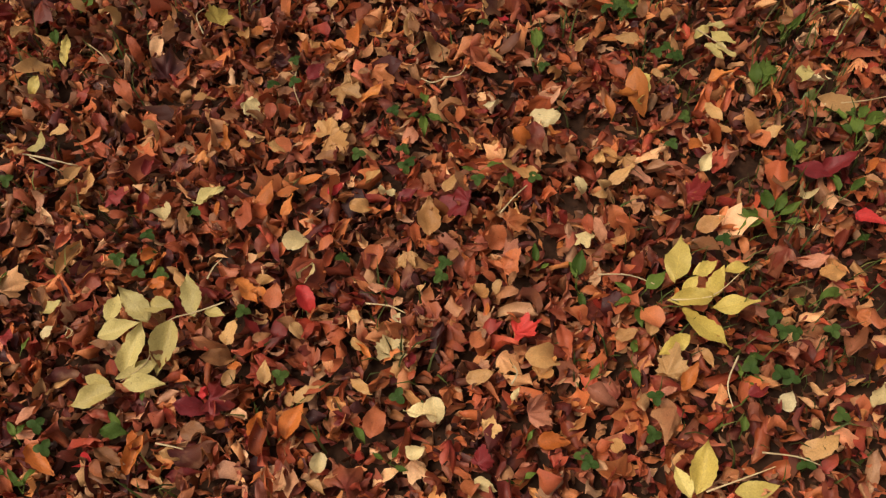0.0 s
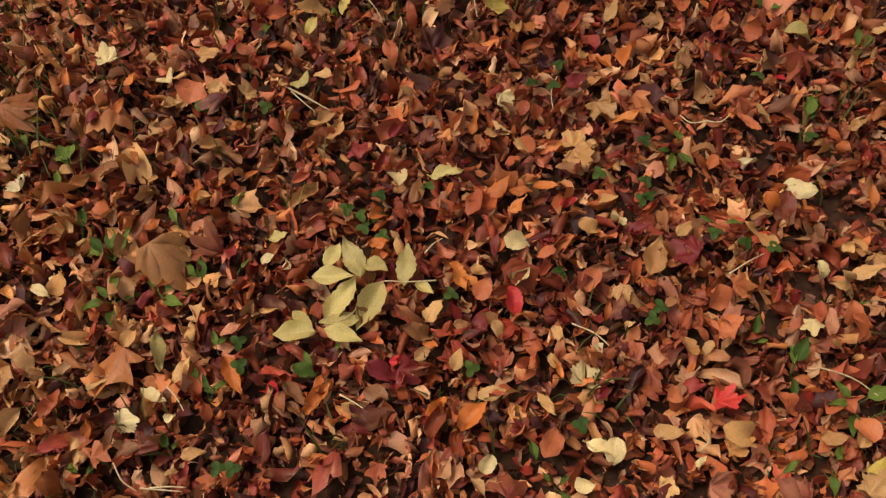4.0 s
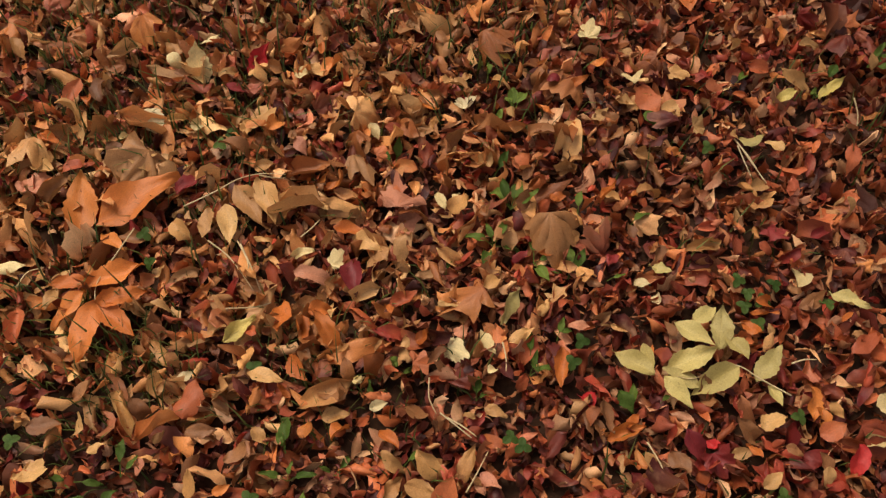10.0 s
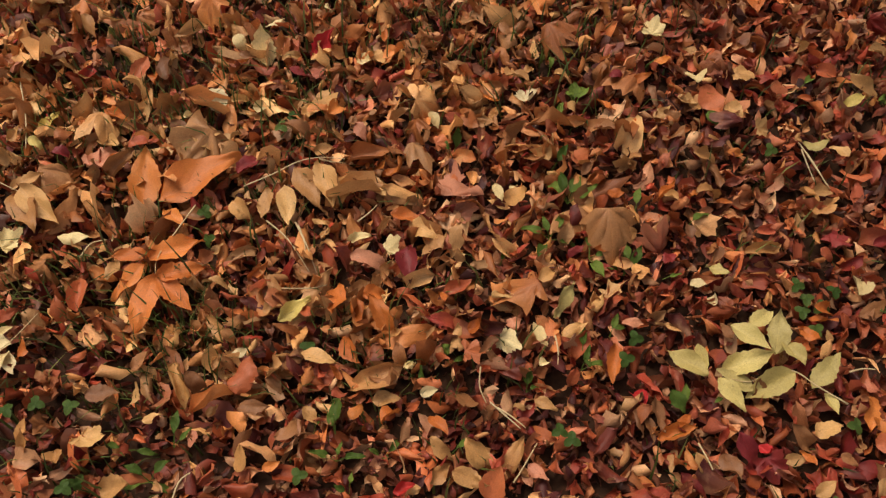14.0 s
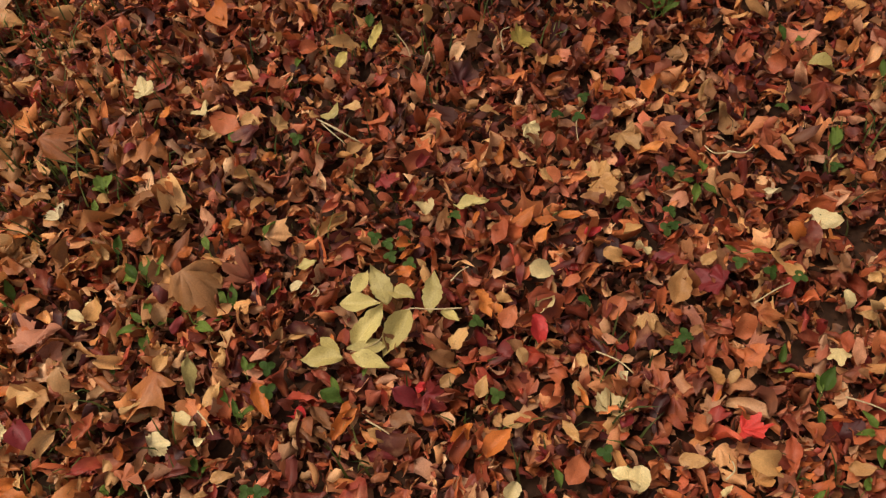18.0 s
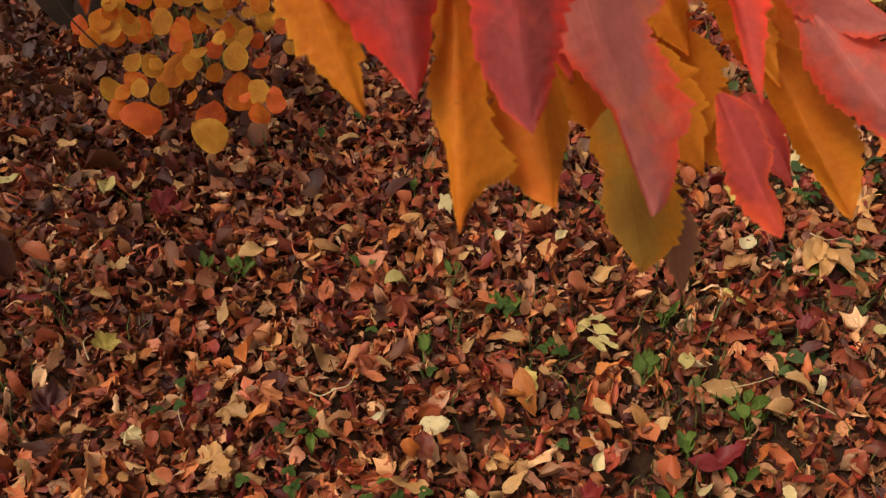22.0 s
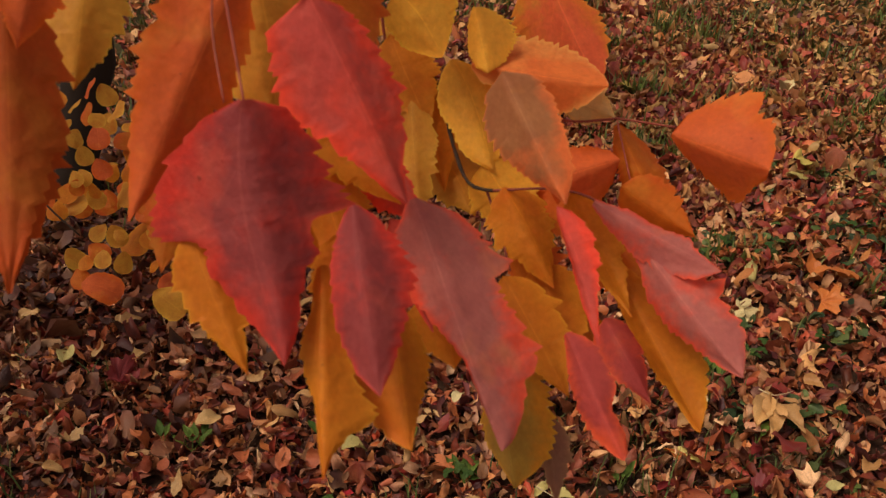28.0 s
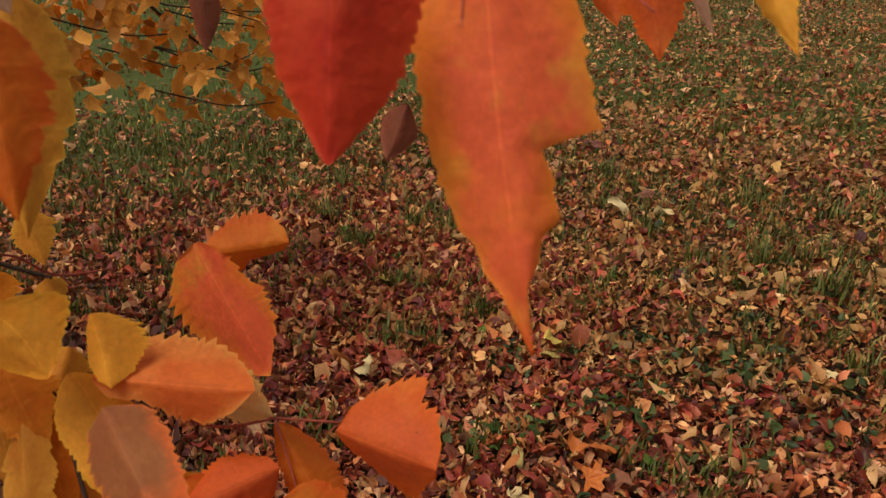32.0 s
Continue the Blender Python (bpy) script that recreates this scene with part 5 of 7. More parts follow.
fallen("ovate", "cream", -1.409, -0.285, 0.025, -29)
fallen("ovate", "tawny", -1.709, -0.342, 0.041, 25)
fallen("leaflet", "tawny", -1.668, -0.376, 0.065, 65)
fallen("round", "tawny", -1.598, -0.208, 0.054, -64)
fallen("ovate", "crimson", -1.615, -0.287, 0.044, -18)
fallen("leaflet", "rust", -1.608, -0.455, 0.052, 36)
fallen("round", "tawny", -1.296, -0.147, 0.031, 16)
fallen("ovate", "tawny", -1.377, -0.311, 0.036, -30)
fallen("round", "cream", -1.673, -0.451, 0.030, 11)
fallen("ovate", "brown", -1.354, -0.077, 0.043, 39)
fallen("maple", "orange", -1.297, 0.417, 0.053, 49)
fallen("ovate", "tawny", -1.309, 0.516, 0.044, 31)
fallen("ovate", "tawny", -1.258, 0.554, 0.040, -31)
fallen("ovate", "tawny", -1.136, 0.414, 0.066, 13)
fallen("ovate", "rust", -1.132, 0.469, 0.048, -119)
fallen("leaflet", "orange", -1.086, 0.596, 0.040, -82)
fallen("ovate", "tawny", -1.081, 0.706, 0.045, -58)
fallen("ovate", "tawny", -1.085, 0.647, 0.043, -8)
fallen("ovate", "brown", -1.034, 0.632, 0.058, -31)
fallen("maple", "tawny", -0.955, 0.765, 0.051, -31)
fallen("leaflet", "tawny", -0.902, 0.586, 0.073, -9)
fallen("leaflet", "tawny", -1.056, 0.966, 0.055, -8)
fallen("maple", "tawny", -1.073, 0.828, 0.058, -45)
fallen("ovate", "orange", -0.942, 0.690, 0.038, -32)
fallen("maple", "pink", -1.184, 0.254, 0.060, 33)
fallen("maple", "pink", -1.127, 0.225, 0.073, -31)
fallen("leaflet", "cream", -1.116, 0.303, 0.044, -106)
fallen("ovate", "cream", -1.112, 0.333, 0.026, -77)
fallen("ovate", "tawny", -1.094, 0.404, 0.033, -8)
fallen("ovate", "orange", -1.000, 0.468, 0.037, -31)
fallen("maple", "rust", -1.264, 0.281, 0.046, -18)
fallen("ovate", "orange", -1.294, -0.481, 0.045, 42)
fallen("leaflet", "rust", -1.366, -0.483, 0.060, -5)
fallen("ovate", "brown", -1.137, -0.205, 0.039, -89)
fallen("ovate", "tawny", -1.042, -0.280, 0.038, -32)
fallen("leaflet", "tawny", -1.129, -0.367, 0.047, 16)
fallen("ovate", "tawny", -1.083, -0.361, 0.038, -32)
fallen("leaflet", "tawny", -1.150, -0.532, 0.048, 53)
fallen("leaflet", "orange", -1.013, -0.061, 0.073, -82)
fallen("ovate", "brown", -1.014, -0.229, 0.054, -31)
fallen("ovate", "orange", -0.921, -0.249, 0.031, -11)
fallen("ovate", "tawny", -1.013, -0.447, 0.073, -31)
fallen("ovate", "orange", -1.032, -0.541, 0.050, 15)
fallen("ovate", "tawny", -1.090, -0.618, 0.035, -21)
fallen("ovate", "orange", -0.886, -0.066, 0.049, 30)
fallen("round", "orange", -0.923, -0.104, 0.033, -8)
fallen("ovate", "tawny", -0.853, 0.308, 0.046, 18)
fallen("maple", "cream", -0.887, 0.149, 0.056, -53)
fallen("ovate", "tawny", -0.772, -0.053, 0.047, 9)
fallen("ovate", "tawny", -0.741, -0.022, 0.066, -51)
fallen("ovate", "tawny", -0.766, 0.135, 0.042, -63)
fallen("ovate", "tawny", -0.786, 0.101, 0.026, -30)
fallen("ovate", "cream", -0.821, 0.174, 0.029, 9)
fallen("ovate", "rust", -1.006, 0.140, 0.061, -9)
fallen("leaflet", "crimson", -0.540, 0.326, 0.075, -89)
fallen("leaflet", "orange", -0.623, 0.263, 0.070, -21)
fallen("ovate", "cream", -0.886, 0.004, 0.033, -20)
fallen("ovate", "rust", -0.863, 0.098, 0.039, -31)
fallen("leaflet", "yellow", 0.186, 0.889, 0.111, 178)
fallen("ovate", "orange", 0.335, 0.913, 0.052, -97)
fallen("ovate", "pink", 0.159, 0.704, 0.060, -142)
fallen("leaflet", "rust", 0.063, 0.606, 0.055, -180)
fallen("leaflet", "brown", 0.051, 0.746, 0.076, -179)
fallen("leaflet", "tawny", 0.657, 0.822, 0.068, -125)
fallen("leaflet", "cream", 0.686, 0.809, 0.054, -177)
fallen("leaflet", "rust", 0.577, 0.891, 0.078, -27)
fallen("ovate", "tawny", 0.311, 0.790, 0.048, -122)
fallen("leaflet", "brown", 0.242, 0.560, 0.069, -142)
fallen("leaflet", "pink", 0.400, 0.524, 0.064, -96)
fallen("round", "cream", 0.587, 0.541, 0.050, -68)
fallen("ovate", "tawny", 0.557, 0.528, 0.037, -97)
fallen("leaflet", "cream", 0.552, 0.617, 0.051, 167)
fallen("maple", "tawny", -0.414, 0.831, 0.032, -97)
fallen("leaflet", "orange", -0.292, 0.905, 0.058, -58)
fallen("leaflet", "orange", -0.428, 0.700, 0.052, -85)
fallen("ovate", "tawny", -0.155, 0.701, 0.051, -30)
loose_stalk([(-1.296, -0.054), (-1.243, -0.042), (-1.170, -0.043)])
loose_stalk([(-1.266, -0.015), (-1.218, -0.023), (-1.196, -0.040)])
loose_stalk([(-0.895, 0.797), (-0.848, 0.785), (-0.804, 0.770)])
loose_stalk([(0.065, 0.512), (0.113, 0.508), (0.154, 0.489)])
loose_stalk([(-0.545, 0.536), (-0.537, 0.556), (-0.526, 0.572)])
loose_stalk([(-0.078, 0.634), (-0.052, 0.665), (-0.026, 0.692)])
loose_stalk([(-1.821, -0.288), (-1.735, -0.309), (-1.664, -0.336)])
loose_stalk([(-0.881, 0.790), (-0.850, 0.772), (-0.820, 0.758)])
loose_stalk([(-1.399, -0.343), (-1.414, -0.318), (-1.409, -0.293)])
loose_stalk([(-0.872, 0.090), (-0.847, 0.070), (-0.820, 0.063)])
loose_stalk([(-0.817, 0.068), (-0.788, 0.074), (-0.758, 0.081)])
loose_stalk([(-0.847, 0.215), (-0.822, 0.201), (-0.801, 0.183)])
loose_stalk([(-0.939, -0.399), (-0.969, -0.370), (-0.974, -0.350)])
loose_stalk([(-1.167, -0.096), (-1.141, -0.058), (-1.132, -0.031)])
loose_stalk([(-1.207, 0.073), (-1.210, 0.097), (-1.217, 0.118)])
loose_stalk([(-0.593, 0.276), (-0.568, 0.270), (-0.552, 0.266)])
loose_stalk([(-0.080, 0.338), (-0.070, 0.355), (-0.075, 0.368)])
loose_stalk([(0.254, 0.224), (0.299, 0.216), (0.328, 0.204)])
loose_stalk([(-0.293, 0.480), (-0.258, 0.474), (-0.232, 0.461)])
loose_stalk([(0.251, 0.367), (0.227, 0.325), (0.228, 0.291)])
loose_stalk([(-0.156, 0.931), (-0.182, 0.920), (-0.202, 0.934)])
loose_stalk([(-0.825, 1.047), (-0.793, 1.017), (-0.772, 0.984)])
loose_stalk([(-0.162, 0.932), (-0.131, 0.937), (-0.114, 0.972)])
loose_stalk([(0.496, 0.832), (0.566, 0.835), (0.621, 0.847)])
loose_stalk([(0.649, 0.794), (0.670, 0.774), (0.691, 0.754)])
loose_stalk([(-0.610, 1.062), (-0.628, 1.107), (-0.615, 1.127)])
loose_stalk([(-0.429, 0.959), (-0.431, 0.921), (-0.418, 0.882)])
loose_stalk([(-1.358, 0.086), (-1.340, 0.100), (-1.325, 0.120)])
loose_stalk([(-1.257, -0.014), (-1.213, -0.022), (-1.162, -0.034)])
loose_stalk([(-0.804, 0.072), (-0.780, 0.081), (-0.755, 0.088)])
loose_stalk([(-0.886, 0.795), (-0.842, 0.781), (-0.795, 0.769)])
loose_stalk([(-0.700, 0.024), (-0.712, 0.054), (-0.727, 0.087)])
clover_patch(-0.656, 0.577, [(-0.036, -0.001), (-0.000, -0.023), (0.012, 0.005), (0.034, -0.027), (0.003, 0.048), (-0.012, -0.004)])
clover_patch(-0.444, 0.949, [(-0.025, -0.023), (0.013, -0.014), (0.011, 0.037)])
clover_patch(-0.330, 0.559, [(0.000, 0.000)])
clover_patch(-0.174, 0.532, [(0.003, 0.012), (-0.004, -0.011)])
clover_patch(-0.239, 0.792, [(0.005, -0.019), (0.007, -0.051), (-0.012, 0.071)])
clover_patch(-0.312, 0.765, [(0.000, 0.000)])
clover_patch(0.221, 0.762, [(0.000, 0.000)])
clover_patch(0.253, 0.822, [(0.000, 0.000)])
clover_patch(0.015, 0.224, [(-0.003, 0.006), (0.003, -0.006)])
clover_patch(-0.577, 0.657, [(0.000, 0.000)])
clover_patch(0.325, 0.408, [(-0.004, -0.008), (0.017, -0.007), (-0.012, 0.016)])
clover_patch(0.309, 0.332, [(0.008, -0.003), (-0.008, 0.003)])
clover_patch(0.116, 0.281, [(0.006, 0.027), (-0.006, -0.027)])
clover_patch(0.288, 0.384, [(0.021, -0.178), (-0.020, 0.178)])
clover_patch(-0.418, 0.368, [(0.000, 0.000)])
clover_patch(-0.245, 0.329, [(0.000, 0.000)])
clover_patch(-0.482, 0.474, [(0.000, 0.000)])
clover_patch(-0.062, 0.703, [(0.003, 0.000), (0.045, 0.000), (-0.049, -0.001)])
clover_patch(0.244, 0.968, [(-0.012, 0.007), (0.012, -0.008)])
clover_patch(0.270, 0.357, [(0.006, 0.009), (-0.006, -0.009)])
clover_patch(-0.829, 0.505, [(0.079, -0.233), (-0.079, 0.233)])
clover_patch(0.384, 0.335, [(-0.008, -0.062), (0.008, 0.062)])
clover_patch(-1.463, 0.079, [(-0.007, 0.015), (0.007, -0.015)])
clover_patch(-1.337, -0.143, [(-0.028, 0.010), (0.028, -0.010)])
clover_patch(-0.968, -0.169, [(0.086, -0.055), (-0.086, 0.056)])
clover_patch(-1.186, -0.493, [(-0.020, -0.040), (-0.007, -0.000), (0.028, 0.041)])
clover_patch(-1.050, -0.498, [(0.000, -0.008), (0.000, 0.008)])
clover_patch(-0.711, 0.127, [(-0.011, -0.002), (0.011, 0.002)])
clover_patch(-0.769, 0.308, [(0.000, 0.000)])
clover_patch(0.106, 1.077, [(-0.188, -0.012), (0.066, 0.014), (0.079, -0.004), (0.042, 0.002)])
clover_patch(-0.062, 1.758, [(-0.013, 0.009), (0.013, -0.009)])
clover_patch(0.369, 1.522, [(0.002, -0.000), (-0.021, 0.014), (0.018, -0.013)])
clover_patch(0.257, 0.972, [(-0.009, 0.008), (0.009, -0.008)])
clover_patch(0.663, 0.936, [(0.001, 0.010), (-0.002, -0.010)])
clover_patch(-0.102, 0.847, [(0.121, 0.101), (-0.121, -0.102)])
clover_patch(0.873, 1.293, [(-0.003, -0.012), (0.021, 0.003), (-0.019, 0.009)])
clover_patch(1.098, 1.676, [(-0.041, -0.019), (0.000, -0.000), (0.040, 0.019)])
clover_patch(0.889, 1.306, [(-0.021, -0.016), (0.020, 0.016)])
clover_patch(0.976, 1.127, [(0.006, 0.032), (-0.006, -0.032)])
clover_patch(0.990, 1.707, [(0.001, 0.045), (0.019, 0.014), (-0.021, -0.058)])
clover_patch(1.382, 1.700, [(0.030, 0.023), (-0.029, -0.022)])
clover_patch(1.059, 1.323, [(-0.017, -0.006), (0.018, 0.006)])
clover_patch(0.950, 1.688, [(-0.015, 0.015), (-0.035, -0.058), (0.050, 0.044)])
clover_patch(1.192, 1.788, [(-0.022, -0.007), (0.022, 0.006)])
clover_patch(1.606, 1.611, [(0.094, -0.056), (-0.094, 0.056)])
clover_patch(1.340, 1.724, [(0.023, 0.007), (-0.023, -0.006)])
weed_plant(-0.198, 0.863, [(-1, 0.064), (179, 0.050), (-139, 0.067), (112, 0.031)])
weed_plant(-0.105, 0.734, [(-82, 0.034), (76, 0.029)])
weed_plant(0.009, 0.982, [(-5, 0.062), (-28, 0.040)])
weed_plant(-0.026, 0.532, [(5, 0.038), (-61, 0.020)])
weed_plant(0.032, 0.499, [(-15, 0.061), (12, 0.039), (-168, 0.038)])
weed_plant(0.125, 0.475, [(-52, 0.068), (-179, 0.047), (53, 0.038), (108, 0.036)])
weed_plant(0.353, 0.606, [(-4, 0.064), (-36, 0.079), (-112, 0.068), (69, 0.053), (-61, 0.062), (109, 0.049)])
weed_plant(0.423, 0.713, [(-35, 0.080), (4, 0.044)])
weed_plant(0.391, 0.873, [(-34, 0.110), (-50, 0.073), (-11, 0.065)])
weed_plant(0.537, 0.754, [(-61, 0.078), (-37, 0.075), (47, 0.045), (-7, 0.059)])
weed_plant(0.469, 1.002, [(-35, 0.051), (12, 0.030)])
weed_plant(-0.258, 0.236, [(-30, 0.024), (66, 0.027), (-111, 0.025)])
weed_plant(-0.078, 0.198, [(-63, 0.027), (56, 0.020)])
weed_plant(-0.065, 0.253, [(-31, 0.021)])
weed_plant(0.027, 0.333, [(-34, 0.036)])
weed_plant(0.253, 0.332, [(-36, 0.041), (19, 0.024), (-92, 0.027)])
weed_plant(0.378, 0.449, [(-72, 0.052), (62, 0.024)])
weed_plant(-0.783, 0.217, [(-21, 0.036), (39, 0.036)])
weed_plant(-0.813, 0.295, [(-31, 0.027)])
weed_plant(0.099, 0.374, [(-170, 0.039), (-17, 0.031)])
weed_plant(-0.315, 0.300, [(-149, 0.037)])
weed_plant(-0.864, 1.145, [(-14, 0.067), (17, 0.097), (-65, 0.042)])
weed_plant(0.179, 1.077, [(-30, 0.056), (25, 0.052), (-68, 0.045)])
weed_plant(-0.624, 0.334, [(-0, 0.026)])
weed_plant(0.232, 0.249, [(-20, 0.029)])
weed_plant(0.480, 0.643, [(-53, 0.055), (13, 0.040)])
weed_plant(0.467, 0.559, [(-72, 0.038)])
weed_plant(-1.036, 0.392, [(62, 0.070), (29, 0.060), (-13, 0.071), (90, 0.053)])
weed_plant(-0.998, 0.323, [(29, 0.045), (125, 0.047), (-54, 0.042), (-151, 0.049), (71, 0.037)])
weed_plant(-0.930, 0.353, [(44, 0.049), (-99, 0.044), (-9, 0.030)])
weed_plant(-0.872, 0.378, [(43, 0.050), (27, 0.065), (113, 0.033)])
weed_plant(-0.830, 0.425, [(-21, 0.028)])
weed_plant(-0.954, 0.473, [(36, 0.041)])
weed_plant(-0.880, 0.521, [(-9, 0.047)])
weed_plant(-0.801, 0.289, [(34, 0.034)])
weed_plant(-0.802, 0.235, [(44, 0.039), (-107, 0.027)])
weed_plant(-0.641, 0.295, [(41, 0.040)])
weed_plant(-0.909, 0.056, [(67, 0.038), (-10, 0.027)])
weed_plant(-0.881, 0.082, [(48, 0.031)])
weed_plant(-0.899, 0.000, [(40, 0.031)])
weed_plant(-1.232, 0.288, [(49, 0.065), (81, 0.040)])
weed_plant(-1.192, 0.532, [(53, 0.069), (22, 0.052), (87, 0.035)])
weed_plant(-0.914, -0.147, [(53, 0.048), (81, 0.030)])
weed_plant(-0.877, -0.167, [(-31, 0.039), (139, 0.038), (32, 0.025)])
weed_plant(-0.790, -0.022, [(-11, 0.033), (108, 0.025)])
weed_plant(-0.825, -0.176, [(31, 0.027), (120, 0.024)])
weed_plant(-0.841, -0.107, [(20, 0.033), (108, 0.025)])
weed_plant(-0.803, 0.126, [(46, 0.033), (-11, 0.020)])
weed_plant(-1.062, -0.412, [(-41, 0.040), (130, 0.030)])
weed_plant(-1.028, -0.355, [(58, 0.049), (14, 0.032)])
weed_plant(-1.000, -0.405, [(14, 0.038), (123, 0.040), (-59, 0.035), (172, 0.034)])
weed_plant(-1.002, -0.481, [(2, 0.029), (105, 0.030)])
weed_plant(-1.807, -0.402, [(94, 0.089), (48, 0.050)])
weed_plant(-1.178, 0.478, [(39, 0.045), (99, 0.031)])
weed_plant(-0.987, 0.900, [(9, 0.046)])
weed_plant(-1.282, 0.541, [(48, 0.043)])
weed_plant(-0.931, -0.175, [(34, 0.025)])
weed_plant(-1.006, 0.226, [(31, 0.026)])
weed_plant(-1.107, 0.413, [(29, 0.049)])
weed_plant(-0.350, 1.239, [(-54, 0.060), (-4, 0.065), (47, 0.057)])
weed_plant(-0.409, 1.264, [(11, 0.052), (-19, 0.043)])
weed_plant(-0.090, 1.228, [(-45, 0.045), (36, 0.043)])
weed_plant(0.088, 1.171, [(-14, 0.091), (7, 0.063)])
weed_plant(0.034, 1.442, [(-12, 0.069)])
weed_plant(0.179, 1.067, [(-32, 0.051), (14, 0.049), (-72, 0.035)])
weed_plant(0.446, 1.307, [(-50, 0.078), (-21, 0.074), (26, 0.055)])
weed_plant(0.752, 1.253, [(-45, 0.104), (-20, 0.093)])
weed_plant(-0.168, 1.660, [(-7, 0.075)])
weed_plant(0.465, 1.000, [(-38, 0.052), (-2, 0.038)])
weed_plant(0.008, 0.990, [(-13, 0.049), (10, 0.041)])
weed_plant(0.394, 0.895, [(-38, 0.106), (-23, 0.080), (-54, 0.060)])
weed_plant(0.540, 0.790, [(-41, 0.103), (-74, 0.085), (-4, 0.080), (42, 0.055)])
weed_plant(0.416, 0.703, [(-25, 0.068), (-9, 0.043)])
weed_plant(1.111, 2.682, [(-22, 0.110), (-28, 0.110), (-15, 0.110)])
weed_plant(1.496, 3.040, [(-25, 0.110), (-34, 0.110)])
weed_plant(1.146, 2.751, [(-12, 0.110)])
weed_plant(-0.333, 1.251, [(-20, 0.054), (32, 0.065)])
weed_plant(0.177, 1.068, [(-18, 0.057), (14, 0.054), (-44, 0.052)])
weed_plant(0.761, 1.228, [(-57, 0.067), (-30, 0.075)])
weed_plant(0.767, 1.054, [(-46, 0.064)])
weed_plant(1.211, 2.203, [(-27, 0.110), (-42, 0.110), (-11, 0.110), (-32, 0.110)])
weed_plant(0.908, 2.290, [(-21, 0.110), (-31, 0.110)])
weed_plant(1.198, 2.929, [(-25, 0.110), (-13, 0.110), (-34, 0.110)])
weed_plant(1.535, 3.091, [(-29, 0.110), (-37, 0.110)])
weed_plant(1.871, 2.407, [(-47, 0.110), (-26, 0.110)])
weed_plant(2.389, 2.187, [(-47, 0.110)])
weed_plant(1.089, 3.280, [(-22, 0.110), (-11, 0.110), (-30, 0.110)])
weed_plant(0.813, 3.361, [(-18, 0.110)])
weed_plant(0.489, 4.255, [(-11, 0.110), (-2, 0.110)])
weed_plant(1.464, 4.048, [(-22, 0.110), (-29, 0.110)])
weed_plant(1.872, 4.099, [(-27, 0.110)])
weed_plant(1.727, 1.258, [(-52, 0.110), (-35, 0.110)])
weed_plant(1.274, 1.401, [(-54, 0.110), (-31, 0.110)])

# ---------------------------------------------------------------- hanging leaves
hang_leaf(leafy_branch, "lobed", "wine", (-0.017, 0.220, 1.212), (-0.014, 0.181, 1.141), 0.72, 8, 0.07)
hang_leaf(leafy_branch, "cut", "scarlet", (0.006, 0.2413, 1.2358), (0.0297, 0.2099, 1.1762), 1.0, -12, 0.0, ([(0, 0.03), (0.04, 0.21), (0.21, 0.25), (0.33, 0.28), (0.49, 0.25), (0.67, 0.15), (0.82, 0.09), (0.94, 0.04), (1, 0.004)], [(0, 0.03), (0.07, 0.16), (0.18, 0.23), (0.31, 0.24), (0.51, 0.27), (0.54, 0.22), (0.66, 0.18), (0.74, 0.15), (0.84, 0.06), (0.95, 0.03), (1, 0.004)]))
hang_leaf(leafy_branch, "cut", "wine", (0.0114, 0.2031, 1.1821), (0.0131, 0.1617, 1.1405), 1.0, 12, 0.0, ([(0, 0.03), (0.04, 0.07), (0.21, 0.16), (0.35, 0.19), (0.59, 0.2), (0.71, 0.16), (0.86, 0.11), (0.94, 0.05), (1, 0.004)], [(0, 0.03), (0.05, 0.1), (0.2, 0.21), (0.38, 0.26), (0.54, 0.21), (0.73, 0.14), (0.87, 0.08), (0.95, 0.03), (1, 0.004)]))
hang_leaf(leafy_branch, "cut", "pinkish", (0.0337, 0.2351, 1.163), (0.052, 0.1713, 1.0987), 1.0, 0, 0.0, ([(0, 0.03), (0.04, 0.06), (0.09, 0.11), (0.2, 0.13), (0.34, 0.13), (0.46, 0.09), (0.51, 0.07), (0.65, 0.02), (1, 0.004)], [(0, 0.03), (0.05, 0.13), (0.09, 0.19), (0.2, 0.23), (0.28, 0.27), (0.33, 0.33), (0.37, 0.2), (0.42, 0.2), (0.54, 0.24), (0.71, 0.26), (0.75, 0.21), (0.79, 0.17), (0.89, 0.12), (0.98, 0.05), (1, 0.004)]))
hang_leaf(leafy_branch, "elder", "scarlet", (0.089, 0.244, 1.147), (0.096, 0.206, 1.109), 0.26, 45)
hang_leaf(leafy_branch, "cut", "berry", (0.0872, 0.2195, 1.1052), (0.1, 0.1799, 1.075), 1.0, 12, 0.0, ([(0, 0.03), (0.12, 0.07), (0.31, 0.14), (0.57, 0.16), (0.78, 0.12), (0.95, 0.04), (1, 0.004)], [(0, 0.03), (0.07, 0.1), (0.16, 0.16), (0.48, 0.18), (0.62, 0.08), (0.83, 0.1), (0.96, 0.06), (1, 0.004)]))
hang_leaf(leafy_branch, "cut", "pinkish", (0.1247, 0.2648, 1.1213), (0.1551, 0.2041, 1.0839), 1.0, 10, 0.0, ([(0, 0.03), (0.12, 0.05), (0.24, 0.09), (0.37, 0.16), (0.55, 0.17), (0.68, 0.14), (0.86, 0.08), (1, 0.004)], [(0, 0.03), (0.1, 0.09), (0.32, 0.21), (0.48, 0.14), (0.51, 0.24), (0.59, 0.15), (0.79, 0.15), (0.92, 0.07), (1, 0.004)]))
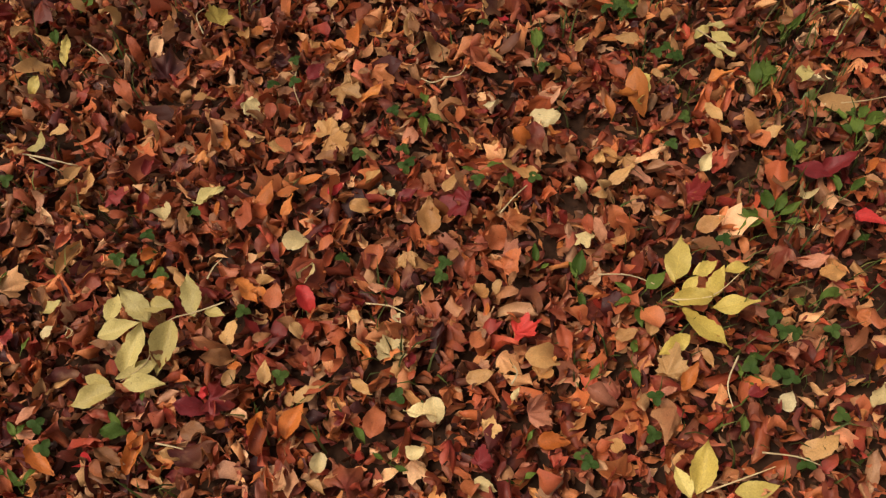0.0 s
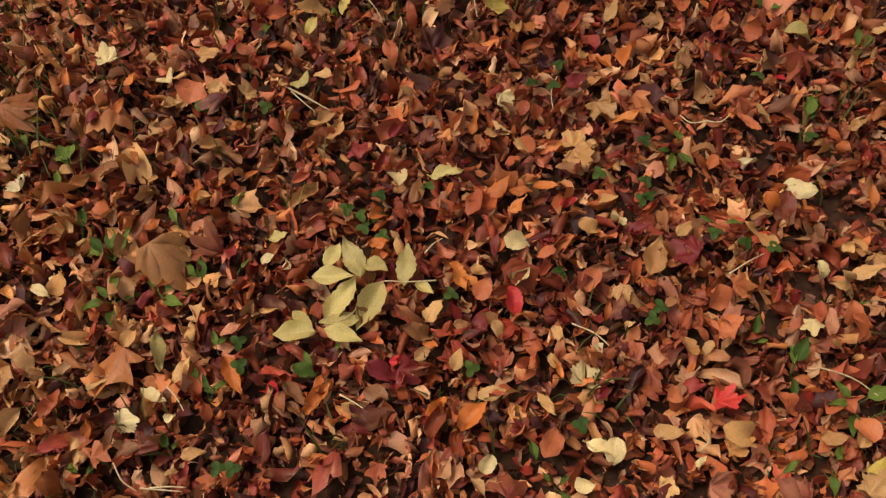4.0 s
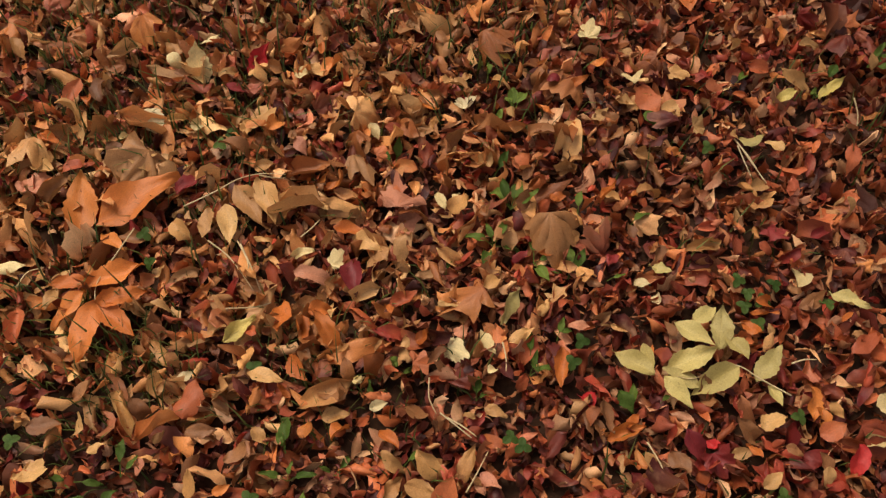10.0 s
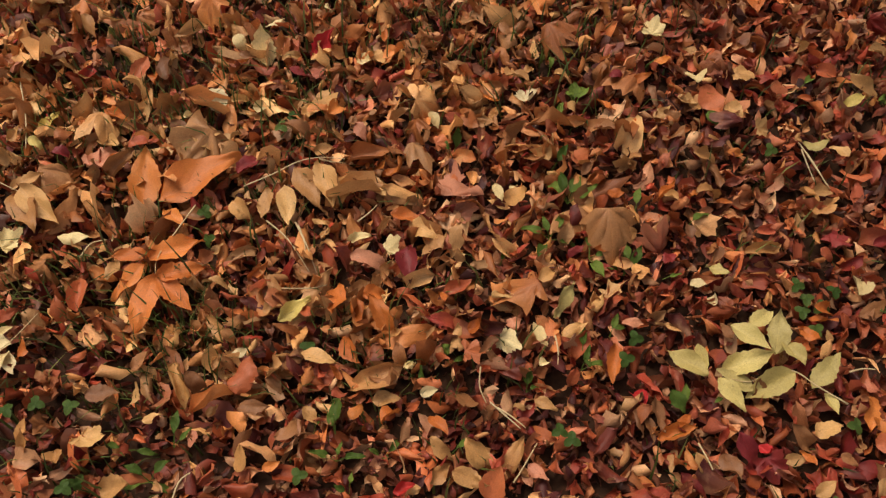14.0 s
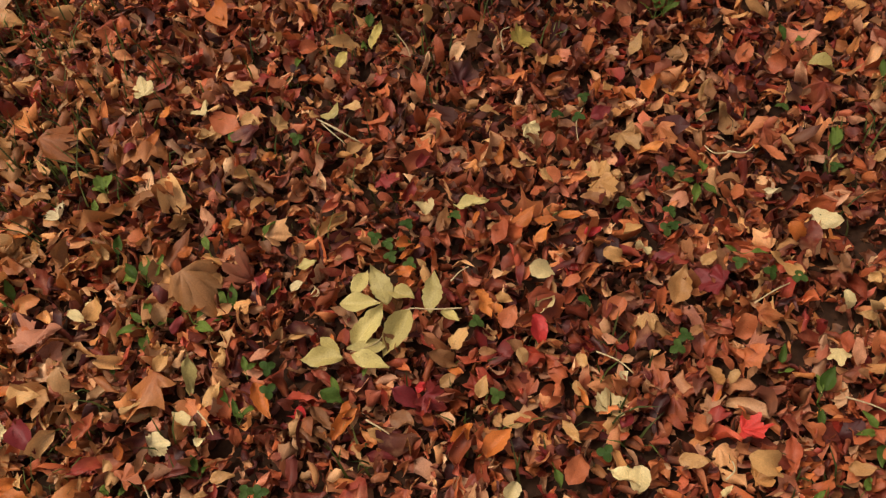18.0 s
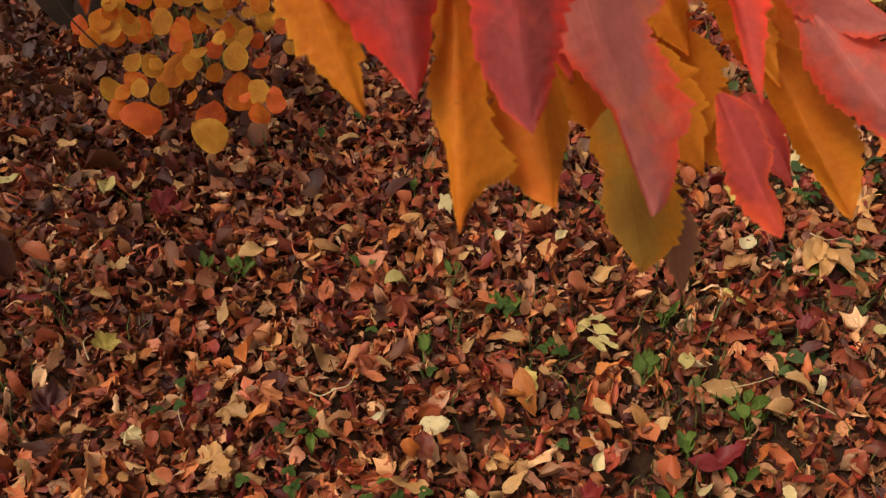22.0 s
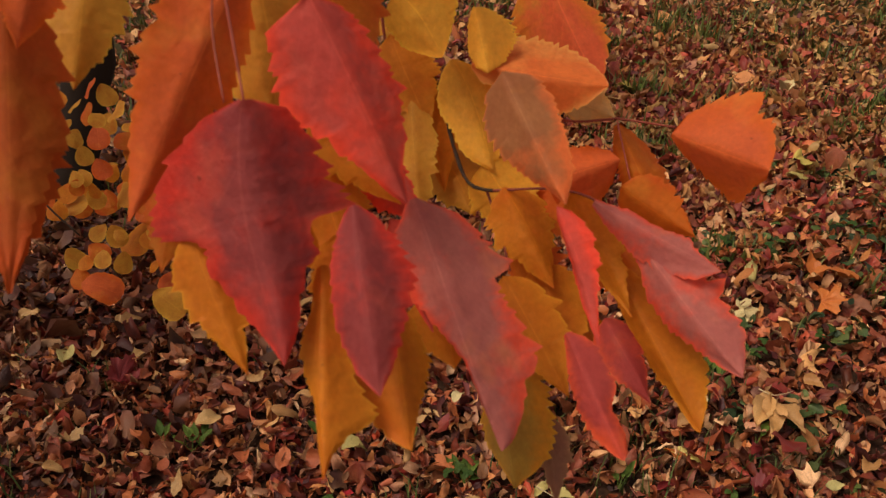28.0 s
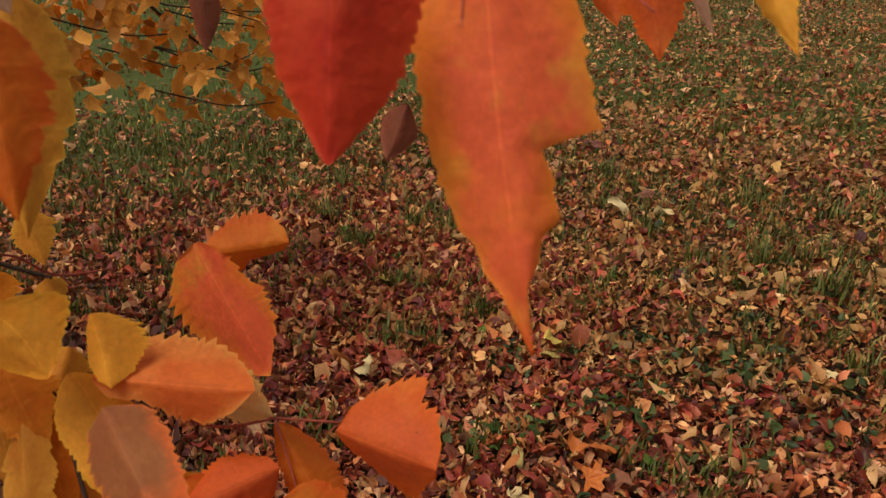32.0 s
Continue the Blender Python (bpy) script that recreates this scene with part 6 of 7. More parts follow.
hang_leaf(leafy_branch, "cut", "pinkish", (0.112, 0.269, 1.131), (0.1561, 0.2358, 1.1125), 1.0, -12, 0.0, ([(0, 0.03), (0.16, 0.1), (0.44, 0.17), (0.67, 0.17), (0.87, 0.12), (1, 0.004)], [(0, 0.03), (0.14, 0.06), (0.24, 0.1), (0.5, 0.1), (0.7, 0.16), (0.77, 0.07), (1, 0.004)]))
hang_leaf(leafy_branch, "cut", "salmon", (0.1661, 0.3208, 1.1312), (0.1951, 0.2802, 1.1305), 1.0, 14, 0.0, ([(0, 0.03), (0.09, 0.15), (0.27, 0.28), (0.53, 0.47), (0.68, 0.48), (0.85, 0.23), (0.98, 0.1), (1, 0.004)], [(0, 0.03), (0.01, 0.19), (0.14, 0.39), (0.42, 0.56), (0.57, 0.54), (0.59, 0.39), (0.78, 0.37), (0.95, 0.15), (1, 0.004)]))
hang_leaf(leafy_branch, "cut", "orange", (0.1445, 0.3362, 1.1316), (0.1605, 0.2966, 1.09), 1.0, -14, 0.0, ([(0, 0.03), (0.19, 0.11), (0.4, 0.14), (0.62, 0.15), (0.84, 0.08), (1, 0.004)], [(0, 0.03), (0.11, 0.14), (0.25, 0.22), (0.42, 0.26), (0.65, 0.23), (0.88, 0.14), (1, 0.004)]))
hang_leaf(leafy_branch, "cut", "salmon", (0.1399, 0.3152, 1.124), (0.1028, 0.3114, 1.118), 1.0, 8, 0.0, ([(0, 0.03), (0.04, 0.15), (0.24, 0.3), (0.49, 0.41), (0.73, 0.37), (0.92, 0.24), (1, 0.004)], [(0, 0.03), (0.12, 0.25), (0.33, 0.42), (0.55, 0.52), (0.75, 0.46), (0.89, 0.26), (1, 0.004)]))
hang_leaf(leafy_branch, "cut", "mauve", (0.077, 0.2895, 1.1839), (0.0929, 0.2477, 1.1451), 1.0, 12, 0.0, ([(0, 0.03), (0.03, 0.18), (0.24, 0.32), (0.42, 0.3), (0.68, 0.2), (0.86, 0.08), (1, 0.004)], [(0, 0.03), (0.06, 0.18), (0.25, 0.22), (0.52, 0.19), (0.78, 0.13), (1, 0.004)]))
hang_leaf(leafy_branch, "cut", "peach", (0.0751, 0.3463, 1.1644), (0.1334, 0.3224, 1.1575), 1.0, -16, 0.0, ([(0, 0.03), (0.09, 0.11), (0.3, 0.11), (0.51, 0.18), (0.72, 0.19), (0.87, 0.12), (1, 0.004)], [(0, 0.03), (0.07, 0.17), (0.17, 0.33), (0.35, 0.39), (0.55, 0.42), (0.72, 0.39), (0.86, 0.25), (0.96, 0.12), (1, 0.004)]))
hang_leaf(leafy_branch, "round", "gold", (0.067, 0.354, 1.164), (0.079, 0.320, 1.122), 0.60, -10)
hang_leaf(leafy_branch, "round", "gold", (0.042, 0.349, 1.200), (0.060, 0.337, 1.173), 0.97, 10)
hang_leaf(leafy_branch, "cut", "gold", (0.078, 0.3545, 1.1885), (0.0811, 0.338, 1.1629), 1.0, 10, 0.0, ([(0, 0.03), (0.17, 0.16), (0.58, 0.25), (0.84, 0.18), (1, 0.004)], [(0, 0.03), (0.02, 0.17), (0.23, 0.46), (0.51, 0.52), (0.84, 0.28), (1, 0.004)]))
hang_leaf(leafy_branch, "elder", "cream", (0.119, 0.354, 1.142), (0.142, 0.334, 1.136), 0.95, 20)
hang_leaf(leafy_branch, "elder", "salmon", (-0.015, 0.267, 1.239), (-0.062, 0.229, 1.169), 0.41, -15)
hang_leaf(leafy_branch, "elder", "ochre", (-0.014, 0.292, 1.234), (-0.013, 0.260, 1.167), 0.62, 5)
hang_leaf(leafy_branch, "elder", "shaded_orange", (-0.087, 0.263, 1.242), (-0.097, 0.210, 1.159), 0.35, 10)
hang_leaf(leafy_branch, "elder", "salmon", (-0.073, 0.259, 1.250), (-0.085, 0.247, 1.224), 0.82, -10)
hang_leaf(leafy_branch, "elder", "amber", (-0.041, 0.222, 1.168), (-0.028, 0.190, 1.130), 0.47, 0)
hang_leaf(leafy_branch, "cut", "amber", (-0.0001, 0.2078, 1.1575), (-0.0065, 0.1558, 1.1149), 1.0, 12, 0.0, ([(0, 0.03), (0.08, 0.05), (0.19, 0.05), (0.38, 0.13), (0.55, 0.09), (0.66, 0.05), (0.84, 0.04), (1, 0.004)], [(0, 0.03), (0.08, 0.08), (0.34, 0.11), (0.55, 0.14), (0.71, 0.23), (0.81, 0.09), (0.9, 0.03), (1, 0.004)]))
hang_leaf(leafy_branch, "cut", "amber", (0.021, 0.208, 1.141), (0.0217, 0.167, 1.11), 1.0, -10, 0.0, ([(0, 0.03), (0.17, 0.19), (0.38, 0.25), (0.54, 0.32), (0.68, 0.25), (0.91, 0.11), (1, 0.004)], [(0, 0.03), (0.11, 0.17), (0.39, 0.27), (0.64, 0.16), (0.78, 0.08), (0.92, 0.03), (1, 0.004)]))
hang_leaf(leafy_branch, "cut", "olive", (0.0654, 0.2558, 1.0787), (0.0648, 0.2023, 1.0406), 1.0, 5, 0.0, ([(0, 0.03), (0.03, 0.18), (0.19, 0.17), (0.36, 0.11), (0.52, 0.15), (0.69, 0.14), (0.79, 0.09), (0.94, 0.03), (1, 0.004)], [(0, 0.03), (0.06, 0.18), (0.21, 0.3), (0.45, 0.32), (0.69, 0.31), (0.83, 0.24), (0.91, 0.13), (0.95, 0.07), (1, 0.004)]))
hang_leaf(leafy_branch, "elder", "brown", (0.086, 0.234, 1.046), (0.084, 0.206, 1.022), 0.43, 20)
hang_leaf(leafy_branch, "cut", "amber", (0.126, 0.275, 1.093), (0.146, 0.2106, 1.0491), 1.0, 12, 0.0, ([(0, 0.03), (0.1, 0.08), (0.32, 0.1), (0.66, 0.11), (0.7, 0.08), (0.89, 0.05), (0.97, 0.03), (1, 0.004)], [(0, 0.03), (0.17, 0.13), (0.47, 0.19), (0.68, 0.17), (0.89, 0.08), (1, 0.004)]))
hang_leaf(leafy_branch, "elder", "amber", (0.081, 0.303, 1.123), (0.097, 0.269, 1.089), 0.65, -10)
hang_leaf(leafy_branch, "elder", "amber", (0.111, 0.294, 1.121), (0.129, 0.252, 1.082), 0.42, 20)
hang_leaf(leafy_branch, "elder", "amber", (0.074, 0.270, 1.098), (0.093, 0.227, 1.063), 0.59, 0)
hang_leaf(leafy_branch, "elder", "scarlet", (0.026, 0.240, 1.152), (0.036, 0.211, 1.121), 0.44, 35)
hang_leaf(leafy_branch, "elder", "amber", (0.003, 0.275, 1.185), (0.030, 0.251, 1.151), 0.51, -20)
hang_leaf(leafy_branch, "elder", "berry", (0.118, 0.259, 1.077), (0.130, 0.226, 1.055), 0.60, -10)
hang_leaf(leafy_branch, "elder", "amber", (0.051, 0.364, 1.156), (0.057, 0.328, 1.108), 0.46, 15)
hang_leaf(leafy_branch, "elder", "shaded_orange", (-0.093, 0.258, 1.208), (-0.102, 0.219, 1.153), 0.53, 5)
hang_leaf(leafy_branch, "elder", "ochre", (-0.047, 0.380, 1.238), (0.015, 0.363, 1.193), 0.75, 0)
hang_leaf(leafy_branch, "elder", "wine", (-0.013, 0.303, 1.281), (0.023, 0.296, 1.242), 0.38, -30)
hang_leaf(leafy_branch, "elder", "ochre", (0.046, 0.354, 1.149), (0.043, 0.311, 1.099), 0.35, 20)
hang_leaf(leafy_branch, "elder", "ochre", (0.004, 0.357, 1.257), (0.017, 0.327, 1.199), 0.71, -8)
hang_leaf(leafy_branch, "elder", "amber", (0.002, 0.265, 1.164), (0.012, 0.233, 1.123), 0.66, 0)
hang_leaf(leafy_branch, "elder", "amber", (0.006, 0.230, 1.154), (0.004, 0.197, 1.120), 0.67, 15)
hang_leaf(leafy_branch, "elder", "amber", (0.039, 0.235, 1.120), (0.043, 0.212, 1.101), 1.06, -10)
hang_leaf(leafy_branch, "elder", "gold", (0.076, 0.323, 1.125), (0.095, 0.299, 1.094), 0.91, 5)
hang_leaf(leafy_branch, "elder", "orange", (0.099, 0.327, 1.120), (0.125, 0.290, 1.095), 0.78, -8)
hang_leaf(leafy_branch, "elder", "amber", (0.094, 0.285, 1.091), (0.102, 0.249, 1.059), 0.75, 12)
hang_leaf(leafy_branch, "elder", "amber", (0.106, 0.278, 1.078), (0.116, 0.239, 1.047), 0.57, -15)
hang_leaf(leafy_branch, "elder", "orange", (-0.052, 0.266, 1.168), (-0.059, 0.241, 1.139), 0.56, 10)
hang_leaf(leafy_branch, "elder", "amber", (-0.013, 0.266, 1.156), (-0.003, 0.240, 1.133), 0.91, -5)
hang_leaf(leafy_branch, "elder", "orange", (0.085, 0.301, 1.093), (0.099, 0.269, 1.073), 0.84, 20)
hang_leaf(leafy_branch, "elder", "orange", (0.128, 0.297, 1.106), (0.143, 0.259, 1.074), 0.61, -10)
hang_leaf(leafy_branch, "elder", "orange", (0.139, 0.309, 1.113), (0.168, 0.285, 1.096), 0.73, 12)
hang_leaf(leafy_branch, "elder", "scarlet", (0.019, 0.283, 1.166), (0.037, 0.255, 1.139), 0.68, -25)
hang_leaf(leafy_branch, "elder", "amber", (0.040, 0.372, 1.173), (0.054, 0.343, 1.135), 0.72, 8)
hang_leaf(leafy_branch, "elder", "orange", (0.009, 0.306, 1.226), (0.021, 0.282, 1.189), 1.08, 0)
hang_leaf(leafy_branch, "elder", "ochre", (-0.070, 0.300, 1.240), (-0.080, 0.273, 1.199), 0.67, 6)
hang_leaf(leafy_branch, "elder", "ochre", (0.009, 0.388, 1.175), (0.034, 0.360, 1.138), 0.72, 10)
hang_leaf(leafy_branch, "elder", "ochre", (0.055, 0.353, 1.126), (0.071, 0.321, 1.098), 0.86, -10)
hang_leaf(leafy_branch, "elder", "amber", (0.081, 0.344, 1.115), (0.107, 0.308, 1.088), 0.70, 8)
hang_leaf(leafy_branch, "elder", "ochre", (0.069, 0.382, 1.310), (0.061, 0.353, 1.223), 0.44, -8)
hang_leaf(leafy_branch, "elder", "ochre", (0.047, 0.579, 1.160), (0.055, 0.567, 1.128), 0.90, 10)
hang_leaf(leafy_branch, "elder", "ochre", (0.019, 0.530, 1.178), (0.023, 0.521, 1.152), 1.20, 0)
hang_leaf(leafy_branch, "elder", "amber", (0.025, 0.566, 1.130), (0.027, 0.555, 1.102), 0.94, 15)
hang_leaf(leafy_branch, "elder", "ochre", (0.053, 0.583, 1.113), (0.060, 0.574, 1.093), 1.05, -10)
hang_leaf(leafy_branch, "elder", "ochre", (0.007, 0.545, 1.134), (0.010, 0.537, 1.115), 1.43, 20)
hang_leaf(leafy_branch, "elder", "ochre", (0.065, 0.456, 1.125), (0.053, 0.445, 1.105), 1.05, 0)
hang_leaf(leafy_branch, "elder", "ochre", (0.033, 0.396, 1.123), (0.034, 0.380, 1.098), 0.81, 15)
hang_leaf(leafy_branch, "elder", "amber", (0.015, 0.386, 1.128), (0.016, 0.369, 1.103), 0.96, -10)
hang_leaf(upper_branch, "heart", "crimson", (0.136, 0.200, 1.339), (0.129, 0.191, 1.289), 0.64, 5)
hang_leaf(upper_branch, "elder", "coral", (0.175, 0.211, 1.345), (0.169, 0.169, 1.245), 0.43, -6)
hang_leaf(upper_branch, "elder", "gold", (0.227, 0.186, 1.337), (0.229, 0.163, 1.310), 0.36, 25)
hang_leaf(upper_branch, "elder", "salmon", (0.269, 0.274, 1.328), (0.272, 0.265, 1.290), 0.70, 10)
hang_leaf(upper_branch, "leaflet", "shell", (0.240, 0.220, 1.327), (0.246, 0.211, 1.307), 0.21, 40)
hang_leaf(upper_branch, "leaflet", "shell", (0.062, 0.280, 1.328), (0.071, 0.278, 1.312), 0.66, 20)
hang_leaf(upper_branch, "elder", "orange", (0.066, 0.255, 1.316), (0.066, 0.238, 1.269), 0.55, -10)
hang_leaf(upper_branch, "elder", "dull", (0.034, 0.280, 1.320), (0.037, 0.272, 1.278), 0.85, 12)
hang_leaf(upper_branch, "elder", "shaded_orange", (0.055, 0.299, 1.322), (0.055, 0.290, 1.272), 0.50, 25)
hang_leaf(upper_branch, "cut", "orange", (0.1308, 0.4313, 1.175), (0.173, 0.4144, 1.1816), 1.0, 10, 0.0, ([(0, 0.03), (0.18, 0.17), (0.37, 0.29), (0.51, 0.15), (0.74, 0.13), (0.92, 0.09), (1, 0.004)], [(0, 0.03), (0.14, 0.18), (0.36, 0.33), (0.64, 0.35), (0.86, 0.24), (0.96, 0.12), (1, 0.004)]))
hang_leaf(upper_branch, "cut", "coral", (0.1288, 0.429, 1.1831), (0.1535, 0.389, 1.1237), 1.0, 8, 0.0, ([(0, 0.03), (0.01, 0.18), (0.1, 0.3), (0.23, 0.43), (0.46, 0.4), (0.7, 0.3), (0.92, 0.16), (1, 0.004)], [(0, 0.03), (0.12, 0.14), (0.33, 0.15), (0.45, 0.21), (0.68, 0.19), (0.87, 0.08), (1, 0.004)]))
hang_leaf(upper_branch, "leaflet", "umber", (0.192, 0.749, 1.287), (0.192, 0.740, 1.225), 0.42, 20)
hang_leaf(upper_branch, "leaflet", "umber", (0.274, 0.506, 1.225), (0.258, 0.502, 1.191), 0.64, 10)
hang_leaf(upper_branch, "leaflet", "salmon", (0.351, 0.423, 1.309), (0.359, 0.413, 1.279), 0.62, 10)
twig(leafy_branch, [(0.015, 0.417, 1.274), (0.020, 0.403, 1.253), (0.022, 0.399, 1.236), (0.028, 0.386, 1.211), (0.036, 0.378, 1.189)], 0.0022)
twig(leafy_branch, [(0.036, 0.378, 1.189), (0.060, 0.361, 1.150), (0.064, 0.338, 1.128), (0.068, 0.320, 1.117), (0.077, 0.307, 1.119)], 0.0016)
twig(leafy_branch, [(0.037, 0.378, 1.188), (0.040, 0.371, 1.160), (0.058, 0.367, 1.152), (0.085, 0.362, 1.147), (0.115, 0.339, 1.136), (0.139, 0.333, 1.136), (0.143, 0.333, 1.136), (0.168, 0.322, 1.134)], 0.0011)
twig(leafy_branch, [(0.077, 0.307, 1.119), (0.102, 0.293, 1.125), (0.117, 0.276, 1.126), (0.125, 0.261, 1.116)], 0.0009)
twig(leafy_branch, [(0.075, 0.313, 1.117), (0.078, 0.299, 1.105), (0.079, 0.278, 1.094)], 0.0009)
twig(leafy_branch, [(0.143, 0.333, 1.135), (0.146, 0.321, 1.115), (0.146, 0.308, 1.105)], 0.0007)
twig(leafy_branch, [(-0.022, 0.247, 1.245), (-0.025, 0.241, 1.226), (-0.024, 0.229, 1.208)], 0.0006)
twig(leafy_branch, [(-0.019, 0.238, 1.247), (-0.018, 0.229, 1.226), (-0.017, 0.220, 1.211)], 0.0007)
twig(leafy_branch, [(-0.037, 0.313, 1.224), (-0.038, 0.306, 1.208), (-0.035, 0.286, 1.175)], 0.0008)
twig(leafy_branch, [(-0.036, 0.314, 1.224), (-0.024, 0.313, 1.215), (-0.011, 0.311, 1.205)], 0.0008)
twig(leafy_branch, [(0.027, 0.402, 1.251), (0.059, 0.471, 1.239), (0.092, 0.519, 1.231)], 0.0010)
twig(leafy_branch, [(0.031, 0.396, 1.206), (0.050, 0.423, 1.191), (0.064, 0.456, 1.166), (0.090, 0.473, 1.158)], 0.0010)
twig(leafy_branch, [(0.013, 0.412, 1.252), (0.007, 0.415, 1.266), (0.000, 0.416, 1.278), (-0.014, 0.417, 1.298)], 0.0024)
twig(leafy_branch, [(0.012, 0.411, 1.248), (0.000, 0.409, 1.247), (-0.019, 0.404, 1.238)], 0.0018)
twig(leafy_branch, [(0.025, 0.400, 1.209), (0.023, 0.396, 1.198), (0.020, 0.392, 1.187)], 0.0016)
twig(leafy_branch, [(0.022, 0.400, 1.208), (0.038, 0.399, 1.202), (0.055, 0.396, 1.194), (0.065, 0.394, 1.190)], 0.0016)
twig(upper_branch, [(0.220, 0.223, 1.329), (0.223, 0.219, 1.320), (0.228, 0.214, 1.314)], 0.0007)
twig(upper_branch, [(0.168, 0.211, 1.344), (0.168, 0.208, 1.328), (0.166, 0.204, 1.308)], 0.0005)
twig(upper_branch, [(0.155, 0.504, 1.340), (0.173, 0.293, 1.339), (0.180, 0.225, 1.346), (0.235, 0.225, 1.338), (0.251, 0.198, 1.342)], 0.002)
for x, y, z, s in [(-0.44, 1.97, 0.40, 0.068), (-0.51, 2.00, 0.37, 0.075), (-0.57, 1.97, 0.31, 0.067), (-0.50, 1.98, 0.33, 0.060), (-0.33, 1.81, 0.50, 0.062), (-0.62, 1.81, 0.31, 0.075), (-0.55, 1.82, 0.29, 0.063), (-0.48, 1.76, 0.34, 0.063), (-0.38, 1.77, 0.33, 0.066), (-0.35, 1.93, 0.21, 0.090), (-0.57, 1.77, 0.24, 0.051), (-0.51, 1.85, 0.18, 0.118), (-0.41, 1.84, 0.15, 0.050), (-0.66, 1.83, 0.14, 0.060), (-0.55, 1.67, 0.25, 0.055), (-0.52, 1.72, 0.18, 0.054), (-0.53, 1.58, 0.22, 0.093), (-0.60, 1.65, 0.20, 0.055), (-0.41, 1.70, 0.13, 0.084)]:
    yellow_leaf(x, y, z, s)
for x, y, z, s in [(-0.40, 1.55, 0.17, 0.086), (-0.33, 1.68, 0.19, 0.090), (-0.29, 1.63, 0.22, 0.066), (-0.52, 1.73, 0.25, 0.056), (-0.49, 1.93, 0.20, 0.076), (-0.63, 1.82, 0.33, 0.058), (-0.51, 1.76, 0.49, 0.059), (-0.33, 1.72, 0.26, 0.068), (-0.28, 1.56, 0.21, 0.056), (-0.46, 1.97, 0.30, 0.069), (-0.36, 1.96, 0.29, 0.074), (-0.39, 1.97, 0.44, 0.079), (-0.41, 1.85, 0.51, 0.068), (-0.46, 1.78, 0.54, 0.061), (-0.58, 1.98, 0.45, 0.059), (-0.25, 1.84, 0.44, 0.060), (-0.24, 1.79, 0.40, 0.059), (-0.64, 1.76, 0.32, 0.056), (-0.49, 1.80, 0.50, 0.052)]:
    yellow_leaf(x, y, z, s)
for x, y, z, s in [(-0.65, 1.74, 0.36, 0.044), (-0.24, 1.55, 0.26, 0.038), (-0.55, 1.93, 0.31, 0.049), (-0.37, 1.87, 0.30, 0.052), (-0.39, 1.79, 0.38, 0.042), (-0.52, 1.75, 0.34, 0.044), (-0.45, 1.70, 0.18, 0.041), (-0.53, 1.65, 0.45, 0.041), (-0.24, 2.05, 0.38, 0.040), (-0.37, 2.06, 0.32, 0.043), (-0.55, 1.87, 0.26, 0.046), (-0.38, 1.76, 0.26, 0.047), (-0.57, 1.77, 0.58, 0.048), (-0.32, 1.78, 0.26, 0.039), (-0.40, 1.82, 0.44, 0.044), (-0.43, 1.88, 0.26, 0.046), (-0.29, 1.81, 0.19, 0.052), (-0.52, 1.66, 0.41, 0.038), (-0.24, 1.86, 0.36, 0.058)]:
    yellow_leaf(x, y, z, s)
for x, y, z, s in [(-0.26, 1.77, 0.36, 0.052), (-0.40, 1.69, 0.30, 0.044), (-0.31, 1.94, 0.17, 0.044), (-0.63, 2.00, 0.38, 0.055), (-0.28, 1.81, 0.46, 0.037), (-0.37, 2.06, 0.38, 0.044), (-0.54, 1.86, 0.27, 0.061), (-0.30, 1.85, 0.30, 0.046), (-0.52, 1.97, 0.50, 0.057), (-0.41, 1.91, 0.33, 0.044), (-0.44, 1.75, 0.33, 0.039), (-0.51, 1.72, 0.26, 0.036), (-0.29, 1.98, 0.20, 0.058), (-0.63, 1.94, 0.45, 0.040), (-0.39, 2.02, 0.28, 0.049), (-0.51, 1.86, 0.31, 0.046), (-0.64, 1.92, 0.23, 0.060), (-0.42, 1.68, 0.28, 0.049), (-0.43, 1.74, 0.52, 0.039)]:
    yellow_leaf(x, y, z, s)
for x, y, z, s in [(-0.42, 1.78, 0.41, 0.046), (-0.30, 1.96, 0.28, 0.050), (-0.53, 1.70, 0.37, 0.049), (-0.23, 1.47, 0.29, 0.046), (-0.61, 1.96, 0.35, 0.052), (-0.37, 1.95, 0.35, 0.040), (-0.40, 1.72, 0.44, 0.043), (-0.48, 1.82, 0.36, 0.048), (-0.33, 1.92, 0.20, 0.051), (-0.48, 1.79, 0.34, 0.040), (-0.34, 1.71, 0.51, 0.034), (-0.34, 1.63, 0.36, 0.034), (-0.52, 1.76, 0.41, 0.053), (-0.45, 1.74, 0.23, 0.056), (-0.54, 1.63, 0.46, 0.038), (-0.36, 1.82, 0.36, 0.046), (-0.56, 1.98, 0.52, 0.059), (-0.46, 1.86, 0.21, 0.059), (-0.24, 1.93, 0.21, 0.053)]:
    yellow_leaf(x, y, z, s)
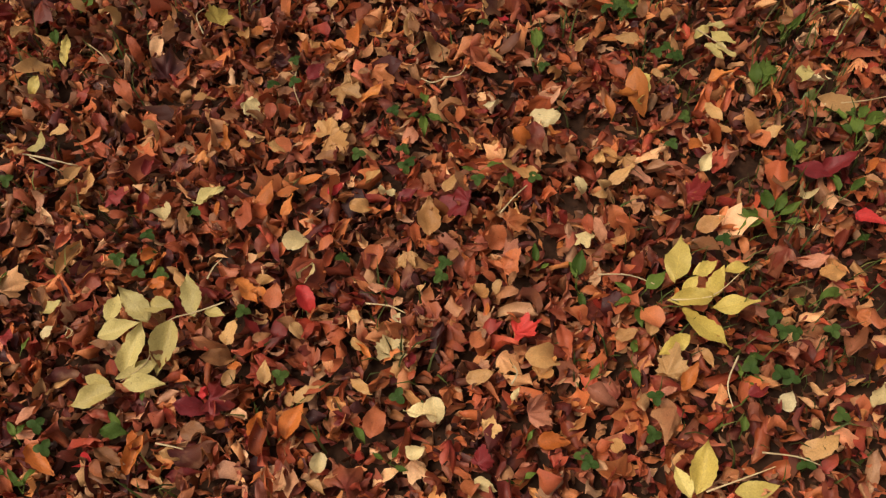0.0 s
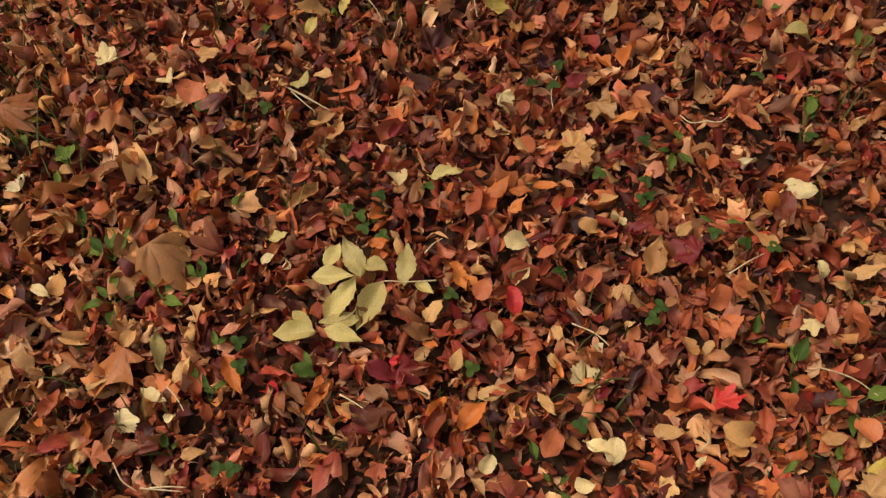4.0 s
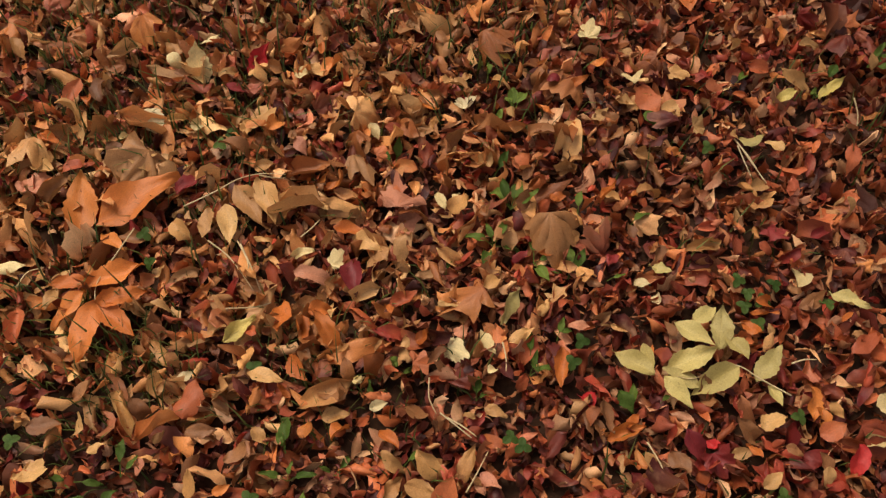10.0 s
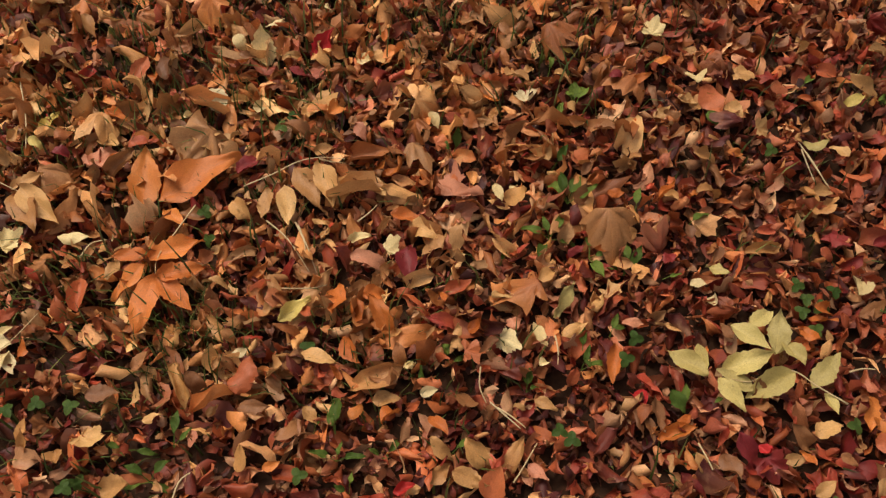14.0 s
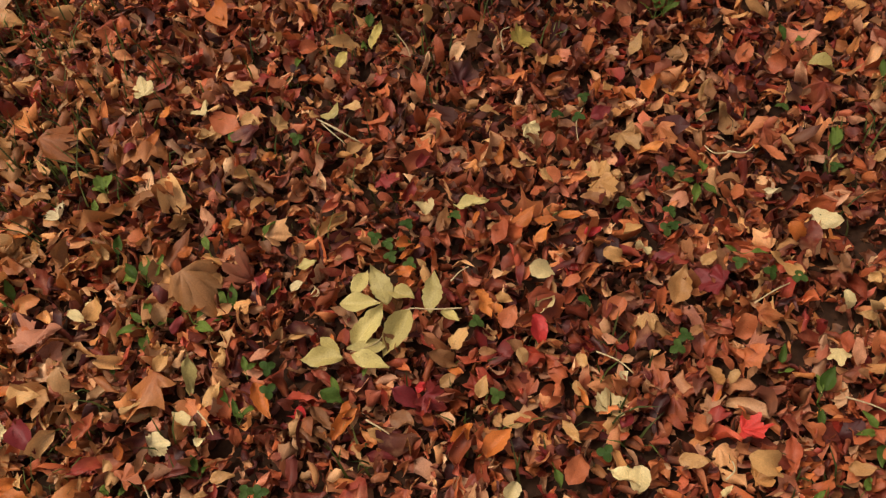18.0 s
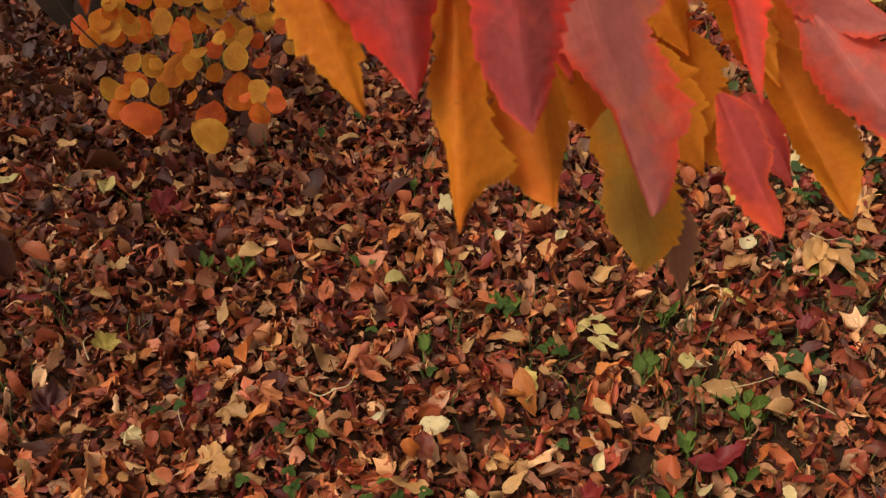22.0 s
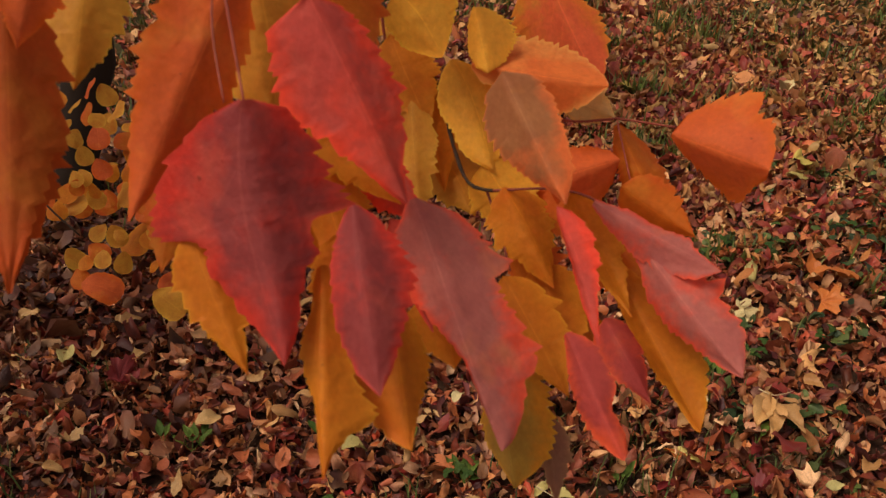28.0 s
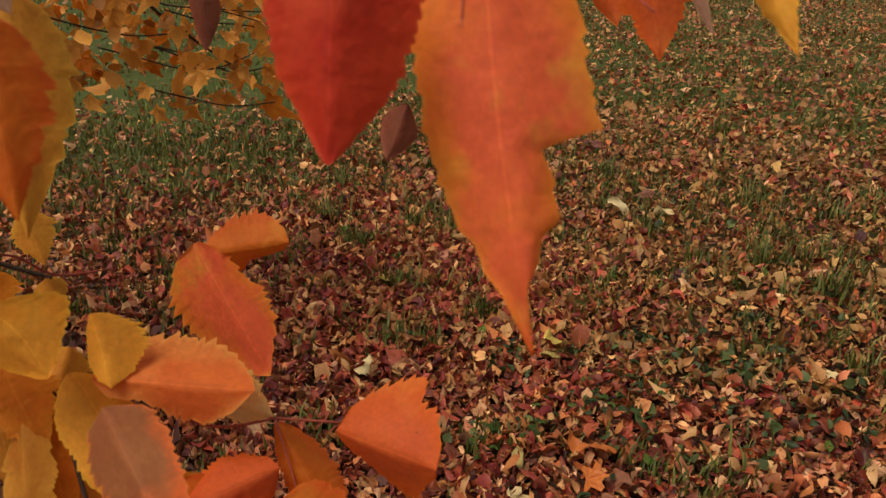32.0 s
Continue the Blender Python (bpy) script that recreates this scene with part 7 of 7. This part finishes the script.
for x, y, z, s in [(-0.63, 1.82, 0.56, 0.036), (-0.36, 1.74, 0.58, 0.053), (-0.38, 1.87, 0.33, 0.059), (-0.59, 1.68, 0.22, 0.043), (-0.30, 1.54, 0.27, 0.033), (-0.71, 1.97, 0.39, 0.048), (-0.37, 1.69, 0.48, 0.049), (-0.42, 1.70, 0.36, 0.035), (-0.57, 1.80, 0.34, 0.040), (-0.25, 1.75, 0.33, 0.047), (-0.48, 1.70, 0.56, 0.042), (-0.28, 1.95, 0.35, 0.047), (-0.42, 1.65, 0.37, 0.051), (-0.51, 1.56, 0.30, 0.043), (-0.21, 1.81, 0.22, 0.051), (-0.57, 1.86, 0.53, 0.044), (-0.28, 1.99, 0.30, 0.043), (-0.40, 1.80, 0.45, 0.043), (-0.54, 1.63, 0.44, 0.038)]:
    yellow_leaf(x, y, z, s)
for x, y, z, s in [(-0.36, 1.84, 0.26, 0.047), (-0.59, 1.77, 0.54, 0.039), (-0.38, 1.87, 0.49, 0.052)]:
    yellow_leaf(x, y, z, s)

# ---------------------------------------------------------------- branch over the lawn
for k in range(240):
    r_far = random.Random(500 + k)
    u, w = r_far.uniform(0, 1), r_far.random()
    x, y, z = -0.02 + 0.88 * u, 2.80 + r_far.uniform(-0.3, 0.3), 0.74 + 0.06 * (1 - u) + (0.55 - 0.1 * u) * w ** 0.9
    v, f, uv = palmate(np.random.default_rng(k), 5, 2, r_far.uniform(-0.2, 0.2), 0.06, r_far.uniform(0.3, 0.45), 4)
    ob = part("leaf", mesh_from("leaf", v * r_far.uniform(0.036, 0.078), f, m_ochre_far if k % 5 else HANG["amber"], uv), far_branch, "ochre leaf, slightly drooping")
    ob.matrix_basis = Matrix.Translation((x, y, z)) @ pose(0, 0, 0, r_far.gauss(-70, 22), r_far.gauss(0, 25), r_far.uniform(-60, 60))
spray = leaf_cloud(far_branch, "foliage", 150, (0.36, 2.92, 1.02), (0.22, 0.14, 0.15), 0.045, m_ochre_far, 21, "dense small ochre leaves")
spray.matrix_parent_inverse = Matrix.Identity(4)
tagged(spray, kind="stuff")
for k in range(9):
    r_far = random.Random(900 + k)
    x0, z0 = r_far.uniform(0.05, 0.4), r_far.uniform(0.82, 1.15)
    yy = 2.8 + r_far.uniform(-0.3, 0.3)
    twig(far_branch, [(x0, yy, z0), (x0 + 0.12, yy, z0 - 0.04), (x0 + 0.24, yy - 0.02, z0 - r_far.uniform(0.05, 0.12)), (x0 + 0.38, yy, z0 - r_far.uniform(0.05, 0.10))], 0.004)

# ---------------------------------------------------------------- grass
def grass(name, spots, tall, label, wide=0.0022, mat=m_grass):
    count = len(spots)
    h = tall * np.exp(rng.normal(0, 0.35, count))
    a = rng.uniform(0, 2 * np.pi, count)
    lean = rng.uniform(0.1, 0.8, count) * h
    dx, dy = np.cos(a), np.sin(a)
    wx, wy = -dy * wide, dx * wide
    z0 = height(spots[:, 0], spots[:, 1])
    x, y = spots[:, 0], spots[:, 1]
    p = np.stack([np.stack([x - wx, y - wy, z0], -1), np.stack([x + wx, y + wy, z0], -1),
                  np.stack([x - 0.7 * wx + dx * lean * 0.35, y - 0.7 * wy + dy * lean * 0.35, z0 + 0.6 * h], -1),
                  np.stack([x + 0.7 * wx + dx * lean * 0.35, y + 0.7 * wy + dy * lean * 0.35, z0 + 0.6 * h], -1),
                  np.stack([x + dx * lean, y + dy * lean, z0 + 0.95 * h], -1)], 1)
    tri = np.array([(0, 1, 3), (0, 3, 2), (2, 3, 4)])
    f = (tri[None] + 5 * np.arange(count)[:, None, None]).reshape(-1, 3)
    me = bpy.data.meshes.new(name)
    v = p.reshape(-1, 3)
    me.vertices.add(len(v))
    me.vertices.foreach_set("co", v.astype(np.float32).ravel())
    me.loops.add(f.size)
    me.loops.foreach_set("vertex_index", f.astype(np.int32).ravel())
    me.polygons.add(len(f))
    me.polygons.foreach_set("loop_start", np.arange(0, f.size, 3, dtype=np.int32))
    me.materials.append(mat)
    me.update(calc_edges=True)
    return tagged(new(name, me), label, "grass", kind="stuff")


def clumped(count, clumps, r0, r1, a0, a1, size):
    mid = sector(clumps, r0, r1, a0, a1)
    return mid[rng.integers(0, clumps, count)] + rng.normal(0, size, (count, 2))


grass("grass", clumped(2000, 200, 0.3, 2.4, -60, 120, 0.025), 0.045, "thin green grass blades between fallen leaves")
grass("grass", clumped(2600, 110, 1.0, 2.2, 50, 112, 0.07), 0.055, "short grass showing through thin leaf litter")
grass("grass", clumped(11000, 330, 2.0, 5.2, -65, 12, 0.04), 0.05, "tufts of green lawn grass among leaves", 0.0045, m_tuft)
grass("grass", clumped(60000, 2200, 4.3, 16, -75, 45, 0.13), 0.042, "green lawn grass with scattered leaves", 0.007, m_tuft)

grass("grass", np.stack([rng.normal(0.91, 0.75, 3500), rng.normal(4.80, 0.65, 3500)], -1), 0.04, "greener patch of lawn grass under the branch", 0.006, m_tuft)

for x, y in [(1.09, 3.51), (1.12, 3.18), (1.56, 3.18), (1.12, 2.70), (0.93, 2.34), (1.29, 2.36), (1.44, 3.34), (2.06, 4.58), (1.29, 3.94), (2.62, 3.59), (2.35, 2.85), (2.30, 2.45), (2.55, 2.34), (2.77, 2.33), (3.85, 4.08), (4.46, 3.96), (3.01, 2.92), (2.60, 2.05)]:
    wide = rng.uniform(0.03, 0.07)
    grass("grass", np.stack([rng.normal(x, wide, 110), rng.normal(y, wide, 110)], -1), 0.07, "upright tuft of yellow-green grass among fallen leaves", 0.0034, m_tuft)

# ---------------------------------------------------------------- creeping green cover
m_ivy = litter_material("creeper_green", [(0.0, (0.022, 0.046, 0.013)), (0.6, (0.046, 0.080, 0.019)), (1.0, (0.105, 0.130, 0.030))], True, gloss=0.3, rough=0.5, through_light=0.15, blotch=0.2, fade=0.15)
cover_shapes = [blade("heart", 3, 2, rng, fold=-0.25, bend=rng.normal(-0.5, 0.4), roll=rng.normal(0, 2)) for _ in range(14)]
for x, y, r, count in [(1.66, 1.98, 0.10, 60), (1.81, 1.76, 0.14, 80), (1.41, 1.76, 0.12, 70), (1.28, 2.10, 0.10, 40), (1.92, 1.50, 0.2, 80), (1.55, 1.55, 0.4, 120), (1.15, 1.75, 0.35, 70), (2.05, 1.95, 0.5, 110), (0.95, 1.35, 0.3, 90), (0.75, 1.1, 0.22, 50), (2.6, 2.5, 0.6, 90)]:
    knots = np.stack([rng.normal(x, r * 0.6, count // 7), rng.normal(y, r * 0.6, count // 7)], -1)
    p = knots[rng.integers(0, len(knots), count)] + rng.normal(0, 0.03, (count, 2))
    tagged(scatter("ground_cover", p, sized(count, 0.027), cover_shapes, m_ivy, rng, 0.6, (0.006, 0.034)),
           "dark green creeping plants among fallen leaves", "ground cover", kind="stuff")

# ---------------------------------------------------------------- leaf litter
THIN = [(0.45, 0.72, 0.30), (0.36, 0.42, 0.20), (0.60, 0.95, 0.25), (-1.48, 0.41, 0.20), (-1.66, -0.16, 0.2), (-1.85, -0.02, 0.28), (-1.19, -0.25, 0.10), (-1.18, -0.45, 0.2), (-0.98, -0.04, 0.12)]


def thinned(p, share=0.5):
    """Leaves out part of the litter where grass and weeds come through."""
    bare = sum(np.exp(-((p[:, 0] - x) ** 2 + (p[:, 1] - y) ** 2) / (r * r)) for x, y, r in THIN)
    return p[rng.random(len(p)) > share * np.clip(bare, 0, 1)]


spots = thinned(sector(19500, 0.05, 1.7, -66, 125), 0.34)
litter = scatter("leaf_litter", spots, sized(len(spots), 0.0365, 0.34), near_shapes, m_litter, rng, 0.62, (-0.006, 0.018))
tagged(litter, "dense brown, rust and tan fallen autumn leaves, dry and curled", "leaf litter", kind="stuff")
spots = sector(18500, 1.7, 2.6, -66, 104)
tagged(scatter("leaf_litter", spots, sized(len(spots), 0.038, 0.34), ring_shapes, m_litter, rng, 0.58, (-0.006, 0.018)),
       "brown, maroon and rust fallen leaves in a thick layer", "leaf litter", kind="stuff")
spots = sector(520, 0.75, 1.9, 52, 104)
tagged(scatter("leaf_litter", spots, sized(len(spots), 0.064), near_shapes, m_tan, rng, 0.4, (0.010, 0.022)),
       "large tan and orange-brown leaves among short grass", "leaf litter", kind="stuff")
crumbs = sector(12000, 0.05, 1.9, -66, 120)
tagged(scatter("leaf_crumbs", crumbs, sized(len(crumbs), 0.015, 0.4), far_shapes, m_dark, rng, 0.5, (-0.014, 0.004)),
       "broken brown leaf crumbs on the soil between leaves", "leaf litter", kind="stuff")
for x, y, r in THIN:
    grass("grass", np.stack([rng.normal(x, r * 0.6, 240), rng.normal(y, r * 0.6, 240)], -1), 0.042, "thin green grass standing through sparse leaves", 0.0016)
spots = thinned(sector(2500, 0.05, 2.6, -66, 115), 0.75)
tagged(scatter("leaf_litter", spots, sized(len(spots), 0.039), near_shapes, m_tan, rng, 0.5, (0.006, 0.018)),
       "tan and straw-coloured dry fallen leaves lying on top", "leaf litter", kind="stuff")
spots = sector(1800, 0.8, 2.4, 60, 114)
tagged(scatter("leaf_litter", spots, sized(len(spots), 0.043), near_shapes, m_tan, rng, 0.45, (0.006, 0.02)),
       "orange-tan dry leaves lying thick over short grass", "leaf litter", kind="stuff")
spots = np.concatenate([sector(50000, 2.6, 6.5, -66, 14), sector(5000, 2.6, 6.5, 14, 50)])
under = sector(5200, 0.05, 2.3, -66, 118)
tagged(scatter("leaf_litter", under, sized(len(under), 0.038), near_shapes, m_dark, rng, 0.3, (-0.014, -0.004)), "dark brown leaves at the bottom of the litter", "leaf litter", kind="stuff")
far_keep = rng.random(len(spots)) < np.interp(np.hypot(spots[:, 0], spots[:, 1]) + rng.normal(0, 0.35, len(spots)), [2.6, 3.6, 4.8, 6.5], [1, 0.9, 0.55, 0.06]) * (1 - 0.65 * np.exp(-(np.hypot(spots[:, 0] - 0.75, spots[:, 1] - 5.2) / 1.2) ** 4))
spots = spots[far_keep]
pale_far = (rng.random(len(spots)) < np.interp(np.degrees(np.arctan2(spots[:, 0], spots[:, 1])), [8, 40], [0.3, 0.6]))
side = spots[:, 0] > 0.42 * spots[:, 1]
for pick, mat, label in ((pale_far & side, m_straw, "straw-coloured fallen leaves on the lawn"), (pale_far & ~side, m_tan, "pale pinkish-tan fallen leaves on the lawn")):
    tagged(scatter("leaf_litter", spots[pick], sized(int(pick.sum()), 0.038), mid_shapes, mat, rng, 0.5, (0.004, 0.03)), label, "leaf litter", kind="stuff")
spots = spots[~pale_far]
tagged(scatter("leaf_litter", spots, sized(len(spots), 0.039), mid_shapes, m_litter, rng, 0.5), "brown and rust fallen leaves carpeting the lawn", "leaf litter", kind="stuff")
near_band = np.stack([rng.normal(1.25, 0.5, 2400), rng.normal(2.6, 0.6, 2400)], -1)
tagged(scatter("leaf_litter", near_band, sized(len(near_band), 0.041), mid_shapes, m_tan, rng, 0.5, (0.006, 0.03)), "pale tan and pinkish leaves lying over darker ones", "leaf litter", kind="stuff")
near_band = np.stack([rng.normal(1.05, 0.5, 3200), rng.normal(2.75, 0.6, 3200)], -1)
tagged(scatter("leaf_litter", near_band, sized(len(near_band), 0.041), mid_shapes, m_red, rng, 0.5, (0.006, 0.03)), "dark red and maroon maple leaves on the lawn", "leaf litter", kind="stuff")


def lawn_spots(count):
    """Leaves lie thinner on the far lawn and under the branch, thicker towards the open side."""
    p = sector(count, 4.6, 16, -70, 30)
    turn = np.degrees(np.arctan2(p[:, 0], p[:, 1]))
    return p[rng.random(count) < np.interp(turn, [8, 40], [0.12, 0.9]) * np.interp(p[:, 1], [4.6, 9, 16], [1, 0.7, 0.35])]


spots = lawn_spots(52000)
tagged(scatter("leaf_litter", spots, sized(len(spots), 0.05), speck_shapes, m_litter, rng, 0.4, (0.006, 0.036)), "thin scatter of brown fallen leaves on grass", "leaf litter", kind="stuff")
spots = lawn_spots(60000)
tagged(scatter("leaf_litter", spots, sized(len(spots), 0.046), speck_shapes, m_straw, rng, 0.4, (0.014, 0.044)), "thin scatter of tan fallen leaves on grass", "leaf litter", kind="stuff")
spots = np.concatenate([sector(17000, 0.05, 3.0, 116, 296), sector(9000, 2.2, 4.5, 55, 297), sector(11000, 2.4, 12.0, 46, 297)])
tagged(scatter("leaf_litter", spots, sized(len(spots), 0.047), speck_shapes, m_litter, rng, 0.35, (-0.004, 0.014)), "brown and tan fallen leaves spread over the lawn", "leaf litter", kind="stuff")
grass("grass", clumped(26000, 1600, 1.8, 13, 48, 297, 0.16), 0.042, "lawn grass between fallen leaves", 0.008, m_tuft)
# Darker leaf colour here stands in for the shade under the tree.
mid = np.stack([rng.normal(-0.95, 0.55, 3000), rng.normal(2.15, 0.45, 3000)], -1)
tagged(scatter("leaf_litter", mid, sized(len(mid), 0.05), mid_shapes, m_dark, rng, 0.4, (0.01, 0.024)), "darkened brown leaves in place of shade round the tree's foot", "leaf litter", kind="stuff")
for k in range(300):
    x, y = sector(1, 0.5, 1.9, -45, 95)[0]
    ob = part("fallen_leaf", blade_mesh(("ovate", "leaflet", "ovate", "round", "lance")[k % 5], (m_tawny, m_rust, m_brown, m_orange, m_brown)[(k * 7) % 5], float(sized(1, 0.037)[0]), rng, 8, 4), litter)
    ob.matrix_basis = pose(x, y, rest(x, y, ob.data) + 0.004, rng.normal(0, 16), rng.normal(0, 18), rng.uniform(0, 360))
